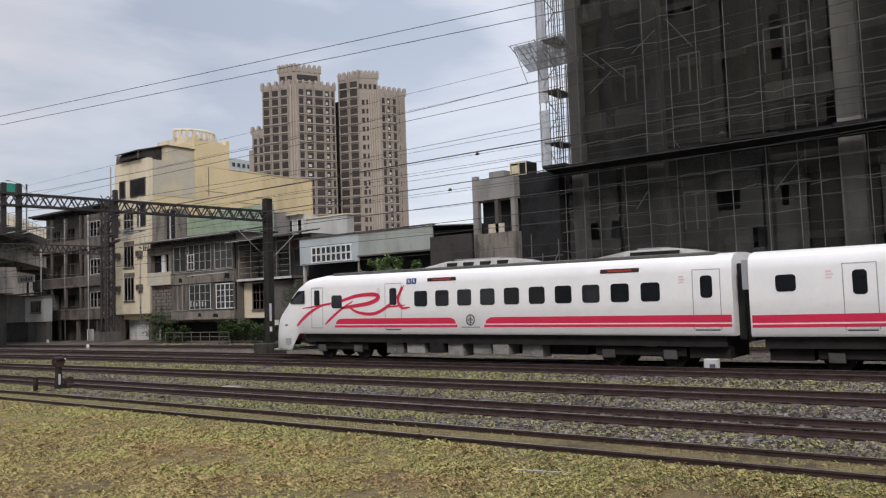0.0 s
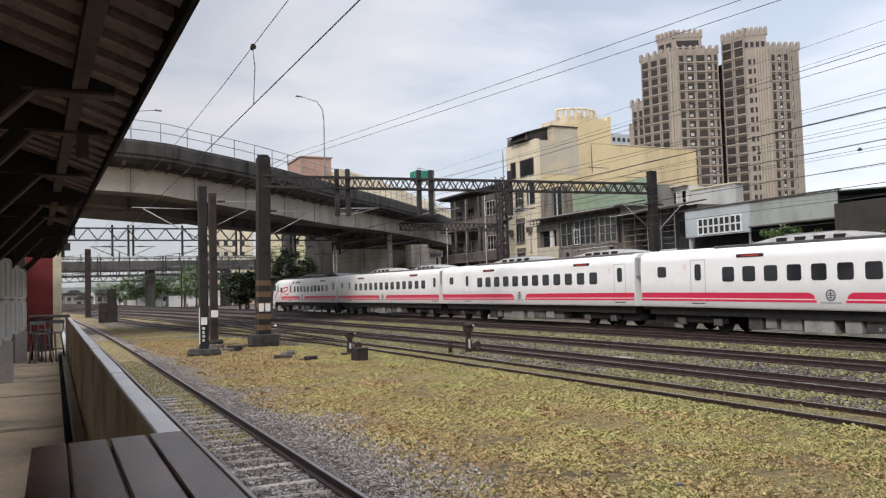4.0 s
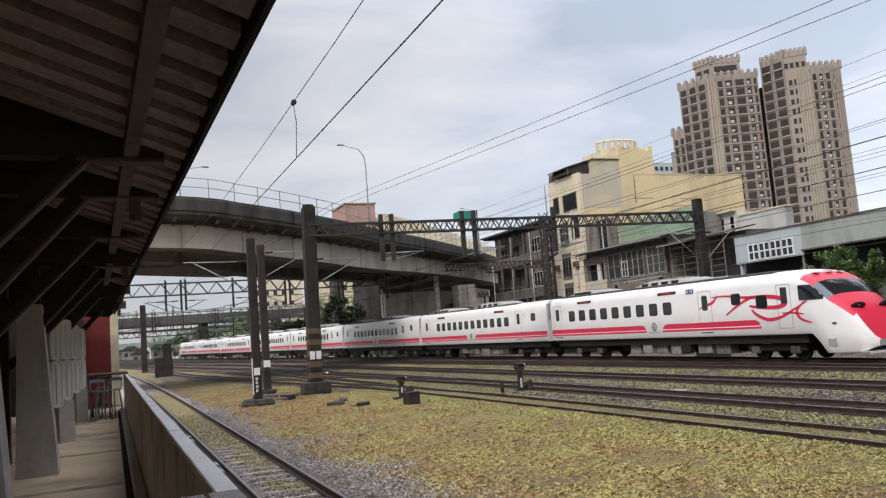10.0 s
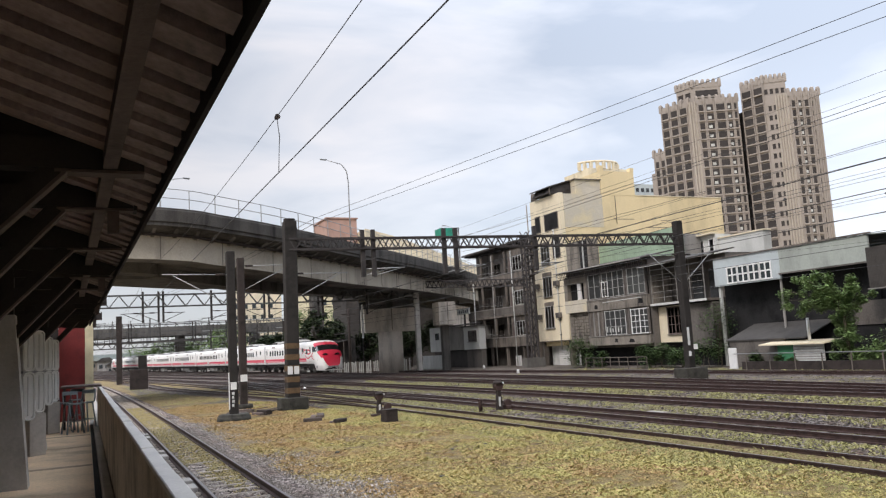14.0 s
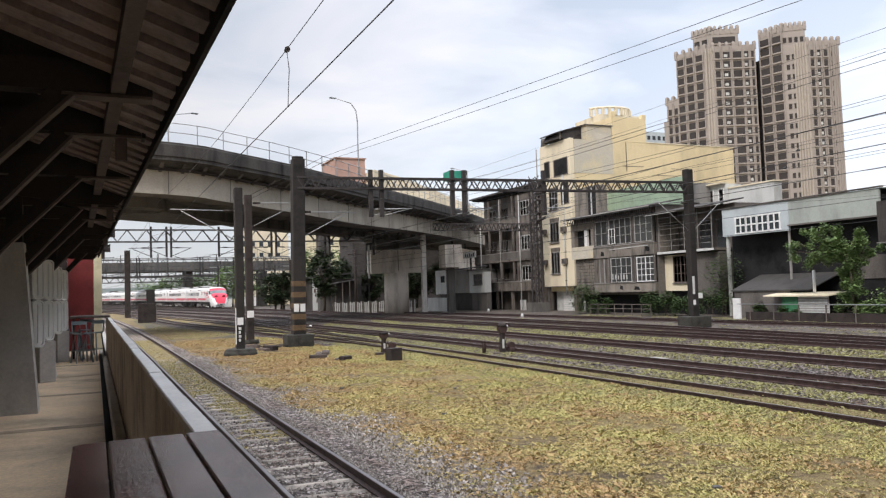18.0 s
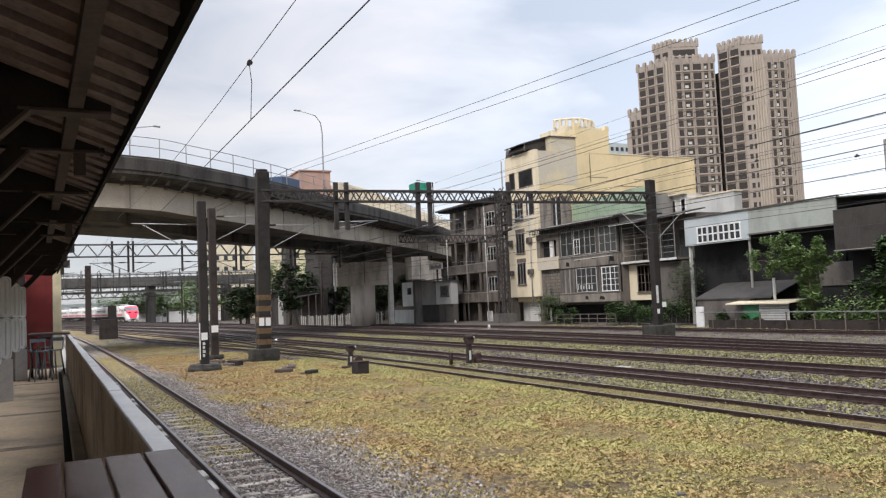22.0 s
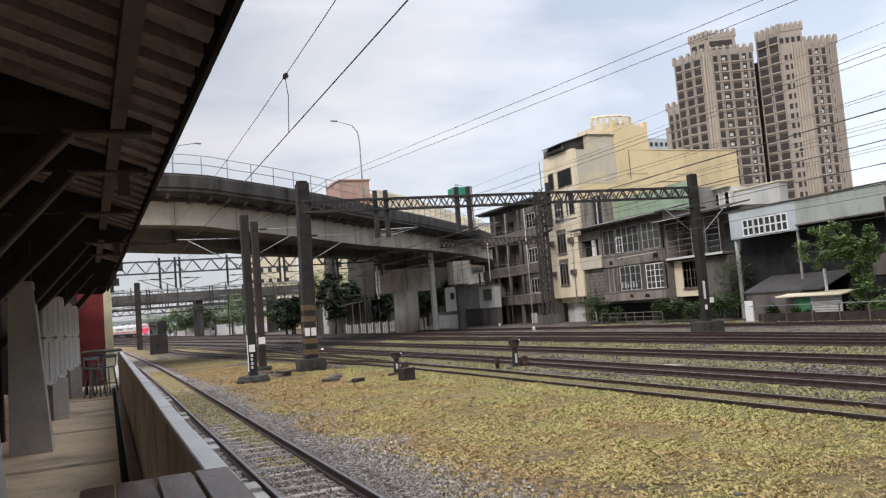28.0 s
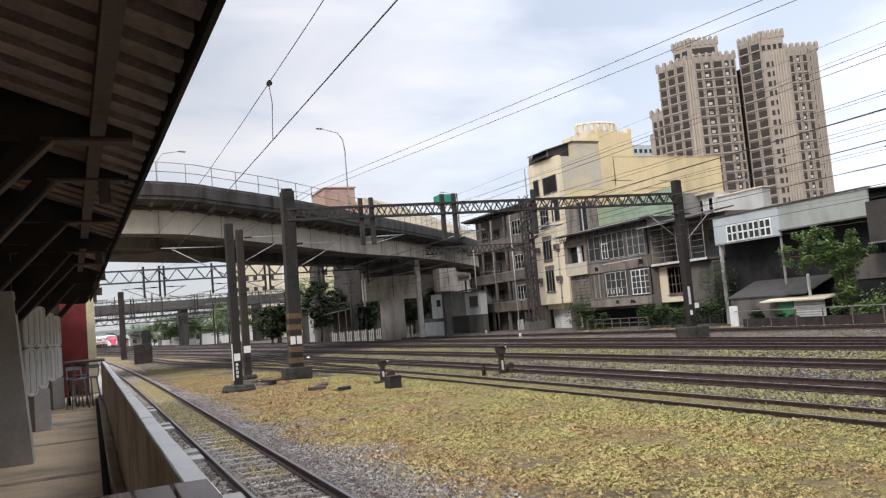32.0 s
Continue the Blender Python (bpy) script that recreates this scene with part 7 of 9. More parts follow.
def emblem(car, d, length=CAR):
    y = length / 2 - d
    x = -(HW + 0.008)
    bm = bmesh.new()
    ring = [(y + 0.2 * math.cos(a), 1.66 + 0.22 * math.sin(a)) for a in [radians(20 * k) for k in range(18)]]
    ring2 = [(y + 0.15 * math.cos(a), 1.66 + 0.17 * math.sin(a)) for a in [radians(20 * k) for k in range(18)]]
    o = [bm.verts.new((x, u, v)) for u, v in ring]
    i = [bm.verts.new((x, u, v)) for u, v in ring2]
    for k in range(18):
        bm.faces.new((o[k], o[(k + 1) % 18], i[(k + 1) % 18], i[k]))
    for a, b, c, e in ((-0.02, 0.02, 1.5, 1.83), (-0.13, 0.13, 1.64, 1.68), (-0.1, 0.1, 1.72, 1.75), (-0.1, 0.1, 1.56, 1.59)):
        bm.faces.new([bm.verts.new((x - 0.002, y + p, q)) for p, q in ((a, c), (b, c), (b, e), (a, e))])
    part("emblem", bm, M_EMBLEM, car, "round dark railway emblem")
    bm = bmesh.new()
    bm.faces.new([bm.verts.new((x, y + p, q)) for p, q in ((-0.42, 1.36), (0.42, 1.36), (0.42, 1.41), (-0.42, 1.41))])
    part("caption_bar", bm, M_SEAM, car)


def dress(car, doors, windows, small, boards, length=CAR):
    for d in doors:
        outline(car, "door_seam", d, d + 0.86, 1.3, 3.2, M_SEAM, length=length)
        plate(car, "door_window", d + 0.25, d + 0.61, 2.3, 3.0, 0.1, M_TGLASS, length=length)
        plate(car, "door_step", d + 0.06, d + 0.8, 1.27, 1.3, 0.01, M_UNDER, length=length, both=False)
        for k in range(3):
            plate(car, "code_mark", d - 0.42, d - 0.26 + 0.03 * (k % 2), 2.78 + k * 0.09, 2.83 + k * 0.09, 0.01, M_LINE, 0.008, length=length, both=False)
    for d in windows:
        plate(car, "window", d, d + 0.63, 2.22, 2.84, 0.1, M_TGLASS, length=length)
    for d in small:
        plate(car, "small_window", d, d + 0.55, 2.45, 2.95, 0.1, M_TGLASS, length=length)
    for d in boards:
        b = plate(car, "destination_board", d, d + 1.35, 3.2, 3.34, 0.02, M_DISPLAY, length=length, both=False)
        part("board_text", box(-(abs(side_x(3.27)) + 0.018), -(abs(side_x(3.27)) + 0.012), length / 2 - d - 1.1, length / 2 - d - 0.25, 3.24, 3.3), M_LED, b, "lit red destination letters")


def shell(y0, y1):
    """the body tube: smooth sides and roof, closed flat ends"""
    bm = bmesh.new()
    a = [bm.verts.new((x, y0, z)) for x, z in SECTION]
    b = [bm.verts.new((x, y1, z)) for x, z in SECTION]
    n = len(SECTION)
    for i in range(n - 1):
        bm.faces.new((a[i], a[i + 1], b[i + 1], b[i])).smooth = True
    bm.faces.new([bm.verts.new((x, y0, z)) for x, z in SECTION])
    bm.faces.new([bm.verts.new((x, y1, z)) for x, z in SECTION][::-1])
    bm.faces.new([bm.verts.new(p) for p in ((SECTION[0][0], y0, SECTION[0][1]), (SECTION[-1][0], y0, SECTION[-1][1]), (SECTION[-1][0], y1, SECTION[-1][1]), (SECTION[0][0], y1, SECTION[0][1]))])
    bmesh.ops.recalc_face_normals(bm, faces=bm.faces[:])
    return bm


def middle_car(kind):
    c = thing("rail_car", "white express rail car with crimson waist stripes and dark windows", "train car", group="cars of the express train")
    part("body", shell(-CAR / 2, CAR / 2), M_BODY, c)
    for s in (-1, 1):
        part("gangway", box(-0.95, 0.95, s * CAR / 2 - (0.0 if s > 0 else 0.24), s * CAR / 2 + (0.24 if s > 0 else 0.0), 0.95, 3.35, 0.03), M_RUBBER, c)
        part("end_fairing", box(-1.38, -1.2, s * CAR / 2 - (0.0 if s > 0 else 0.2), s * CAR / 2 + (0.2 if s > 0 else 0.0), 2.55, 3.45), M_SEAM, c)
    if kind == "second":
        dress(c, (2.5, 18.95), [4.15 + 1.095 * k for k in range(13)], (0.75,), (4.9, 15.3))
        mid = 10.2
    elif kind == "third":
        dress(c, (3.2, 18.6), [5.0 + 1.06 * k for k in range(12)], (1.15,), (5.75, 15.3))
        mid = 10.0
    else:
        dress(c, (3.1, 18.4), [4.83 + 1.03 * k for k in range(12)], (1.35,), (5.5, 15.2))
        mid = 10.65
    stripe(c, 0.05, mid - 0.58, 0.0, 0.5)
    stripe(c, mid + 0.58, CAR - 0.05, 0.5, 0.0)
    emblem(c, mid)
    bogie(c, CAR / 2 - 3.2)
    bogie(c, -CAR / 2 + 3.2)
    underframe(c, 4, 5.6, 14.6)
    roof_gear(c, ((6.2, 10.9, 0.3), (14.6, 18.9, 0.27)))
    return c


NOSE = ((0.0, 0.62, 0.56, 0.80), (0.08, 0.86, 0.50, 0.98), (0.25, 1.05, 0.40, 1.36), (0.5, 1.20, 0.35, 1.88), (0.8, 1.29, 0.34, 2.17), (1.1, 1.35, 0.34, 2.42), (1.36, 1.39, 0.34, 2.64), (1.6, 1.415, 0.34, 2.90), (1.75, 1.425, 0.58, 3.05), (1.95, 1.435, 0.84, 3.22), (2.2, 1.445, 1.1, 3.40), (2.5, 1.45, 1.1, 3.55), (2.8, 1.45, 1.1, 3.65), (3.4, 1.45, 1.1, 3.73), (4.6, 1.45, 1.1, 3.75))


def nose_rings(length, shape):
    """cross-sections from the tip back: distance, half width, underside and top"""
    rows = []
    for s, hw, zb, zt in shape:
        ring = []
        for x, z in SECTION:
            u = (z - 1.1) / (3.75 - 1.1)
            ring.append((x / 1.45 * hw, length / 2 - s, zb + (zt - zb) * u))
        rows.append(ring)
    return rows


def swoosh(car, pts, w0, w1, length, d_out=0.011):
    """a brush stroke along (d, z) points on the near wall"""
    P = path_points([(d, z, 0) for d, z in pts], 5)
    bm = bmesh.new()
    rows = []
    n = len(P)
    for k, p in enumerate(P):
        t = (P[min(k + 1, n - 1)] - P[max(k - 1, 0)]).normalized()
        nrm = Vector((-t.y, t.x, 0))
        w = (w0 + (w1 - w0) * k / (n - 1)) * (0.35 + 0.65 * math.sin(math.pi * min(1, max(0, (k + 0.6) / n))))
        a, b = p + nrm * w, p - nrm * w
        rows.append([bm.verts.new((-(abs(side_x(q.y)) + d_out), length / 2 - q.x, q.y)) for q in (a, b)])
    for a, b in zip(rows, rows[1:]):
        bm.faces.new((a[0], a[1], b[1], b[0]))
    part("brush_mark", bm, M_RED, car, "crimson brush-stroke mark")


def cab_car(leading):
    L = 21.1 if leading else 21.35
    c = thing("cab_car", "white sloped-nose cab car with a red face and crimson brush marks", "train car", group="cars of the express train")
    part("body", shell(-L / 2, L / 2 - 4.6), M_BODY, c)
    # the leading nose is shortened to fit the camera's view
    tip = 0.42 if leading else 0.0
    shape = [(tip + s * (4.6 - tip) / 4.6, hw, zb, zt) for s, hw, zb, zt in NOSE]
    N = L / 2 - tip
    rings = nose_rings(L, shape)
    n = len(SECTION)

    def skin(name, material, wanted, parent, label="", out=0.0):
        """the cells of the nose that belong to one panel"""
        bm = bmesh.new()
        made = {}
        def v(k, i):
            if (k, i) not in made:
                x, y, z = rings[k][i]
                made[k, i] = bm.verts.new((x * (1 + out), y + out, z + out))
            return made[k, i]
        for k in range(len(rings) - 1):
            for i in range(n - 1):
                if wanted(k, i):
                    bm.faces.new((v(k, i), v(k + 1, i), v(k + 1, i + 1), v(k, i + 1))).smooth = True
        bmesh.ops.recalc_face_normals(bm, faces=bm.faces[:])
        return part(name, bm, material, parent, label)

    def red(k, i):
        s = NOSE[k][0]
        return s < 2.5 and (4 <= i <= 9 if s >= 0.5 else 5 <= i <= 8)

    def glass(k, i):
        return 1.3 < NOSE[k][0] < 1.9 and 4 <= i <= 9
    nose = skin("nose", M_BODY, lambda k, i: not red(k, i) and not glass(k, i), c)
    skin("red_face", M_FACE, lambda k, i: red(k, i) and not glass(k, i), c, "vivid red nose panel")
    skin("windscreen", M_WSCREEN, glass, c, "dark curved windscreen")
    bm = bmesh.new()
    bm.faces.new([bm.verts.new(p) for p in rings[0]])
    part("bumper", bm, M_SEAM, c)
    # three small pale vent panels above the windscreen
    for s in (-1, 0, 1):
        part("roof_light", prism(rounded(s * 0.62 - 0.16, s * 0.62 + 0.16, N - 2.5, N - 2.3, 0.04), "z", 3.5, 3.585 - 0.05 * abs(s)), M_LINE, c, "small pale vent panel at the roof front")
    for s in (-1, 1):
        bm = bmesh.new()
        bmesh.ops.create_uvsphere(bm, u_segments=14, v_segments=8, radius=1.0, matrix=pose(s * 0.66, N - 0.68, 2.09, 40, 0, -14 * s) @ Matrix.Diagonal((0.3, 0.2, 0.08, 1)))
        for f in bm.faces:
            f.smooth = True
        h = part("headlight", bm, M_RUBBER, c, "dark oval headlight cluster")
        bm = bmesh.new()
        bmesh.ops.create_uvsphere(bm, u_segments=10, v_segments=6, radius=1.0, matrix=pose(s * 0.7, N - 0.64, 2.12, 40, 0, -14 * s) @ Matrix.Diagonal((0.13, 0.11, 0.07, 1)))
        part("lens", bm, M_SEAM, h)
    part("lip", prism([(-1.1, 0.3), (1.1, 0.3), (1.15, 0.38), (-1.15, 0.38)], "y", N - 1.3, N - 0.02), M_COPING, c, "pale lower lip")
    part("coupler", box(-0.18, 0.18, N - 0.4, N + 0.05, 0.5, 0.68, 0.03), M_UNDER, c)
    # cab side window and crew door
    for s in (-1, 1):
        def wx(d, z):
            """the nose's half width at a distance and height"""
            k = max(j for j in range(len(shape) - 1) if shape[j][0] <= d)
            f = (d - shape[k][0]) / (shape[k + 1][0] - shape[k][0])
            a = [(p[0] + (q[0] - p[0]) * f, p[2] + (q[2] - p[2]) * f) for p, q in zip(rings[k], rings[k + 1])]
            for p, q in zip(a[:7], a[1:8]):
                if p[1] <= z <= q[1]:
                    return abs(p[0] + (q[0] - p[0]) * (z - p[1]) / max(1e-6, q[1] - p[1]))
            return abs(a[6][0])
        bm = bmesh.new()
        grid = []
        back = 2.6 + tip * 0.6
        for r in range(7):
            z = 2.44 + 0.6 * r / 6
            front = 1.45 + tip * 0.8 + 0.62 * (r / 6) ** 1.3 + (0.1 if r == 0 else 0)
            grid.append([bm.verts.new((s * (wx(front + (back - front) * q / 6, z) + 0.02), L / 2 - front - (back - front) * q / 6, z)) for q in range(7)])
        for a, b in zip(grid, grid[1:]):
            for q in range(6):
                bm.faces.new((a[q], a[q + 1], b[q + 1], b[q])).smooth = True
        part("cab_window", bm, M_TGLASS, c)
        part("skirt_vent", box(s * 1.4 - 0.02, s * 1.4 + 0.02, N - 1.5, N - 1.15, 0.62, 0.9), M_SEAM, c)
        part("side_lamp", box(s * 1.37 - 0.03, s * 1.37 + 0.03, N - 1.25, N - 1.1, 1.46, 1.52), M_RUBBER, c)
    outline(c, "crew_door_seam", 3.0 + tip * 0.6, 3.7 + tip * 0.6, 1.35, 3.15, M_SEAM, length=L)
    plate(c, "crew_door_window", 3.18 + tip * 0.6, 3.5 + tip * 0.6, 2.36, 3.03, 0.06, M_TGLASS, length=L)
    plate(c, "small_window", 4.22 + tip * 0.6, 4.82 + tip * 0.6, 2.22, 2.78, 0.1, M_TGLASS, length=L)
    seats = [8.97 + 1.03 * k for k in range(10)] if leading else [10.17 + 1.065 * k for k in range(9)]
    dress(c, (7.45, L - 1.2), seats, () if leading else (5.68,), (9.62, 16.85) if leading else (9.8, 17.0), length=L)
    for d in (8.58, 8.84):
        b = plate(c, "access_sign", d, d + 0.23, 3.13, 3.36, 0.01, M_BLUE, both=False, length=L)
        sx = -(abs(side_x(3.25)) + 0.02)
        part("sign_bars", box(sx, sx + 0.006, L / 2 - d - 0.15, L / 2 - d - 0.08, 3.27, 3.32), M_WHITE, b)
        part("sign_bars", prism([(L / 2 - d - 0.19, 3.16), (L / 2 - d - 0.05, 3.16), (L / 2 - d - 0.09, 3.26), (L / 2 - d - 0.15, 3.26)], "x", sx, sx + 0.006), M_WHITE, b)
    stripe(c, 4.65, 11.0, 0.5, 0.5, length=L)
    stripe(c, 12.2, L - 0.05, 0.5, 0.0, length=L)
    emblem(c, 11.6, length=L)
    if leading:
        strokes = ((((2.35, 1.45), (2.7, 1.75), (3.3, 2.12), (3.95, 2.36)), 0.09, 0.05),
                   (((2.7, 2.24), (3.6, 2.33), (4.9, 2.5), (5.9, 2.72), (6.9, 2.76), (7.1, 2.6), (6.6, 2.4), (5.6, 2.28), (5.0, 2.22)), 0.05, 0.12),
                   (((4.1, 1.52), (4.35, 1.72), (5.0, 2.15), (5.7, 2.5)), 0.06, 0.05),
                   (((5.5, 2.25), (6.0, 2.02), (6.8, 1.95), (7.5, 2.2), (8.2, 2.72), (8.45, 3.1)), 0.08, 0.05),
                   (((8.35, 3.05), (8.15, 2.5), (8.35, 2.18), (8.75, 2.2)), 0.08, 0.05),
                   (((7.6, 2.22), (8.1, 2.26), (8.5, 2.28)), 0.04, 0.03))
    else:
        strokes = ((((8.3, 2.36), (7.9, 2.52), (7.4, 2.62), (7.1, 2.86)), 0.03, 0.08),
                   (((7.4, 2.86), (6.6, 2.88), (5.4, 2.74), (4.4, 2.72), (3.6, 2.62), (3.25, 2.4), (3.7, 2.24), (4.6, 2.28), (5.2, 2.36)), 0.06, 0.12),
                   (((6.6, 2.02), (6.1, 2.3), (5.5, 2.58), (4.9, 2.74)), 0.05, 0.06),
                   (((5.1, 2.2), (4.8, 1.95), (4.2, 1.74), (3.5, 1.84), (2.9, 2.1), (2.2, 2.42)), 0.10, 0.04),
                   (((2.35, 2.4), (2.75, 2.05), (2.6, 1.72), (2.1, 1.55)), 0.06, 0.06),
                   (((3.5, 1.98), (2.9, 1.96), (2.4, 1.9)), 0.04, 0.03))
    for pts, w0, w1 in strokes:
        swoosh(c, pts, w0, w1, L)
    bogie(c, L / 2 - 4.5)
    bogie(c, -L / 2 + 3.2)
    underframe(c, 9, 6.8, 15.6, L)
    roof_gear(c, ((9.1, 13.6, 0.3), (16.6, 20.0, 0.27)), L)
    part("gangway", box(-0.95, 0.95, -L / 2 - 0.24, -L / 2, 0.95, 3.35, 0.03), M_RUBBER, c)
    return c


SPEED, FIRST_GAP = 15.84, 7.25


def on_track(y):
    return Vector((track_x(25.8, y), y, rise(y)))


def reversed_copy(src):
    """the same car the other way round: its parts mirrored along the train"""
    made = {}
    for o in (src, *src.children_recursive):
        c = o.copy()
        if o.data:
            c.data = o.data.copy()
            c.data.transform(Matrix.Diagonal((1, -1, 1, 1)))
            c.data.flip_normals()
        scene.collection.objects.link(c)
        c.parent = made.get(o.parent, o.parent)
        made[o] = c
    return made[src]


def car_rows(mid_offset, lo=0, hi=32):
    """rows for a car whose middle runs at mid_offset past the first gap"""
    rows = []
    for t in range(lo, hi + 1):
        y = FIRST_GAP + SPEED * t - 0.72 * max(0, t - 14) ** 1.737 + mid_offset
        a, b = on_track(y + 6.9), on_track(y - 6.9)
        m = (a + b) / 2
        yaw = math.degrees(math.atan2(-(a.x - b.x), a.y - b.y))
        tip = math.degrees(math.atan2(a.z - b.z, a.y - b.y))
        rows.append((t, pose(m.x, m.y, m.z, tip, 0, yaw)))
    return rows


def build_train():
    cars = [(cab_car(True), 0.25 + 21.1 / 2)]
    cars.append((middle_car("second"), -PITCH / 2))
    mid = middle_car("third")
    cars.append((mid, -PITCH * 1.5))
    cars.append((copy_thing(mid, pose(0, 0, 0)), -PITCH * 2.5))
    plain = middle_car("plain")
    rev = reversed_copy(plain)
    for o in (*plain.children_recursive, plain):
        bpy.data.objects.remove(o)
    cars.append((rev, -PITCH * 3.5))
    for k in (4, 5):
        cars.append((copy_thing(rev, pose(0, 0, 0)), -PITCH * (k + 0.5)))
    last = cab_car(False)
    cars.append((reversed_copy(last), -PITCH * 6 - 0.25 - 21.35 / 2))
    for o in (*last.children_recursive, last):
        bpy.data.objects.remove(o)
    # the body is flattened a little to fit the camera's view
    done = set()
    for car, _ in cars:
        for o in car.children_recursive:
            if o.data and o.data.name not in done:
                done.add(o.data.name)
                o.data.transform(Matrix.Diagonal((1, 1, 0.957, 1)))
    return cars


# ---- the lorry on the bridge ----
M_LORRY = mat("slate blue lorry paint", (0.05, 0.085, 0.15), 0.5, 0, 0.1, 1, 10, 0.02)


def lorry():
    v = thing("box_lorry", "slate-blue box lorry driving over the bridge", "lorry")
    part("box_body", box(-0.95, 0.95, -1.45, 1.45, 0.7, 3.0, 0.05), M_LORRY, v)
    part("cab", prism([(1.5, 0.4), (3.0, 0.4), (3.0, 1.1), (2.5, 1.8), (1.5, 1.85)], "x", -0.8, 0.8), M_LORRY, v)
    part("windscreen", bar((-0.7, 2.78, 1.45), (0.7, 2.78, 1.45), 0.06, 0.45), M_TGLASS, v)
    part("chassis", box(-0.5, 0.5, -1.4, 1.9, 0.42, 0.696), M_UNDER, v)
    for y in (-0.8, 2.2):
        for x in (-0.85, 0.65):
            part("wheel", tube([(x, y, 0.34), (x + 0.2, y, 0.34)], 0.34, 14), M_RUBBER, v)
    return v


def lorry_rows():
    """along the near lane of the bridge; it enters before 20 s and drops out of sight behind the parapet by 23 s"""
    n = len(EDGE)
    acc = [0.0]
    for k in range(n - 1):
        acc.append(acc[-1] + (EDGE[k + 1] - EDGE[k]).length)
    def at(s):
        s = max(0.0, min(acc[-1] - 0.01, s))
        k = max(j for j in range(n - 1) if acc[j] <= s)
        f = (s - acc[k]) / (acc[k + 1] - acc[k])
        p = EDGE[k].lerp(EDGE[k + 1], f)
        d = (EDGE[k + 1] - EDGE[k]).normalized()
        q = p + Vector((-d.y, d.x, 0)) * 4.2
        return q, math.degrees(math.atan2(-d.x, d.y))
    start = next(acc[k] for k in range(n) if EDGE[k].x > 4.0)
    rows = []
    for t in range(0, 33):
        q, yaw = at(start + 9.0 * (t - 19.86))
        rows.append((t, pose(q.x, q.y, q.z - 1.25, 0, 0, yaw)))
    return rows


CARS = build_train()
LORRY = lorry()


# ---- ground cover ----
M_BLADE = island_mat("grass leaves", [(0.11, 0.115, 0.06), (0.275, 0.262, 0.106), (0.39, 0.36, 0.138), (0.475, 0.43, 0.18), (0.315, 0.312, 0.126), (0.15, 0.16, 0.08)], patch=0.6)
M_OLIVE = island_mat("olive leaves", [(0.06, 0.06, 0.032), (0.13, 0.125, 0.058), (0.19, 0.18, 0.08), (0.10, 0.09, 0.05), (0.15, 0.15, 0.07)], patch=0.6)
M_STRAW = island_mat("straw leaves", [(0.13, 0.10, 0.06), (0.36, 0.285, 0.13), (0.52, 0.425, 0.20), (0.42, 0.345, 0.145), (0.26, 0.21, 0.10), (0.11, 0.088, 0.055)], patch=0.6)
M_DEAD = island_mat("withered leaves", [(0.09, 0.065, 0.05), (0.27, 0.185, 0.10), (0.46, 0.32, 0.165), (0.36, 0.265, 0.125), (0.12, 0.09, 0.06)], patch=0.6)
M_WEED = island_mat("green trackside weeds", [(0.11, 0.12, 0.055), (0.23, 0.23, 0.10), (0.38, 0.37, 0.16), (0.19, 0.165, 0.10), (0.31, 0.315, 0.13)], patch=0.5)
M_STONE = island_mat("loose ballast stones", [(0.05, 0.042, 0.036), (0.16, 0.14, 0.12), (0.34, 0.305, 0.27), (0.10, 0.085, 0.07), (0.50, 0.46, 0.42), (0.23, 0.20, 0.175), (0.06, 0.05, 0.043)])


M_STONED = island_mat("rusty ballast stones", [(0.02, 0.017, 0.015), (0.075, 0.065, 0.056), (0.19, 0.17, 0.15), (0.04, 0.033, 0.028), (0.28, 0.25, 0.225), (0.11, 0.095, 0.082), (0.03, 0.025, 0.022)])


def cover(name, spots, size, material, label, category, blades=5, lean=0.7):
    """many small low plants as one object; the narrow leaves of a plant arch out from its heart and share its colour"""
    verts, faces = [], []
    rnd = random.Random(31)
    cos, sin, uni = math.cos, math.sin, rnd.uniform
    for x, y, z, s in spots:
        c = len(verts)
        verts.append((x, y, z))
        a = uni(0, 6.283)
        for i in range(blades):
            a += 6.283 / blades * uni(0.6, 1.4)
            r = size * s * uni(0.5, 1.5)
            h = r * uni(0.25, 0.95)
            w = uni(0.10, 0.2)
            k = len(verts)
            verts.append((x + cos(a - w) * r * 0.7, y + sin(a - w) * r * 0.7, z + h * 0.75))
            verts.append((x + cos(a + w) * r, y + sin(a + w) * r, z + h * lean))
            faces.append((c, k, k + 1))
    g = raw(name, verts, faces, material)
    return tagged(g, label, category, kind="stuff")


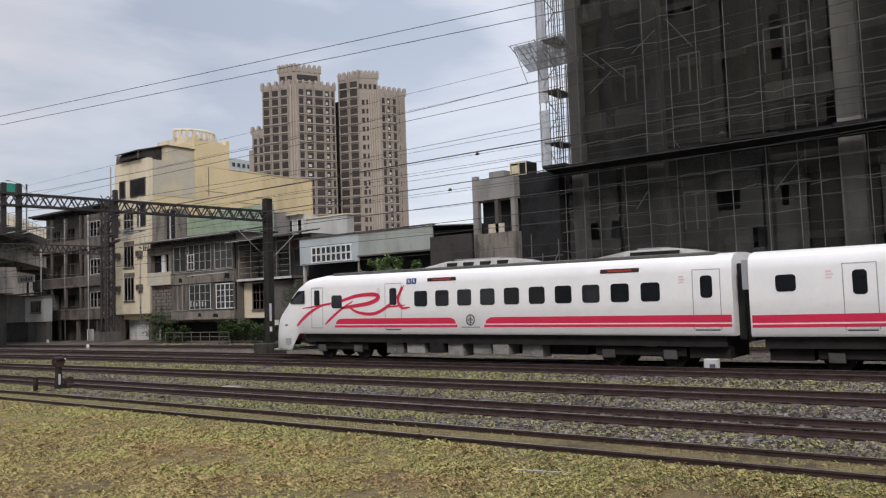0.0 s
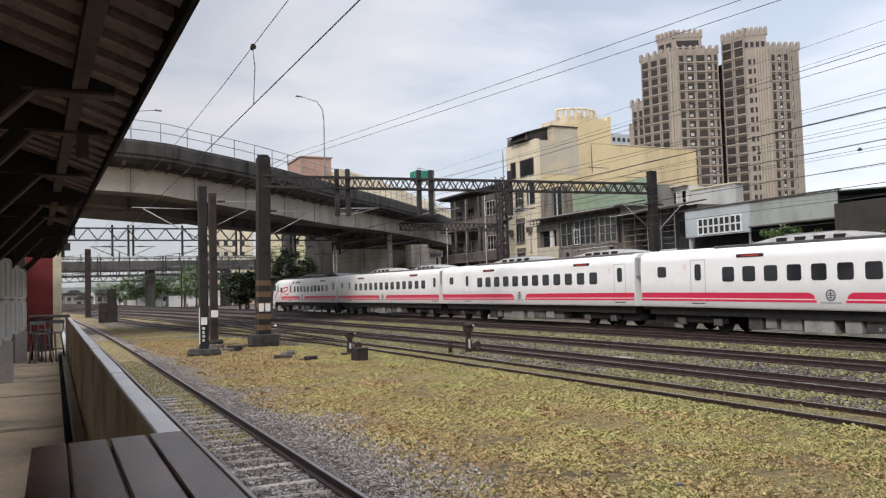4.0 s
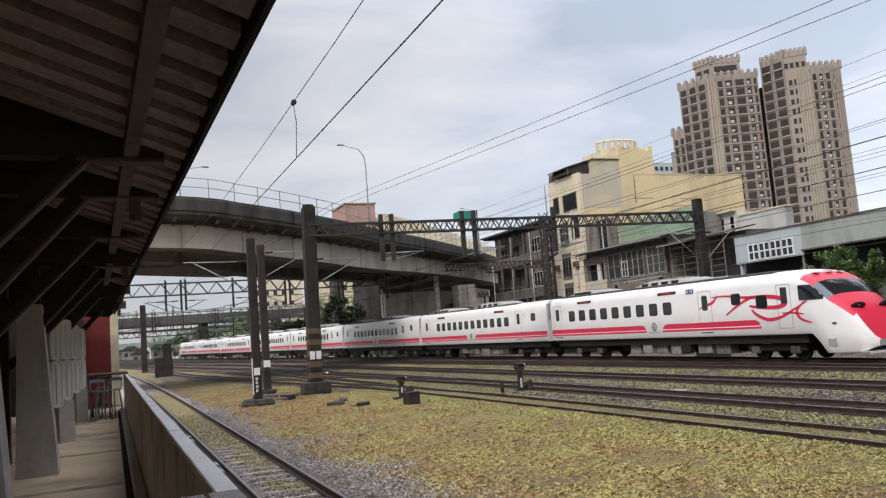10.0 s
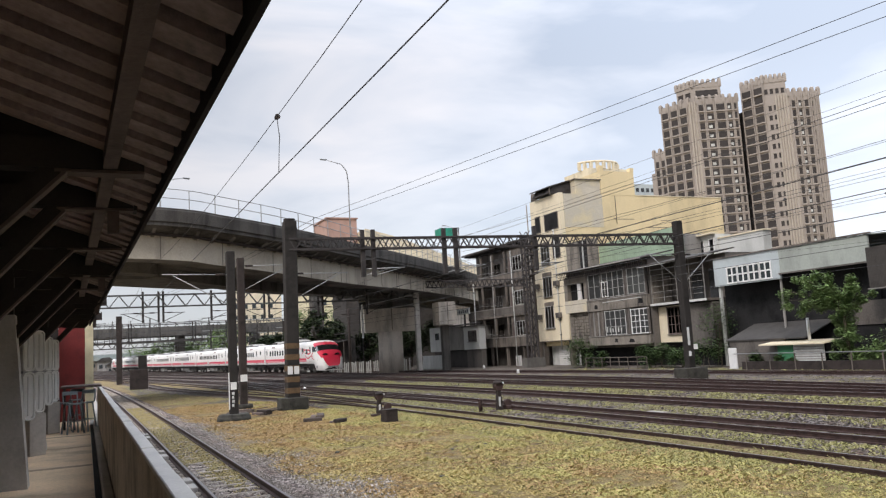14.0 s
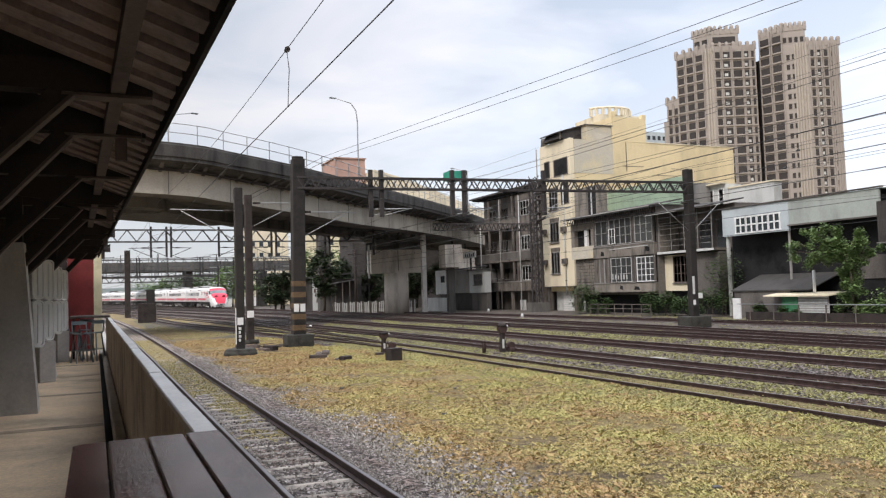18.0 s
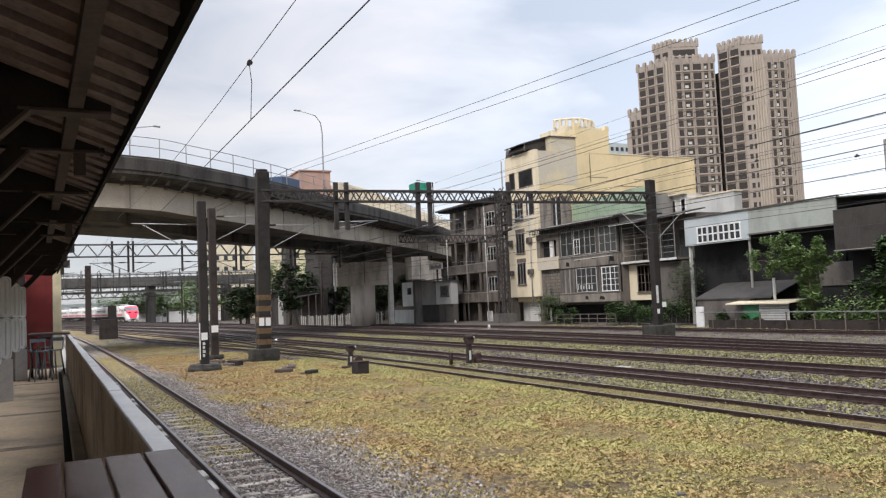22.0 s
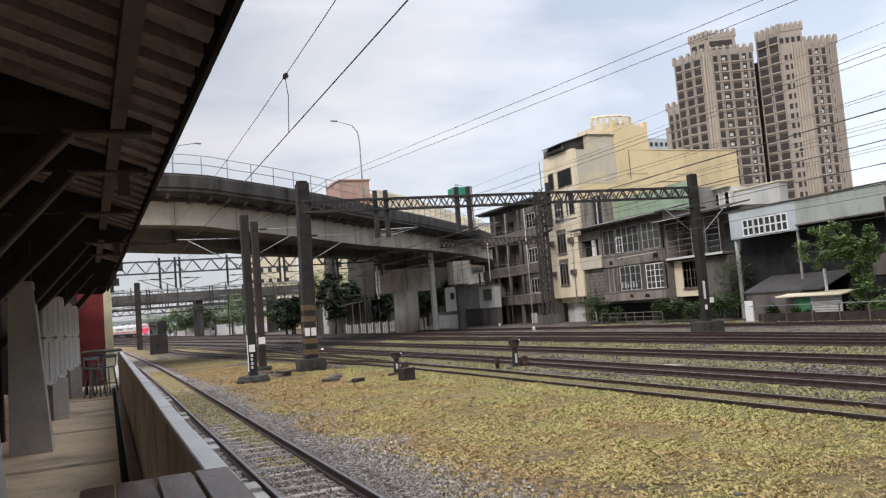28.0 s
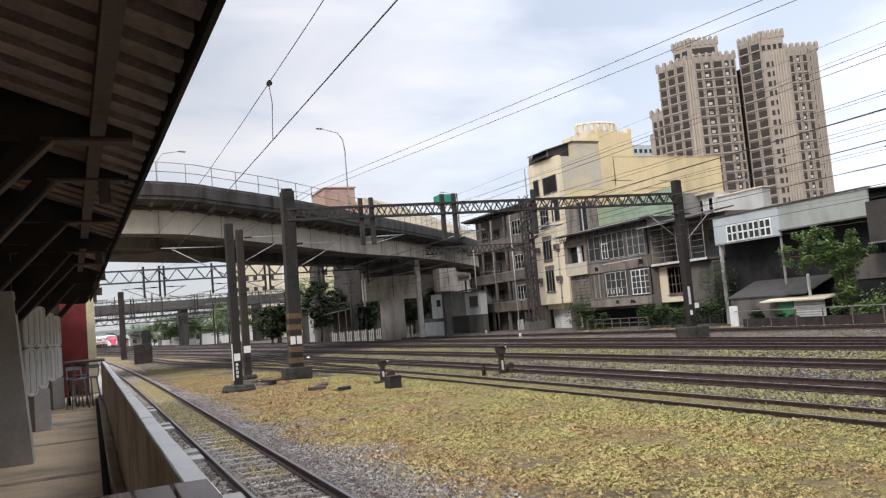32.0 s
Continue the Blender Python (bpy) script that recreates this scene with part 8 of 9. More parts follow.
def grass():
    rnd = random.Random(5)
    green, straw, brown, olive = [], [], [], []
    count = 0
    while count < 360000:
        y = -4 + 56 * rnd.random() ** 1.75
        x = rnd.uniform(3.9, 12.0 - max(0, (y - 26) * 0.08))
        if x < 4.65 + 0.7 * noise.noise((0.0, y * 0.35, 3.0)) - 0.9 * rnd.random() ** 2:
            continue
        mid = noise.noise((x * 2.4, y * 2.4, 4))
        broad = noise.noise((x * 0.8, y * 0.6, 0))
        d = 0.8 * broad + 0.7 * mid + 0.7 * noise.noise((x * 7, y * 7, 2))
        if d < -0.5 + 0.5 * rnd.random():
            continue
        count += 1
        p = (x, y, max(-0.2 + 0.05 * noise.noise((x * 0.3, y * 0.3, 0)), bed_z(x, y) - 0.004 if x > 10.4 else -1.0), (0.62 + 0.6 * max(0, d)) * (rnd.uniform(1.3, 2.1) if rnd.random() < 0.06 else 1.0))
        # greener towards the first track, straw near the siding, rusty by the masts, all well mixed
        k = 0.9 * noise.noise((x * 0.9, y * 0.6, 7)) + 0.6 * mid + (8.6 - x) * 0.12 + rnd.uniform(-0.45, 0.45)
        r = 0.2 + 0.9 * noise.noise((x * 0.8, y * 0.5, 12)) + 0.4 * noise.noise((x * 3, y * 3, 15)) + (0.5 if 26 < y and x < 8.8 else 0.0) + (0.25 if x < 6.2 else 0) + rnd.uniform(-0.4, 0.4)
        # darker plants at low y, coloured to offset the early exposure
        if rnd.random() < 0.06 + 0.66 * max(0, 11 - y) / 15 + 0.3 * mid:
            olive.append(p)
            continue
        (brown if r > 0.42 else straw if k > 0.02 else green).append(p)
    cover("grass", green, 0.048, M_BLADE, "short patchy yellow-green grass between the tracks", "grass", 5, 0.6)
    cover("mossy_grass", olive, 0.044, M_OLIVE, "low dull olive grass between the tracks, darkened towards low y", "grass", 5, 0.6)
    cover("dry_grass", straw, 0.046, M_STRAW, "short dry straw-yellow grass between the tracks", "grass", 5, 0.6)
    cover("dead_grass", brown, 0.048, M_DEAD, "withered orange-brown grass between the tracks", "grass", 5, 0.6)
    # moss and weeds along the rails, thick in places and missing in others
    weeds = []
    for x0, x1, n, size in ((13.3, 14.7, 30000, 0.9), (16.4, 17.8, 19000, 0.9), (10.9, 11.95, 26000, 0.8), (19.6, 21.5, 24000, 1.2), (12.05, 13.05, 16000, 0.6), (13.1, 13.6, 9000, 0.8), (14.9, 16.0, 8000, 0.6), (23.4, 24.9, 5000, 0.9), (27.4, 34.5, 9000, 1.3), (37.2, 41.5, 9000, 1.6), (4.4, 9.5, 5000, 1.2)):
        for _ in range(n):
            y = -4 + 66 * rnd.random() ** 1.3 if x0 != 4.4 else rnd.uniform(48, 110)
            x = rnd.uniform(x0, x1)
            g = noise.noise((x * 1.1, y * 0.22, 9)) + 0.6 * noise.noise((x * 4, y * 2.5, 3))
            if y < 10 and rnd.random() < 0.6:
                continue
            if g + 0.3 * rnd.random() + (0.22 if x < 14.8 else 0.16 if 16.4 < x < 21.5 else -0.05) > 0.1:
                weeds.append((x - (bend(y) if x0 > 5 else 0), y, bed_z(x, y) - 0.004, size * rnd.uniform(0.6, 1.3)))
    siding = []
    # between the siding's rails it grows over the sleepers further on
    for _ in range(11000):
        y = 13 + 40 * rnd.random() ** 1.2
        x = rnd.uniform(2.22, 3.24)
        g = noise.noise((x * 1.5, y * 0.5, 19)) + min(0.55, (y - 17) * 0.06) + 0.5 * noise.noise((x * 5, y * 4, 3))
        if g > 0.08:
            (weeds if rnd.random() < 0.3 else siding).append((x, y, -0.15, 0.6))
    cover("siding_grass", siding, 0.07, M_STRAW, "dry straw and moss grown over the siding's sleepers", "grass", 5, 0.6)
    cover("trackside_weeds", weeds, 0.056, M_WEED, "low yellow-green weeds growing between the rails and tracks", "weeds", 5, 0.6)


def stones():
    rnd = random.Random(11)
    verts, faces = [], []
    def stone(x, y, z, r):
        k = len(verts)
        a = rnd.uniform(0, 6.28)
        for i in range(4):
            b = a + i * 1.571 + rnd.uniform(-0.35, 0.35)
            verts.append((x + math.cos(b) * r * rnd.uniform(0.7, 1.2), y + math.sin(b) * r * rnd.uniform(0.7, 1.2), z))
        verts.append((x + rnd.uniform(-0.3, 0.3) * r, y + rnd.uniform(-0.3, 0.3) * r, z + r * rnd.uniform(0.6, 1.1)))
        faces.extend(((k, k + 1, k + 4), (k + 1, k + 2, k + 4), (k + 2, k + 3, k + 4), (k + 3, k, k + 4)))
    for _ in range(74000):
        y = 3.5 + 36 * rnd.random() ** 1.8
        out = rnd.expovariate(1.75)
        if out > 2.2:
            continue
        x = 3.42 + out * (1.0 + 0.5 * noise.noise((0, y * 0.4, 1)))
        stone(x, y, -0.205 + 0.04 * max(0, 1 - (x - 3.4)), rnd.uniform(0.016, 0.044))
    for _ in range(17000):
        y = 5 + 40 * rnd.random() ** 1.5
        x = rnd.choice((rnd.uniform(2.24, 3.22), rnd.uniform(1.4, 2.08)))
        if abs((y - 5.0 + 0.31) % 0.62 - 0.31) < 0.08 and rnd.random() < 0.55:
            continue
        stone(x, y, -0.158, rnd.uniform(0.016, 0.04))
    g = raw("loose_ballast", verts, faces, M_STONE)
    tagged(g, "loose grey ballast stones along the siding", "ballast", kind="stuff")
    verts.clear()
    faces.clear()
    for x0, x1, n in ((13.4, 14.4, 4000), (16.3, 17.7, 6000), (19.5, 21.4, 7000), (23.4, 24.8, 4000), (14.9, 16.0, 1500), (18.2, 19.2, 1500), (27.0, 34.6, 7000)):
        for _ in range(n):
            y = -4 + 59 * rnd.random() ** 1.3
            x = rnd.uniform(x0, x1)
            stone(x - bend(y), y, bed_z(x, y) - 0.008, rnd.uniform(0.03, 0.07))
    g = raw("loose_ballast", verts, faces, M_STONED)
    tagged(g, "loose rusty brown ballast stones between the tracks", "ballast", kind="stuff")


grass()
stones()


# ---- trees and bushes ----
M_LEAF = island_mat("broad green leaves", [(0.045, 0.09, 0.024), (0.09, 0.165, 0.04), (0.15, 0.24, 0.065), (0.21, 0.31, 0.09)], 0.7, 0.3)
M_LEAFL = island_mat("fresh green leaves", [(0.10, 0.165, 0.06), (0.15, 0.235, 0.08), (0.20, 0.30, 0.105), (0.26, 0.36, 0.14)], 0.65, 0.35)
# leaf colours darkened to carry the shade around the bridge
M_LEAFK = island_mat("shaded leaves", [(0.028, 0.042, 0.024), (0.045, 0.065, 0.032), (0.07, 0.10, 0.045)], 0.8, 0.2)
M_LEAFD = island_mat("dark bushy leaves", [(0.022, 0.045, 0.014), (0.045, 0.085, 0.024), (0.075, 0.125, 0.035)], 0.75, 0.3)
M_BARK = mat("grey brown bark", (0.10, 0.08, 0.06), 0.9, 0, 0.3, 3, 25, 0.3)


def leaves(rnd, centres, per, size):
    verts, faces = [], []
    for (cx, cy, cz, r) in centres:
        for _ in range(per):
            v = Vector((rnd.gauss(0, 1), rnd.gauss(0, 1), rnd.gauss(0, 0.8)))
            p = Vector((cx, cy, cz)) + v.normalized() * r * rnd.uniform(0.35, 1.05)
            a, b = rnd.uniform(0, 6.28), rnd.uniform(-0.7, 0.5)
            s = size * rnd.uniform(0.6, 1.4)
            d = Vector((math.cos(a) * math.cos(b), math.sin(a) * math.cos(b), math.sin(b))) * s
            n = d.cross(Vector((0, 0, 1))).normalized() * s * 0.42
            k = len(verts)
            verts += [tuple(p), tuple(p + d * 0.5 + n), tuple(p + d), tuple(p + d * 0.5 - n)]
            faces.append((k, k + 1, k + 2, k + 3))
    return verts, faces


def tree(x, y, h, spread, seed, label, leaf=None, size=0.26, clumps=20, per=90, trunk=0.16):
    rnd = random.Random(seed)
    t = thing("tree", label, "tree", at=(x, y, -0.2))
    bm = tube([(0, 0, 0), (0.1, 0.05, h * 0.3), (-0.05, 0.1, h * 0.6)], trunk, 8, trunk * 0.55)
    part("trunk", bm, M_BARK, t)
    centres = []
    for k in range(clumps):
        a = rnd.uniform(0, 6.28)
        u = (k + 0.5) / clumps
        z = h * (0.3 + 0.68 * u)
        r = spread * (0.35 + 0.65 * math.sin(math.pi * min(1, u * 0.9 + 0.12))) * rnd.uniform(0.35, 1.0)
        c = (math.cos(a) * r, math.sin(a) * r, z)
        centres.append((*c, spread * rnd.uniform(0.22, 0.42)))
        if k % 3 == 0:
            part("limb", tube([(0, 0.05, h * min(0.58, 0.2 + u * 0.4)), (c[0] * 0.5, c[1] * 0.5, z * 0.85), c], trunk * 0.4, 5, trunk * 0.1), M_BARK, t)
    v, f = leaves(rnd, centres, per, size)
    raw("crown", v, f, leaf or M_LEAF, t)
    return t


def bush(x, y, w, h, seed, label="dense dark green bush growing under the old houses"):
    rnd = random.Random(seed)
    b = thing("bush", label, "bush", at=(x, y, -0.2))
    cs = [(rnd.uniform(-0.7, 0.5), rnd.uniform(-w / 2, w / 2), h * rnd.uniform(0.2, 0.78), min(1.0, h * rnd.uniform(0.22, 0.38))) for _ in range(max(9, int(w * h * 2.6)))]
    v, f = leaves(rnd, cs, 150, 0.15)
    raw("foliage", v, f, M_LEAFL if "bright" in label else M_LEAFD, b)
    for k in range(4):
        a = rnd.uniform(-w / 3, w / 3)
        part("stem", tube([(0, a, 0), (rnd.uniform(-0.3, 0.3), a + rnd.uniform(-0.4, 0.4), h * 0.6)], 0.03, 5, 0.015), M_BARK, b)
    return b


def fence_tree():
    """a slender tree with a spreading top and leafy suckers up its stem"""
    rnd = random.Random(17)
    t = thing("tree", "slender green tree with a spreading crown over the trackside fence", "tree", at=(40.9, 33.5, -0.2))
    part("trunk", tube([(0, 0, 0), (0.1, 0.15, 1.6), (-0.05, 0.1, 3.2), (0, 0.5, 4.6)], 0.13, 8, 0.05), M_BARK, t)
    centres = []
    def spray(start, end, n, r0, r1):
        """a limb with foliage clumps strung along its outer part, drooping at the tip"""
        a, b = Vector(start), Vector(end)
        m = a.lerp(b, 0.55) + Vector((0, 0, 0.3))
        part("limb", tube([start, tuple(m), end], 0.05, 5, 0.012), M_BARK, t)
        for k in range(n):
            u = 0.3 + 0.75 * k / max(1, n - 1)
            q = a.lerp(b, u) + Vector((rnd.gauss(0, 0.22), rnd.gauss(0, 0.2), 0.22 - 0.5 * u * u + rnd.gauss(0, 0.14)))
            centres.append((q.x, q.y, q.z, rnd.uniform(r0, r1)))
    for end in ((-0.2, 4.1, 4.9), (-0.6, 3.5, 4.3), (0.4, 3.2, 5.6), (-0.5, 2.2, 5.5), (0.3, 1.8, 4.7), (-0.4, 0.9, 5.7), (0.2, -0.3, 5.5), (-0.6, -1.1, 5.0), (0.4, -1.3, 4.3), (-0.6, 0.4, 5.1), (-0.3, 2.6, 4.0)):
        spray((0, 0.15, 3.3), end, 7, 0.2, 0.4)
    for k in range(30):
        z = 0.7 + 3.1 * k / 29
        a = rnd.uniform(0, 6.28)
        r = rnd.uniform(0.25, 0.95)
        centres.append((math.cos(a) * r * 0.7, math.sin(a) * r + 0.1, z, rnd.uniform(0.22, 0.42)))
        if k % 4 == 0:
            part("limb", tube([(0, 0.1, z * 0.8), (math.cos(a) * r * 0.7, math.sin(a) * r, z)], 0.03, 5, 0.01), M_BARK, t)
    v, f = leaves(rnd, centres, 240, 0.125)
    raw("crown", v, f, M_LEAFL, t)


def plants():
    fence_tree()
    bush(40.9, 32.6, 1.5, 1.3, 13, "bright green shrub by the trackside fence")
    tree(41.6, 28.6, 5.0, 2.0, 8, "green broad-leaved tree behind the low brown wall", M_LEAFD, 0.32, 22, 100)
    bush(40.9, 29.3, 5.0, 2.4, 12, "bright green shrub behind the low brown wall")
    for k, (x, y, w, h) in enumerate(((42.5, 64.0, 2.6, 3.0), (42.3, 61.0, 2.6, 1.5), (41.8, 52.6, 3.0, 2.1), (41.8, 49.8, 2.6, 1.9), (41.4, 46.6, 2.4, 2.2), (41.6, 38.6, 2.0, 1.0), (42.5, 41.5, 2.2, 1.2))):
        bush(x, y, w, h, 20 + k)
    for k, (x, y, h) in enumerate(((39.5, 117, 6.5), (42.5, 114, 7.0), (46.0, 116, 6.0), (49.0, 113, 7.0))):
        tree(x, y, h, 2.6, 90 + k, "dense dark tree behind the bridge pier, shade painted in its leaves", M_LEAFK, 0.36, 26, 150, 0.2)
    bush(43.4, 46.9, 0.9, 5.6, 40, "creeper climbing the old house corner")
    for k, (x, y, h, s) in enumerate(((27.3, 101.5, 8.3, 1.9), (26.0, 120, 6.0, 2.2), (33.0, 126, 8.0, 2.8), (26, 126, 6, 2.6), (28, 131, 5.5, 2.4), (36.5, 126, 8, 3.0), (38, 150, 11, 5.0), (44, 142, 9, 4.5), (30, 190, 10, 6), (22, 230, 9, 6), (19, 238, 8, 5), (24, 236, 9, 5), (29, 241, 9, 5), (35, 238, 10, 5), (41, 243, 9, 5), (17, 249, 7, 5), (50, 165, 12, 6), (33, 214, 9, 6), (14, 272, 8, 6), (27, 250, 10, 7))):
        tree(x, y, h, s, 60 + k, "distant dark green tree beyond the tracks", M_LEAFK if k < 6 else (M_LEAF, M_LEAFD)[k % 2], 0.36 if k < 6 else 0.45, 26 if k < 6 else 18, 170 if k < 6 else 150, 0.22)


plants()


# ---- small trackside things ----
def trackside():
    pb = thing("cable_box", "dark concrete cable pit box beside the first track", "box", at=(10.35, 28.5, -0.2), rz=12)
    part("body", box(-0.25, 0.25, -0.22, 0.22, 0, 0.44, 0.02), M_POLER, pb)
    part("lid", box(-0.255, 0.255, -0.225, 0.225, 0.444, 0.48, 0.01), M_POLER, pb)
    def point_lever(x, y, h):
        p = thing("point_lever", "rusty point lever stand with a round weight", "point machine", at=(x, y, -0.2 + lift(x)), group="point levers")
        part("base", box(-0.35, 0.6, -0.15, 0.15, 0, 0.1, 0.02), M_RAIL, p)
        part("stand", prism([(-0.12, 0.1), (0.12, 0.1), (0.075, h * 0.6), (0.09, h * 0.78), (-0.09, h * 0.78), (-0.075, h * 0.6)], "y", -0.08, 0.08), M_POLER, p)
        part("paint_patch", box(-0.05, 0.03, -0.095, -0.082, 0.25, h * 0.5), M_COPING, p, "narrow white streak on the stand")
        part("head", prism([(-0.1, h * 0.7), (0.1, h * 0.7), (0.17, h * 0.84), (0.17, h * 0.9), (-0.17, h * 0.9), (-0.17, h * 0.84)], "y", -0.13, 0.13), M_RAIL, p)
        part("lamp_cap", tube([(0, 0, h * 0.9), (0, 0, h * 0.97), (0, 0, h)], 0.2, 12, 0.12), M_POLER, p)
        part("lever", tube([(0.1, 0, h * 0.86), (0.26, 0.03, h * 0.92)], 0.035), M_COPING, p, "worn bright lever end")
        part("weight", tube([(0.36, -0.08, 0.34), (0.36, 0.08, 0.34)], 0.15, 12), M_RAIL, p)
        part("lever_arm", bar((0.0, 0, 0.2), (0.36, 0, 0.34), 0.05), M_RAIL, p)
        part("motor_box", box(0.25, 0.62, -0.14, 0.18, 0.1, 0.26, 0.03), M_RAIL, p)
        return p
    point_lever(14.4, 27.4, 1.2)
    point_lever(11.05, 31.6, 0.95)
    for k in range(8):
        rr = random.Random(k + 50)
        x, y = 7.6 + rr.uniform(-0.5, 0.9), 40.2 + rr.uniform(-0.9, 1.4)
        b = thing("broken_plank", "short broken reddish plank lying in the grass", "plank", at=(x, y, -0.19), rz=rr.uniform(-60, 60))
        part("board", bar((-0.7 * rr.random() - 0.2, 0, 0.03), (0.5, 0, 0.05 + 0.12 * rr.random()), 0.09, 0.035), M_POLER if k % 3 else M_TIMBER, b)
    st = thing("marker_stub", "short rusty marker stub beside the track", "post", at=(14.0, 28.2, -0.2))
    part("stub", tube([(0, 0, 0), (0, 0, 0.4), (0, 0, 0.5)], 0.075, 10, 0.09), M_RAIL, st)
    part("cap", tube([(0, 0, 0.5), (0, 0, 0.58)], 0.11, 10, 0.08), M_RAIL, st)
    sl = thing("concrete_slab", "flat broken pale concrete slab lying on the ballast", "slab", at=(17.2, 21.25, -0.07))
    part("slab", prism([(-0.5, -0.35), (0.45, -0.45), (0.6, 0.3), (0.0, 0.5), (-0.55, 0.25)], "z", 0, 0.05), M_CONC, sl)
    wb = thing("marker_block", "white painted concrete marker block beside the track", "marker", at=(23.6, 7.95, 0.05))
    part("block", box(-0.12, 0.12, -0.2, 0.2, 0, 0.46, 0.02), M_COPING, wb)
    part("plate", box(-0.135, -0.122, -0.14, 0.02, 0.08, 0.32), M_EMBLEM, wb)
    pl = thing("plank", "loose weathered grey plank lying in the grass", "plank", at=(10.95, 6.1, -0.19), rz=12)
    part("board", box(-0.035, 0.035, -0.55, 0.55, 0, 0.025), M_CONC, pl)
    for k, (x, y, w, h) in enumerate(((8.3, 31.8, 0.7, 0.18), (8.9, 30.0, 0.5, 0.2), (9.2, 34.0, 1.3, 0.15), (7.7, 38.4, 0.9, 0.25), (7.0, 40.5, 1.2, 0.22))):
        d = thing("rubble", "small heap of reddish rubble and broken sleepers", "rubble", at=(x, y, -0.22), rz=k * 37)
        part("chunk", box(-w / 2, w / 2, -0.16, 0.16, 0, h, 0.03), M_POLER if k % 2 else M_SLEEPERD, d)
        part("chunk", box(-w / 3, w / 2, 0.2, 0.42, 0, h * 0.6, 0.03), M_TIMBER, d)
    for x, y in ((41.4, 82.3), (34.4, 61.8), (14.7, 58.6)):
        w = thing("track_marker", "small white domed track marker", "marker", at=(x, y, -0.2))
        part("dome", tube([(0, 0, 0), (0, 0, 0.28), (0, 0, 0.36)], 0.14, 10, 0.08), M_WHITE, w)
    for y in (12.0, 17.6, 24.0, 30.5):
        b = thing("cable_cover", "pale grey stepped trough cover beside the siding", "cover", at=(1.9, y, -0.2))
        part("cover", box(-0.2, 0.2, -0.55, 0.1, 0, 0.14, 0.012), M_CONC, b)
        part("riser", box(-0.2, 0.17, 0.104, 0.6, 0, 0.2, 0.012), M_CONC, b)
    for k in range(9):
        rnd = random.Random(k)
        x, y = rnd.uniform(5.5, 10.5), rnd.uniform(5, 24)
        s = thing("stone", "loose grey stone lying in the grass", "stone", at=(x, y, -0.2), rz=k * 50)
        r = rnd.uniform(0.04, 0.08)
        part("lump", prism([(-r, -r * 0.6), (r * 0.8, -r * 0.7), (r, r * 0.5), (-r * 0.4, r * 0.8)], "z", 0, r * 0.7), M_BOXG, s)


trackside()


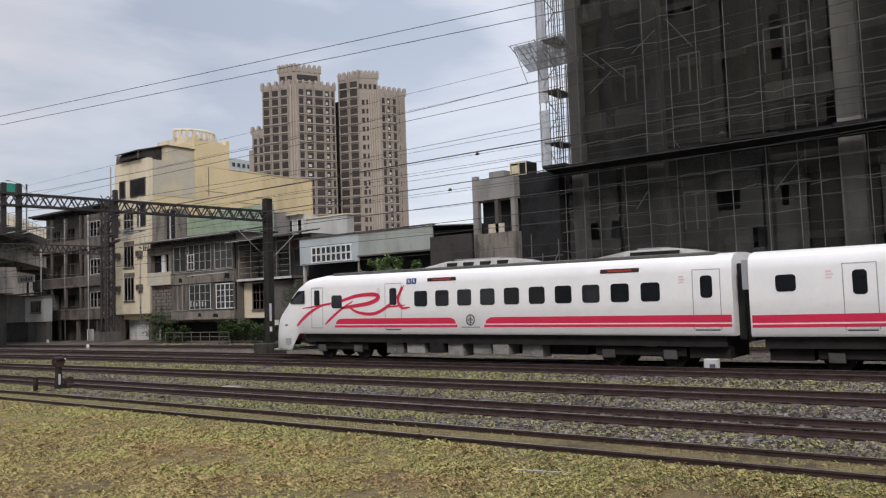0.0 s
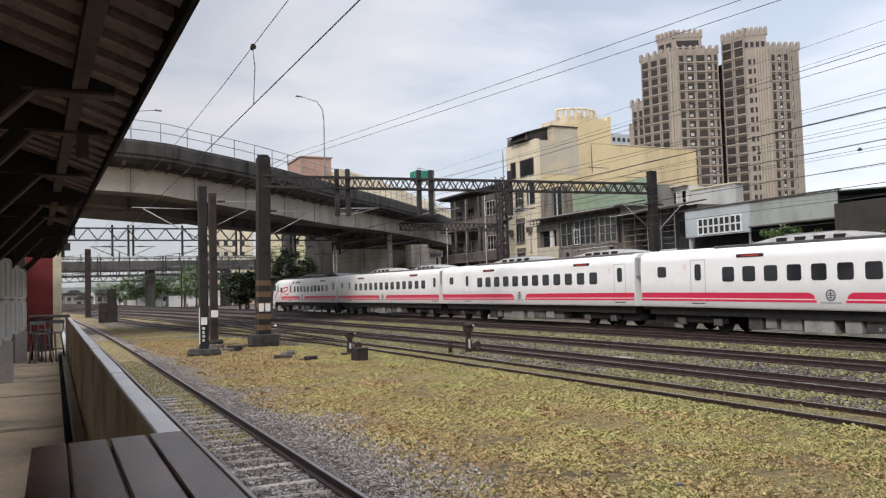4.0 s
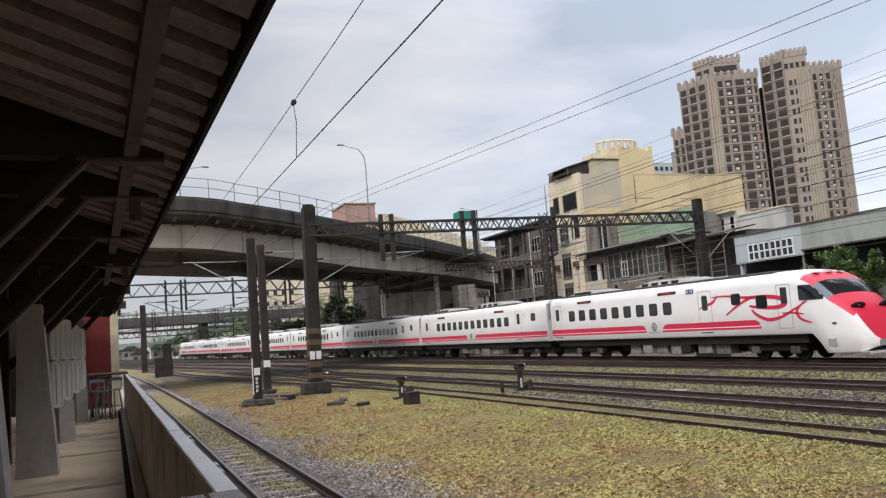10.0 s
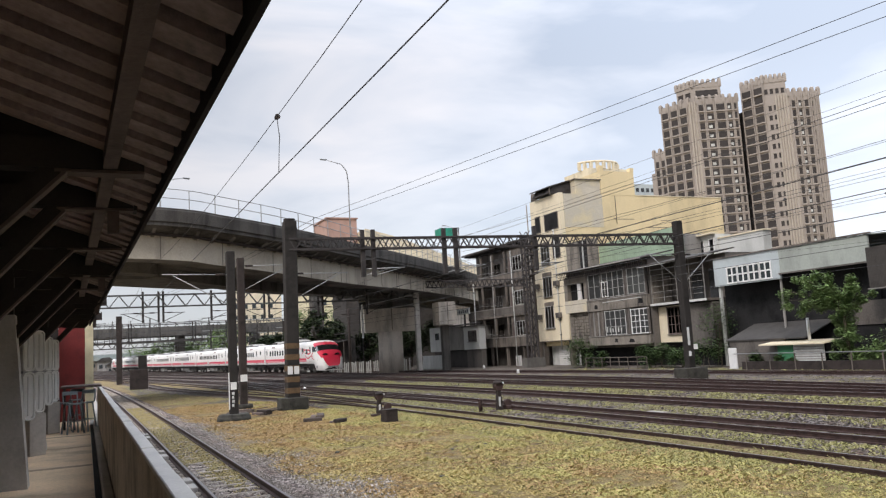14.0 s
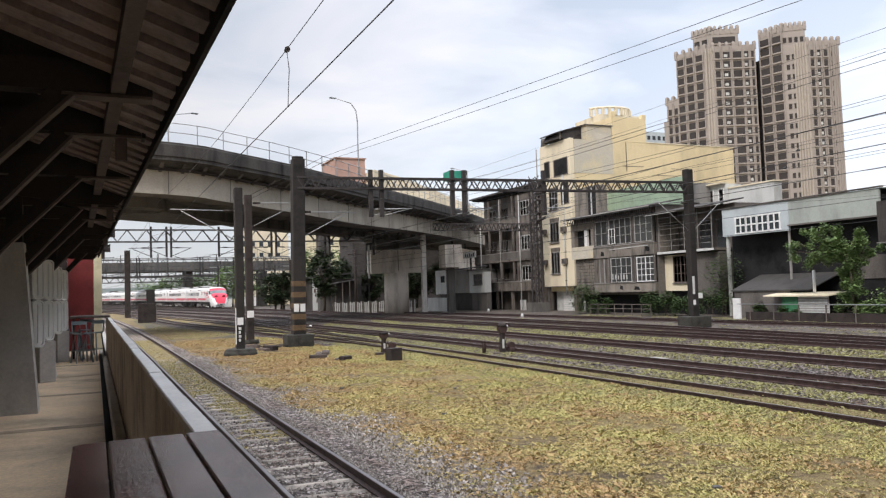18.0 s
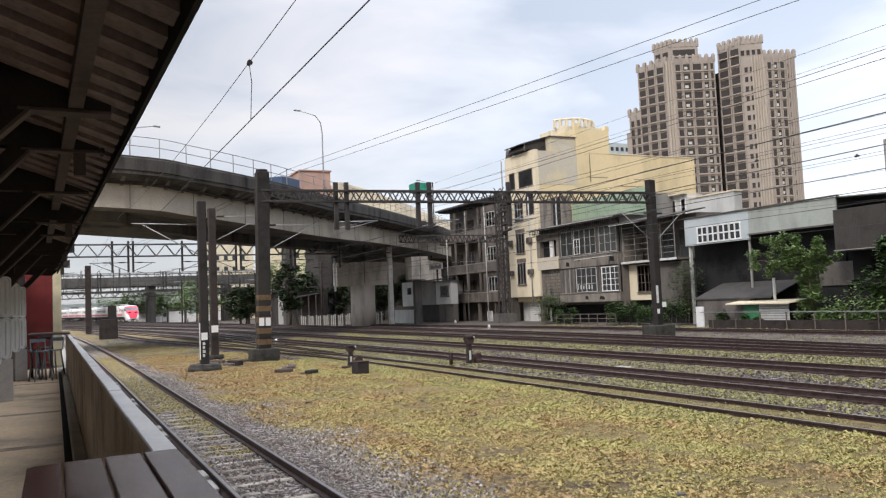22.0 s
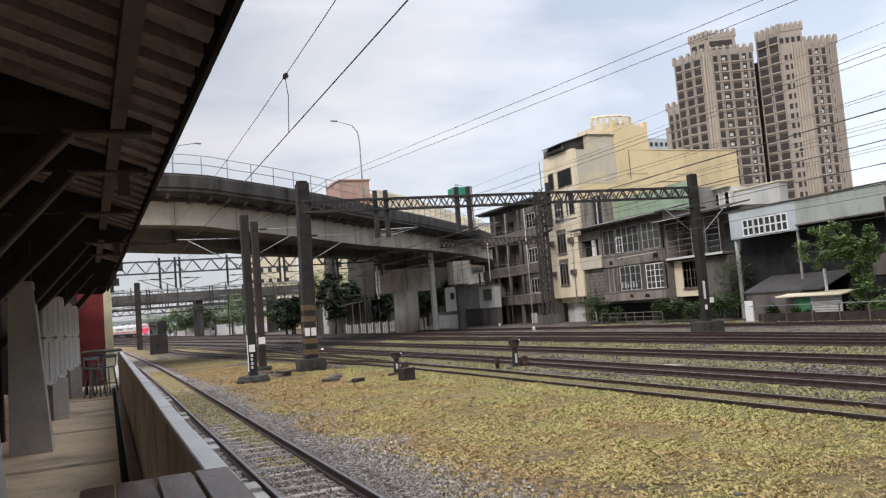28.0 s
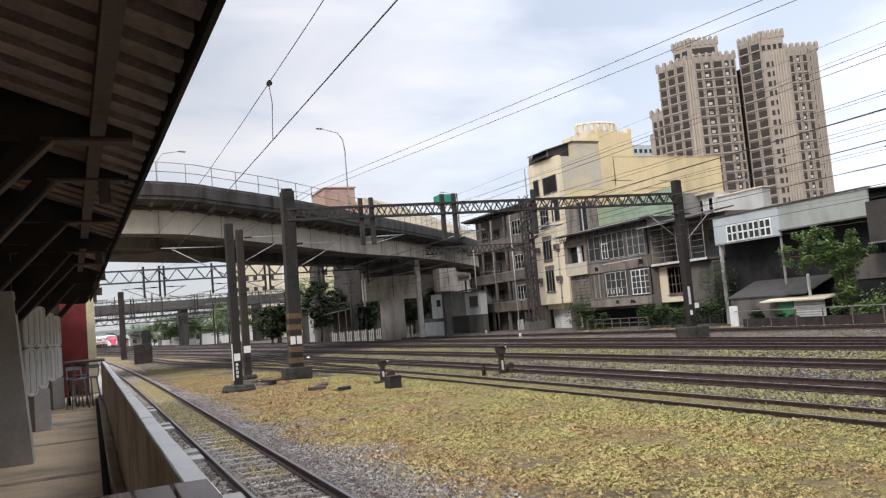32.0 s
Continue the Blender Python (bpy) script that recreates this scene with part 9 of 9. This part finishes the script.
# ---- under and beyond the bridge ----
def far_side():
    s = thing("shed", "grey sheet-metal shed with a pale end on a dark raised base", "shed", at=(43.0, 94.8, 0))
    part("wall", box(0, 5, -4.1, 2.2, 2.0, 4.95), M_GREYB, s)
    for k in range(15):
        part("sheet_rib", box(-0.03, -0.002, -4.0 + k * 0.42, -3.9 + k * 0.42, 2.0, 4.94), M_GREYB, s)
    part("base", box(0.5, 5, -4.0, 2.2, -0.2, 1.996), M_BROWNP, s)
    part("pale_wall", box(-0.1, 4, 2.24, 6.3, 1.9, 5.1), M_GREYW, s, "pale end wall")
    part("base", box(0.5, 4, 2.24, 6.2, -0.2, 1.896), M_DARKB, s)
    part("roof", prism([(-0.4, 4.96), (5.2, 5.5), (5.2, 5.6), (-0.4, 5.06)], "y", -4.2, 2.22), M_SHEET, s)
    window(s, -0.1, 3.2, 4.4, 3.5, 4.3, 1, 1, 0.05, M_DARKB)
    w = thing("cabin", "small white cabin with a barred window over the tracks", "cabin", at=(43.0, 88.6, 0))
    part("wall", box(0, 0.9, -2.3, 1.95, 2.0, 4.75), M_GREYW, w)
    part("roof", box(-0.3, 1.0, -2.5, 2.0, 4.754, 4.9), M_SHEET, w)
    casement(w, 0, -1.7, 0.6, 3.0, 4.25, M_GREYB, (1, 2), 4, M_GLASSK, 0.06)
    part("base", box(0.3, 0.9, -2.2, 1.9, -0.2, 1.996), M_DARKB, w)
    b = thing("signboard", "pale roof signboard with unreadable dark strokes", "sign", at=(44.5, 93.5, 0))
    part("panel", box(0, 0.1, -1.9, 1.9, 6.5, 7.3), M_COPING, b)
    part("post", box(0.12, 0.3, -0.1, 0.1, 0, 7.2), M_STEELD, b)
    for k in range(5):
        part("stroke", box(-0.03, -0.004, -1.5 + k * 0.6, -1.15 + k * 0.6, 6.68, 7.1 - 0.12 * (k % 2)), M_EMBLEM, b)
    f = thing("white_fence", "low white panel fence under the bridge", "fence", at=(40.0, 95.6, 0))
    for k in range(6):
        part("panel", box(0, 0.08, -4.8 + k * 1.05, -3.8 + k * 1.05, -0.2, 1.5), M_GREYW, f)
    f = thing("block_wall", "low pale concrete block wall under the bridge", "wall", kind="structure")
    part("wall", box(36, 36.3, 118, 150, -0.2, 1.3), M_CONC, f)
    h2 = thing("hut", "long low trackside hut with a pale end wall and dark roof", "hut", at=(29.2, 115, 0))
    part("wall", box(0.2, 7.5, 0, 5, -0.2, 4.6), M_BROWNP, h2)
    part("end_wall", box(0, 1.6, -0.1, -0.004, -0.2, 4.75), M_GREYW, h2, "pale peeling end wall")
    for dx, z in ((0.15, 2.6), (0.9, 3.4), (0.5, 1.2), (1.15, 2.0)):
        part("peeled_patch", prism([(dx, z), (dx + 0.35, z + 0.1), (dx + 0.3, z + 0.8), (dx + 0.05, z + 0.6)], "y", -0.12, -0.102), M_TIMBER, h2, "brown peeled patch")
    part("roof", prism([(-0.6, 4.8), (8.2, 5.5), (8.2, 5.65), (-0.6, 4.95)], "y", -0.8, 5.5), M_BROWNP, h2)
    part("awning", prism([(1.6, 3.7), (6.6, 4.4), (6.6, 4.52), (1.6, 3.82)], "y", -2.0, -0.1), M_SHEET, h2)
    for k in range(5):
        part("awning_post", bar((1.8 + k * 1.1, -1.9, -0.2), (1.8 + k * 1.1, -1.9, 3.74 + k * 0.15), 0.09), M_OLDB, h2)
    pf = thing("picket_fence", "low weathered pale picket fence under the bridge", "fence", at=(0, 96.5, 0))
    part("rail", box(27.0, 38.2, 0, 0.05, 0.95, 1.05), M_GREYB, pf)
    for k in range(46):
        part("picket", box(27.05 + k * 0.24, 27.2 + k * 0.24, -0.04, -0.002, -0.22, 1.3 + 0.08 * math.sin(k * 1.7)), M_GREYW if k % 4 else M_OLDB, pf)
    h = thing("hut", "low trackside hut with a sagging grey roof", "hut", at=(37.5, 142, 0))
    part("wall", box(0, 6, -6, 6, -0.2, 4.2), M_OLDB, h)
    part("roof", prism([(-1.2, 4.0), (3, 5.8), (7, 4.2), (7, 4.4), (3, 6.0), (-1.2, 4.2)], "y", -6.6, 6.6), M_SHEET, h)
    window(h, 0, -3.5, -1.5, 1.4, 2.8, 2, 1, 0.07)
    # a second, lower bridge far along the line
    v = thing("far_bridge", "long dark road bridge with a pale railing beyond the station throat", "bridge", kind="structure")
    part("deck", box(-60, 120, 205, 217, 9.2, 11.4), M_CONCD, v)
    part("railing", box(-60, 120, 204.9, 205.0, 12.2, 12.45), M_STEEL, v)
    part("lower_girder", box(-60, 120, 203.5, 204.5, 7.6, 8.1), M_CONCD, v)
    bm = bmesh.new()
    for k in range(90):
        add_bar(bm, (-60 + k * 2, 204.95, 11.4), (-60 + k * 2, 204.95, 12.4), 0.12)
        add_bar(bm, (-60 + k * 2, 204, 8.1), (-60 + k * 2, 204, 9.2), 0.14)
    tagged(part("railing_posts", bm, M_GALV, v), kind="stuff")
    bm = bmesh.new()
    rb = random.Random(8)
    for k in range(120):
        x = rb.uniform(-40, 70)
        add_bar(bm, (x, 203.2, rb.uniform(6.5, 8.0)), (x + rb.uniform(-0.3, 0.3), 203.2, rb.uniform(9.5, 13.5)), rb.uniform(0.1, 0.22))
    for k in range(40):
        x = rb.uniform(-40, 66)
        z = rb.uniform(7.5, 13)
        add_bar(bm, (x, 203.0, z), (x + rb.uniform(2, 7), 203.0, z + rb.uniform(-0.7, 0.7)), 0.14)
    tagged(part("pipework", bm, M_GALV, v), kind="stuff")
    bm = bmesh.new()
    for k in range(45):
        x = -40 + k * 2.4
        add_bar(bm, (x, 202.6, 6.6), (x + 1.2, 202.6, 8.0), 0.16)
        add_bar(bm, (x + 1.2, 202.6, 8.0), (x + 2.4, 202.6, 6.6), 0.16)
    add_bar(bm, (-40, 202.6, 6.6), (68, 202.6, 6.6), 0.22)
    add_bar(bm, (-40, 202.6, 8.0), (68, 202.6, 8.0), 0.22)
    tagged(part("pipe_truss", bm, M_STEELD, v), kind="stuff")
    rt = random.Random(41)
    for k in range(26):
        x, y, w, hh = -34 + k * 2.7 + rt.uniform(-1.5, 1.5), rt.uniform(250, 330), rt.uniform(3, 6), rt.uniform(2.2, 5.0)
        e = thing("distant_house", "low grey distant house behind the far bridge", "house", at=(x, y, 0), kind="structure")
        part("wall", box(0, w, 0, 6, -0.2, hh), rt.choice((M_GREYB, M_STAIN, M_GREYB, M_PATCH, M_OLDB)), e)
        part("roof", prism([(-0.4, hh), (w + 0.4, hh), (w * 0.7, hh + 1.3), (w * 0.3, hh + 1.3)], "y", -0.5, 6.5), rt.choice((M_SHEET, M_ROOFM, M_BROWNP)), e)
        for i in range(int(w / 2)):
            part("window", box(0.5 + i * 1.9, 1.6 + i * 1.9, -0.06, -0.004, hh - 2.2, hh - 1.0), M_GLASS, e)
    lw = thing("low_wall", "low white broken boundary wall below distant trees", "wall", kind="structure")
    for x0, x1, h in ((17.5, 19.6, 2.0), (20.0, 22.5, 2.6), (23.4, 26.0, 1.6), (28, 32, 2.8), (33, 35, 2.0), (38, 44, 2.4)):
        part("panel", box(x0, x1, 228, 228.3, -0.2, h), M_WHITE, lw)
    for x in (-14, 21.5, 40, 60):
        part("pier", box(x - 0.9, x + 0.9, 208, 214, -0.2, 9.2), M_CONCD, v)
    rnd = random.Random(2)
    for k in range(11):
        x, y, hh = rnd.uniform(24, 70), rnd.uniform(165, 205), rnd.uniform(8, 12.5)
        m = thing("catenary_mast", "thin distant overhead-line mast with arms", "mast", at=(x, y, 0))
        part("shaft", bar((0, 0, -0.2), (0, 0, hh), 0.3), M_STEELD, m)
        part("arm", bar((-2.5, 0, hh - 1.6), (2.5, 0, hh - 1.5), 0.16), M_STEEL, m)
    for k, (x, y, w, d, hh, m) in enumerate(((38, 232, 14, 10, 22, M_YPALE), (56, 225, 12, 10, 26, M_WHITE), (10, 300, 16, 10, 5, M_WHITE), (28, 290, 12, 10, 6, M_COPING), (32, 312, 14, 12, 7, M_COPING), (72, 240, 16, 12, 20, M_CREAM), (46, 178, 10, 9, 19, M_CREAM), (62, 182, 12, 10, 17, M_WHITE), (4, 330, 8, 8, 5, M_WHITE), (20, 322, 8, 8, 5, M_WHITE))):
        b = thing("distant_building", "pale distant building beyond the bridge", "building", at=(x, y, 0), kind="structure")
        part("wall", box(0, w, 0, d, -0.2, hh), m, b)
        for i in range(int(w / 2.4)):
            for j in range(int(hh / 3.2)):
                part("window", box(0.8 + i * 2.4, 1.9 + i * 2.4, -0.05, 0.02, 1.2 + j * 3.1, 2.5 + j * 3.1), M_GLASS, b)
    # what shows over the bridge
    p = thing("rooftop_block", "plain dull pink block of a building behind the bridge", "building", kind="structure")
    part("wall", box(36.8, 42.0, 128, 136, 14.0, 24.9), M_BRICKR, p)
    # base narrowed to fit the camera's view, darkened for shade under the bridge
    part("lower_storeys", box(39.6, 41.8, 128.3, 136, -0.2, 13.996), M_BROWNP, p)
    part("cap", box(36.6, 42.2, 127.8, 136.2, 24.9, 25.1), M_BRICKR, p)
    q = thing("apartment_block", "long cream apartment block behind the bridge", "building", kind="structure")
    part("wall", prism([(42.2, 11), (66, 11), (66, 14.5), (49.5, 20.6), (46.7, 21.5), (42.2, 22.6)], "y", 124, 134), M_YPALE, q)
    # painted dark, as the bridge's shade falls across this wall
    part("lower_storeys", box(43.6, 66, 124.2, 134, -0.2, 10.996), M_BROWNP, q)
    g = thing("scaffold_hut", "green netted box on a rooftop", "hut", at=(49.2, 108, 0))
    part("box", box(-1.1, 1.1, -1.2, 1.2, 18.7, 20.0), mat("green net", (0.02, 0.25, 0.17), 0.8, 0, 0.2, 1, 10, 0.05), g)
    part("frame", box(-1.1, -0.95, -1.2, -1.0, 0, 18.7), M_STEELD, g)
    part("frame", box(0.95, 1.1, -1.2, -1.0, 0, 18.7), M_STEELD, g)
    part("aerial", box(2.2, 2.35, 0, 0.15, 14, 20.3), M_STEELD, g)
    # low hills far off close the horizon, haze mixed into their colour
    bm = bmesh.new()
    rnd = random.Random(7)
    prev = None
    for k in range(60):
        a = radians(-70 + k * 2.6)
        x, y = 1400 * math.sin(a), 1400 * math.cos(a)
        hgt = 22 + 14 * noise.noise((k * 0.35, 0, 0))
        cur = (bm.verts.new((x, y, -1)), bm.verts.new((x, y, hgt)))
        if prev:
            bm.faces.new((prev[0], cur[0], cur[1], prev[1]))
        prev = cur
    tagged(part("backdrop", bm, mat("hazy hills", (0.24, 0.29, 0.30), 1.0, 0, 0.15, 0.01, 0.1, 0)), "hazy low hills far away on the horizon", "hills", kind="structure")


far_side()


def motions():
    for car, off in CARS:
        walk(car, car_rows(off))
    walk(LORRY, lorry_rows())


motions()
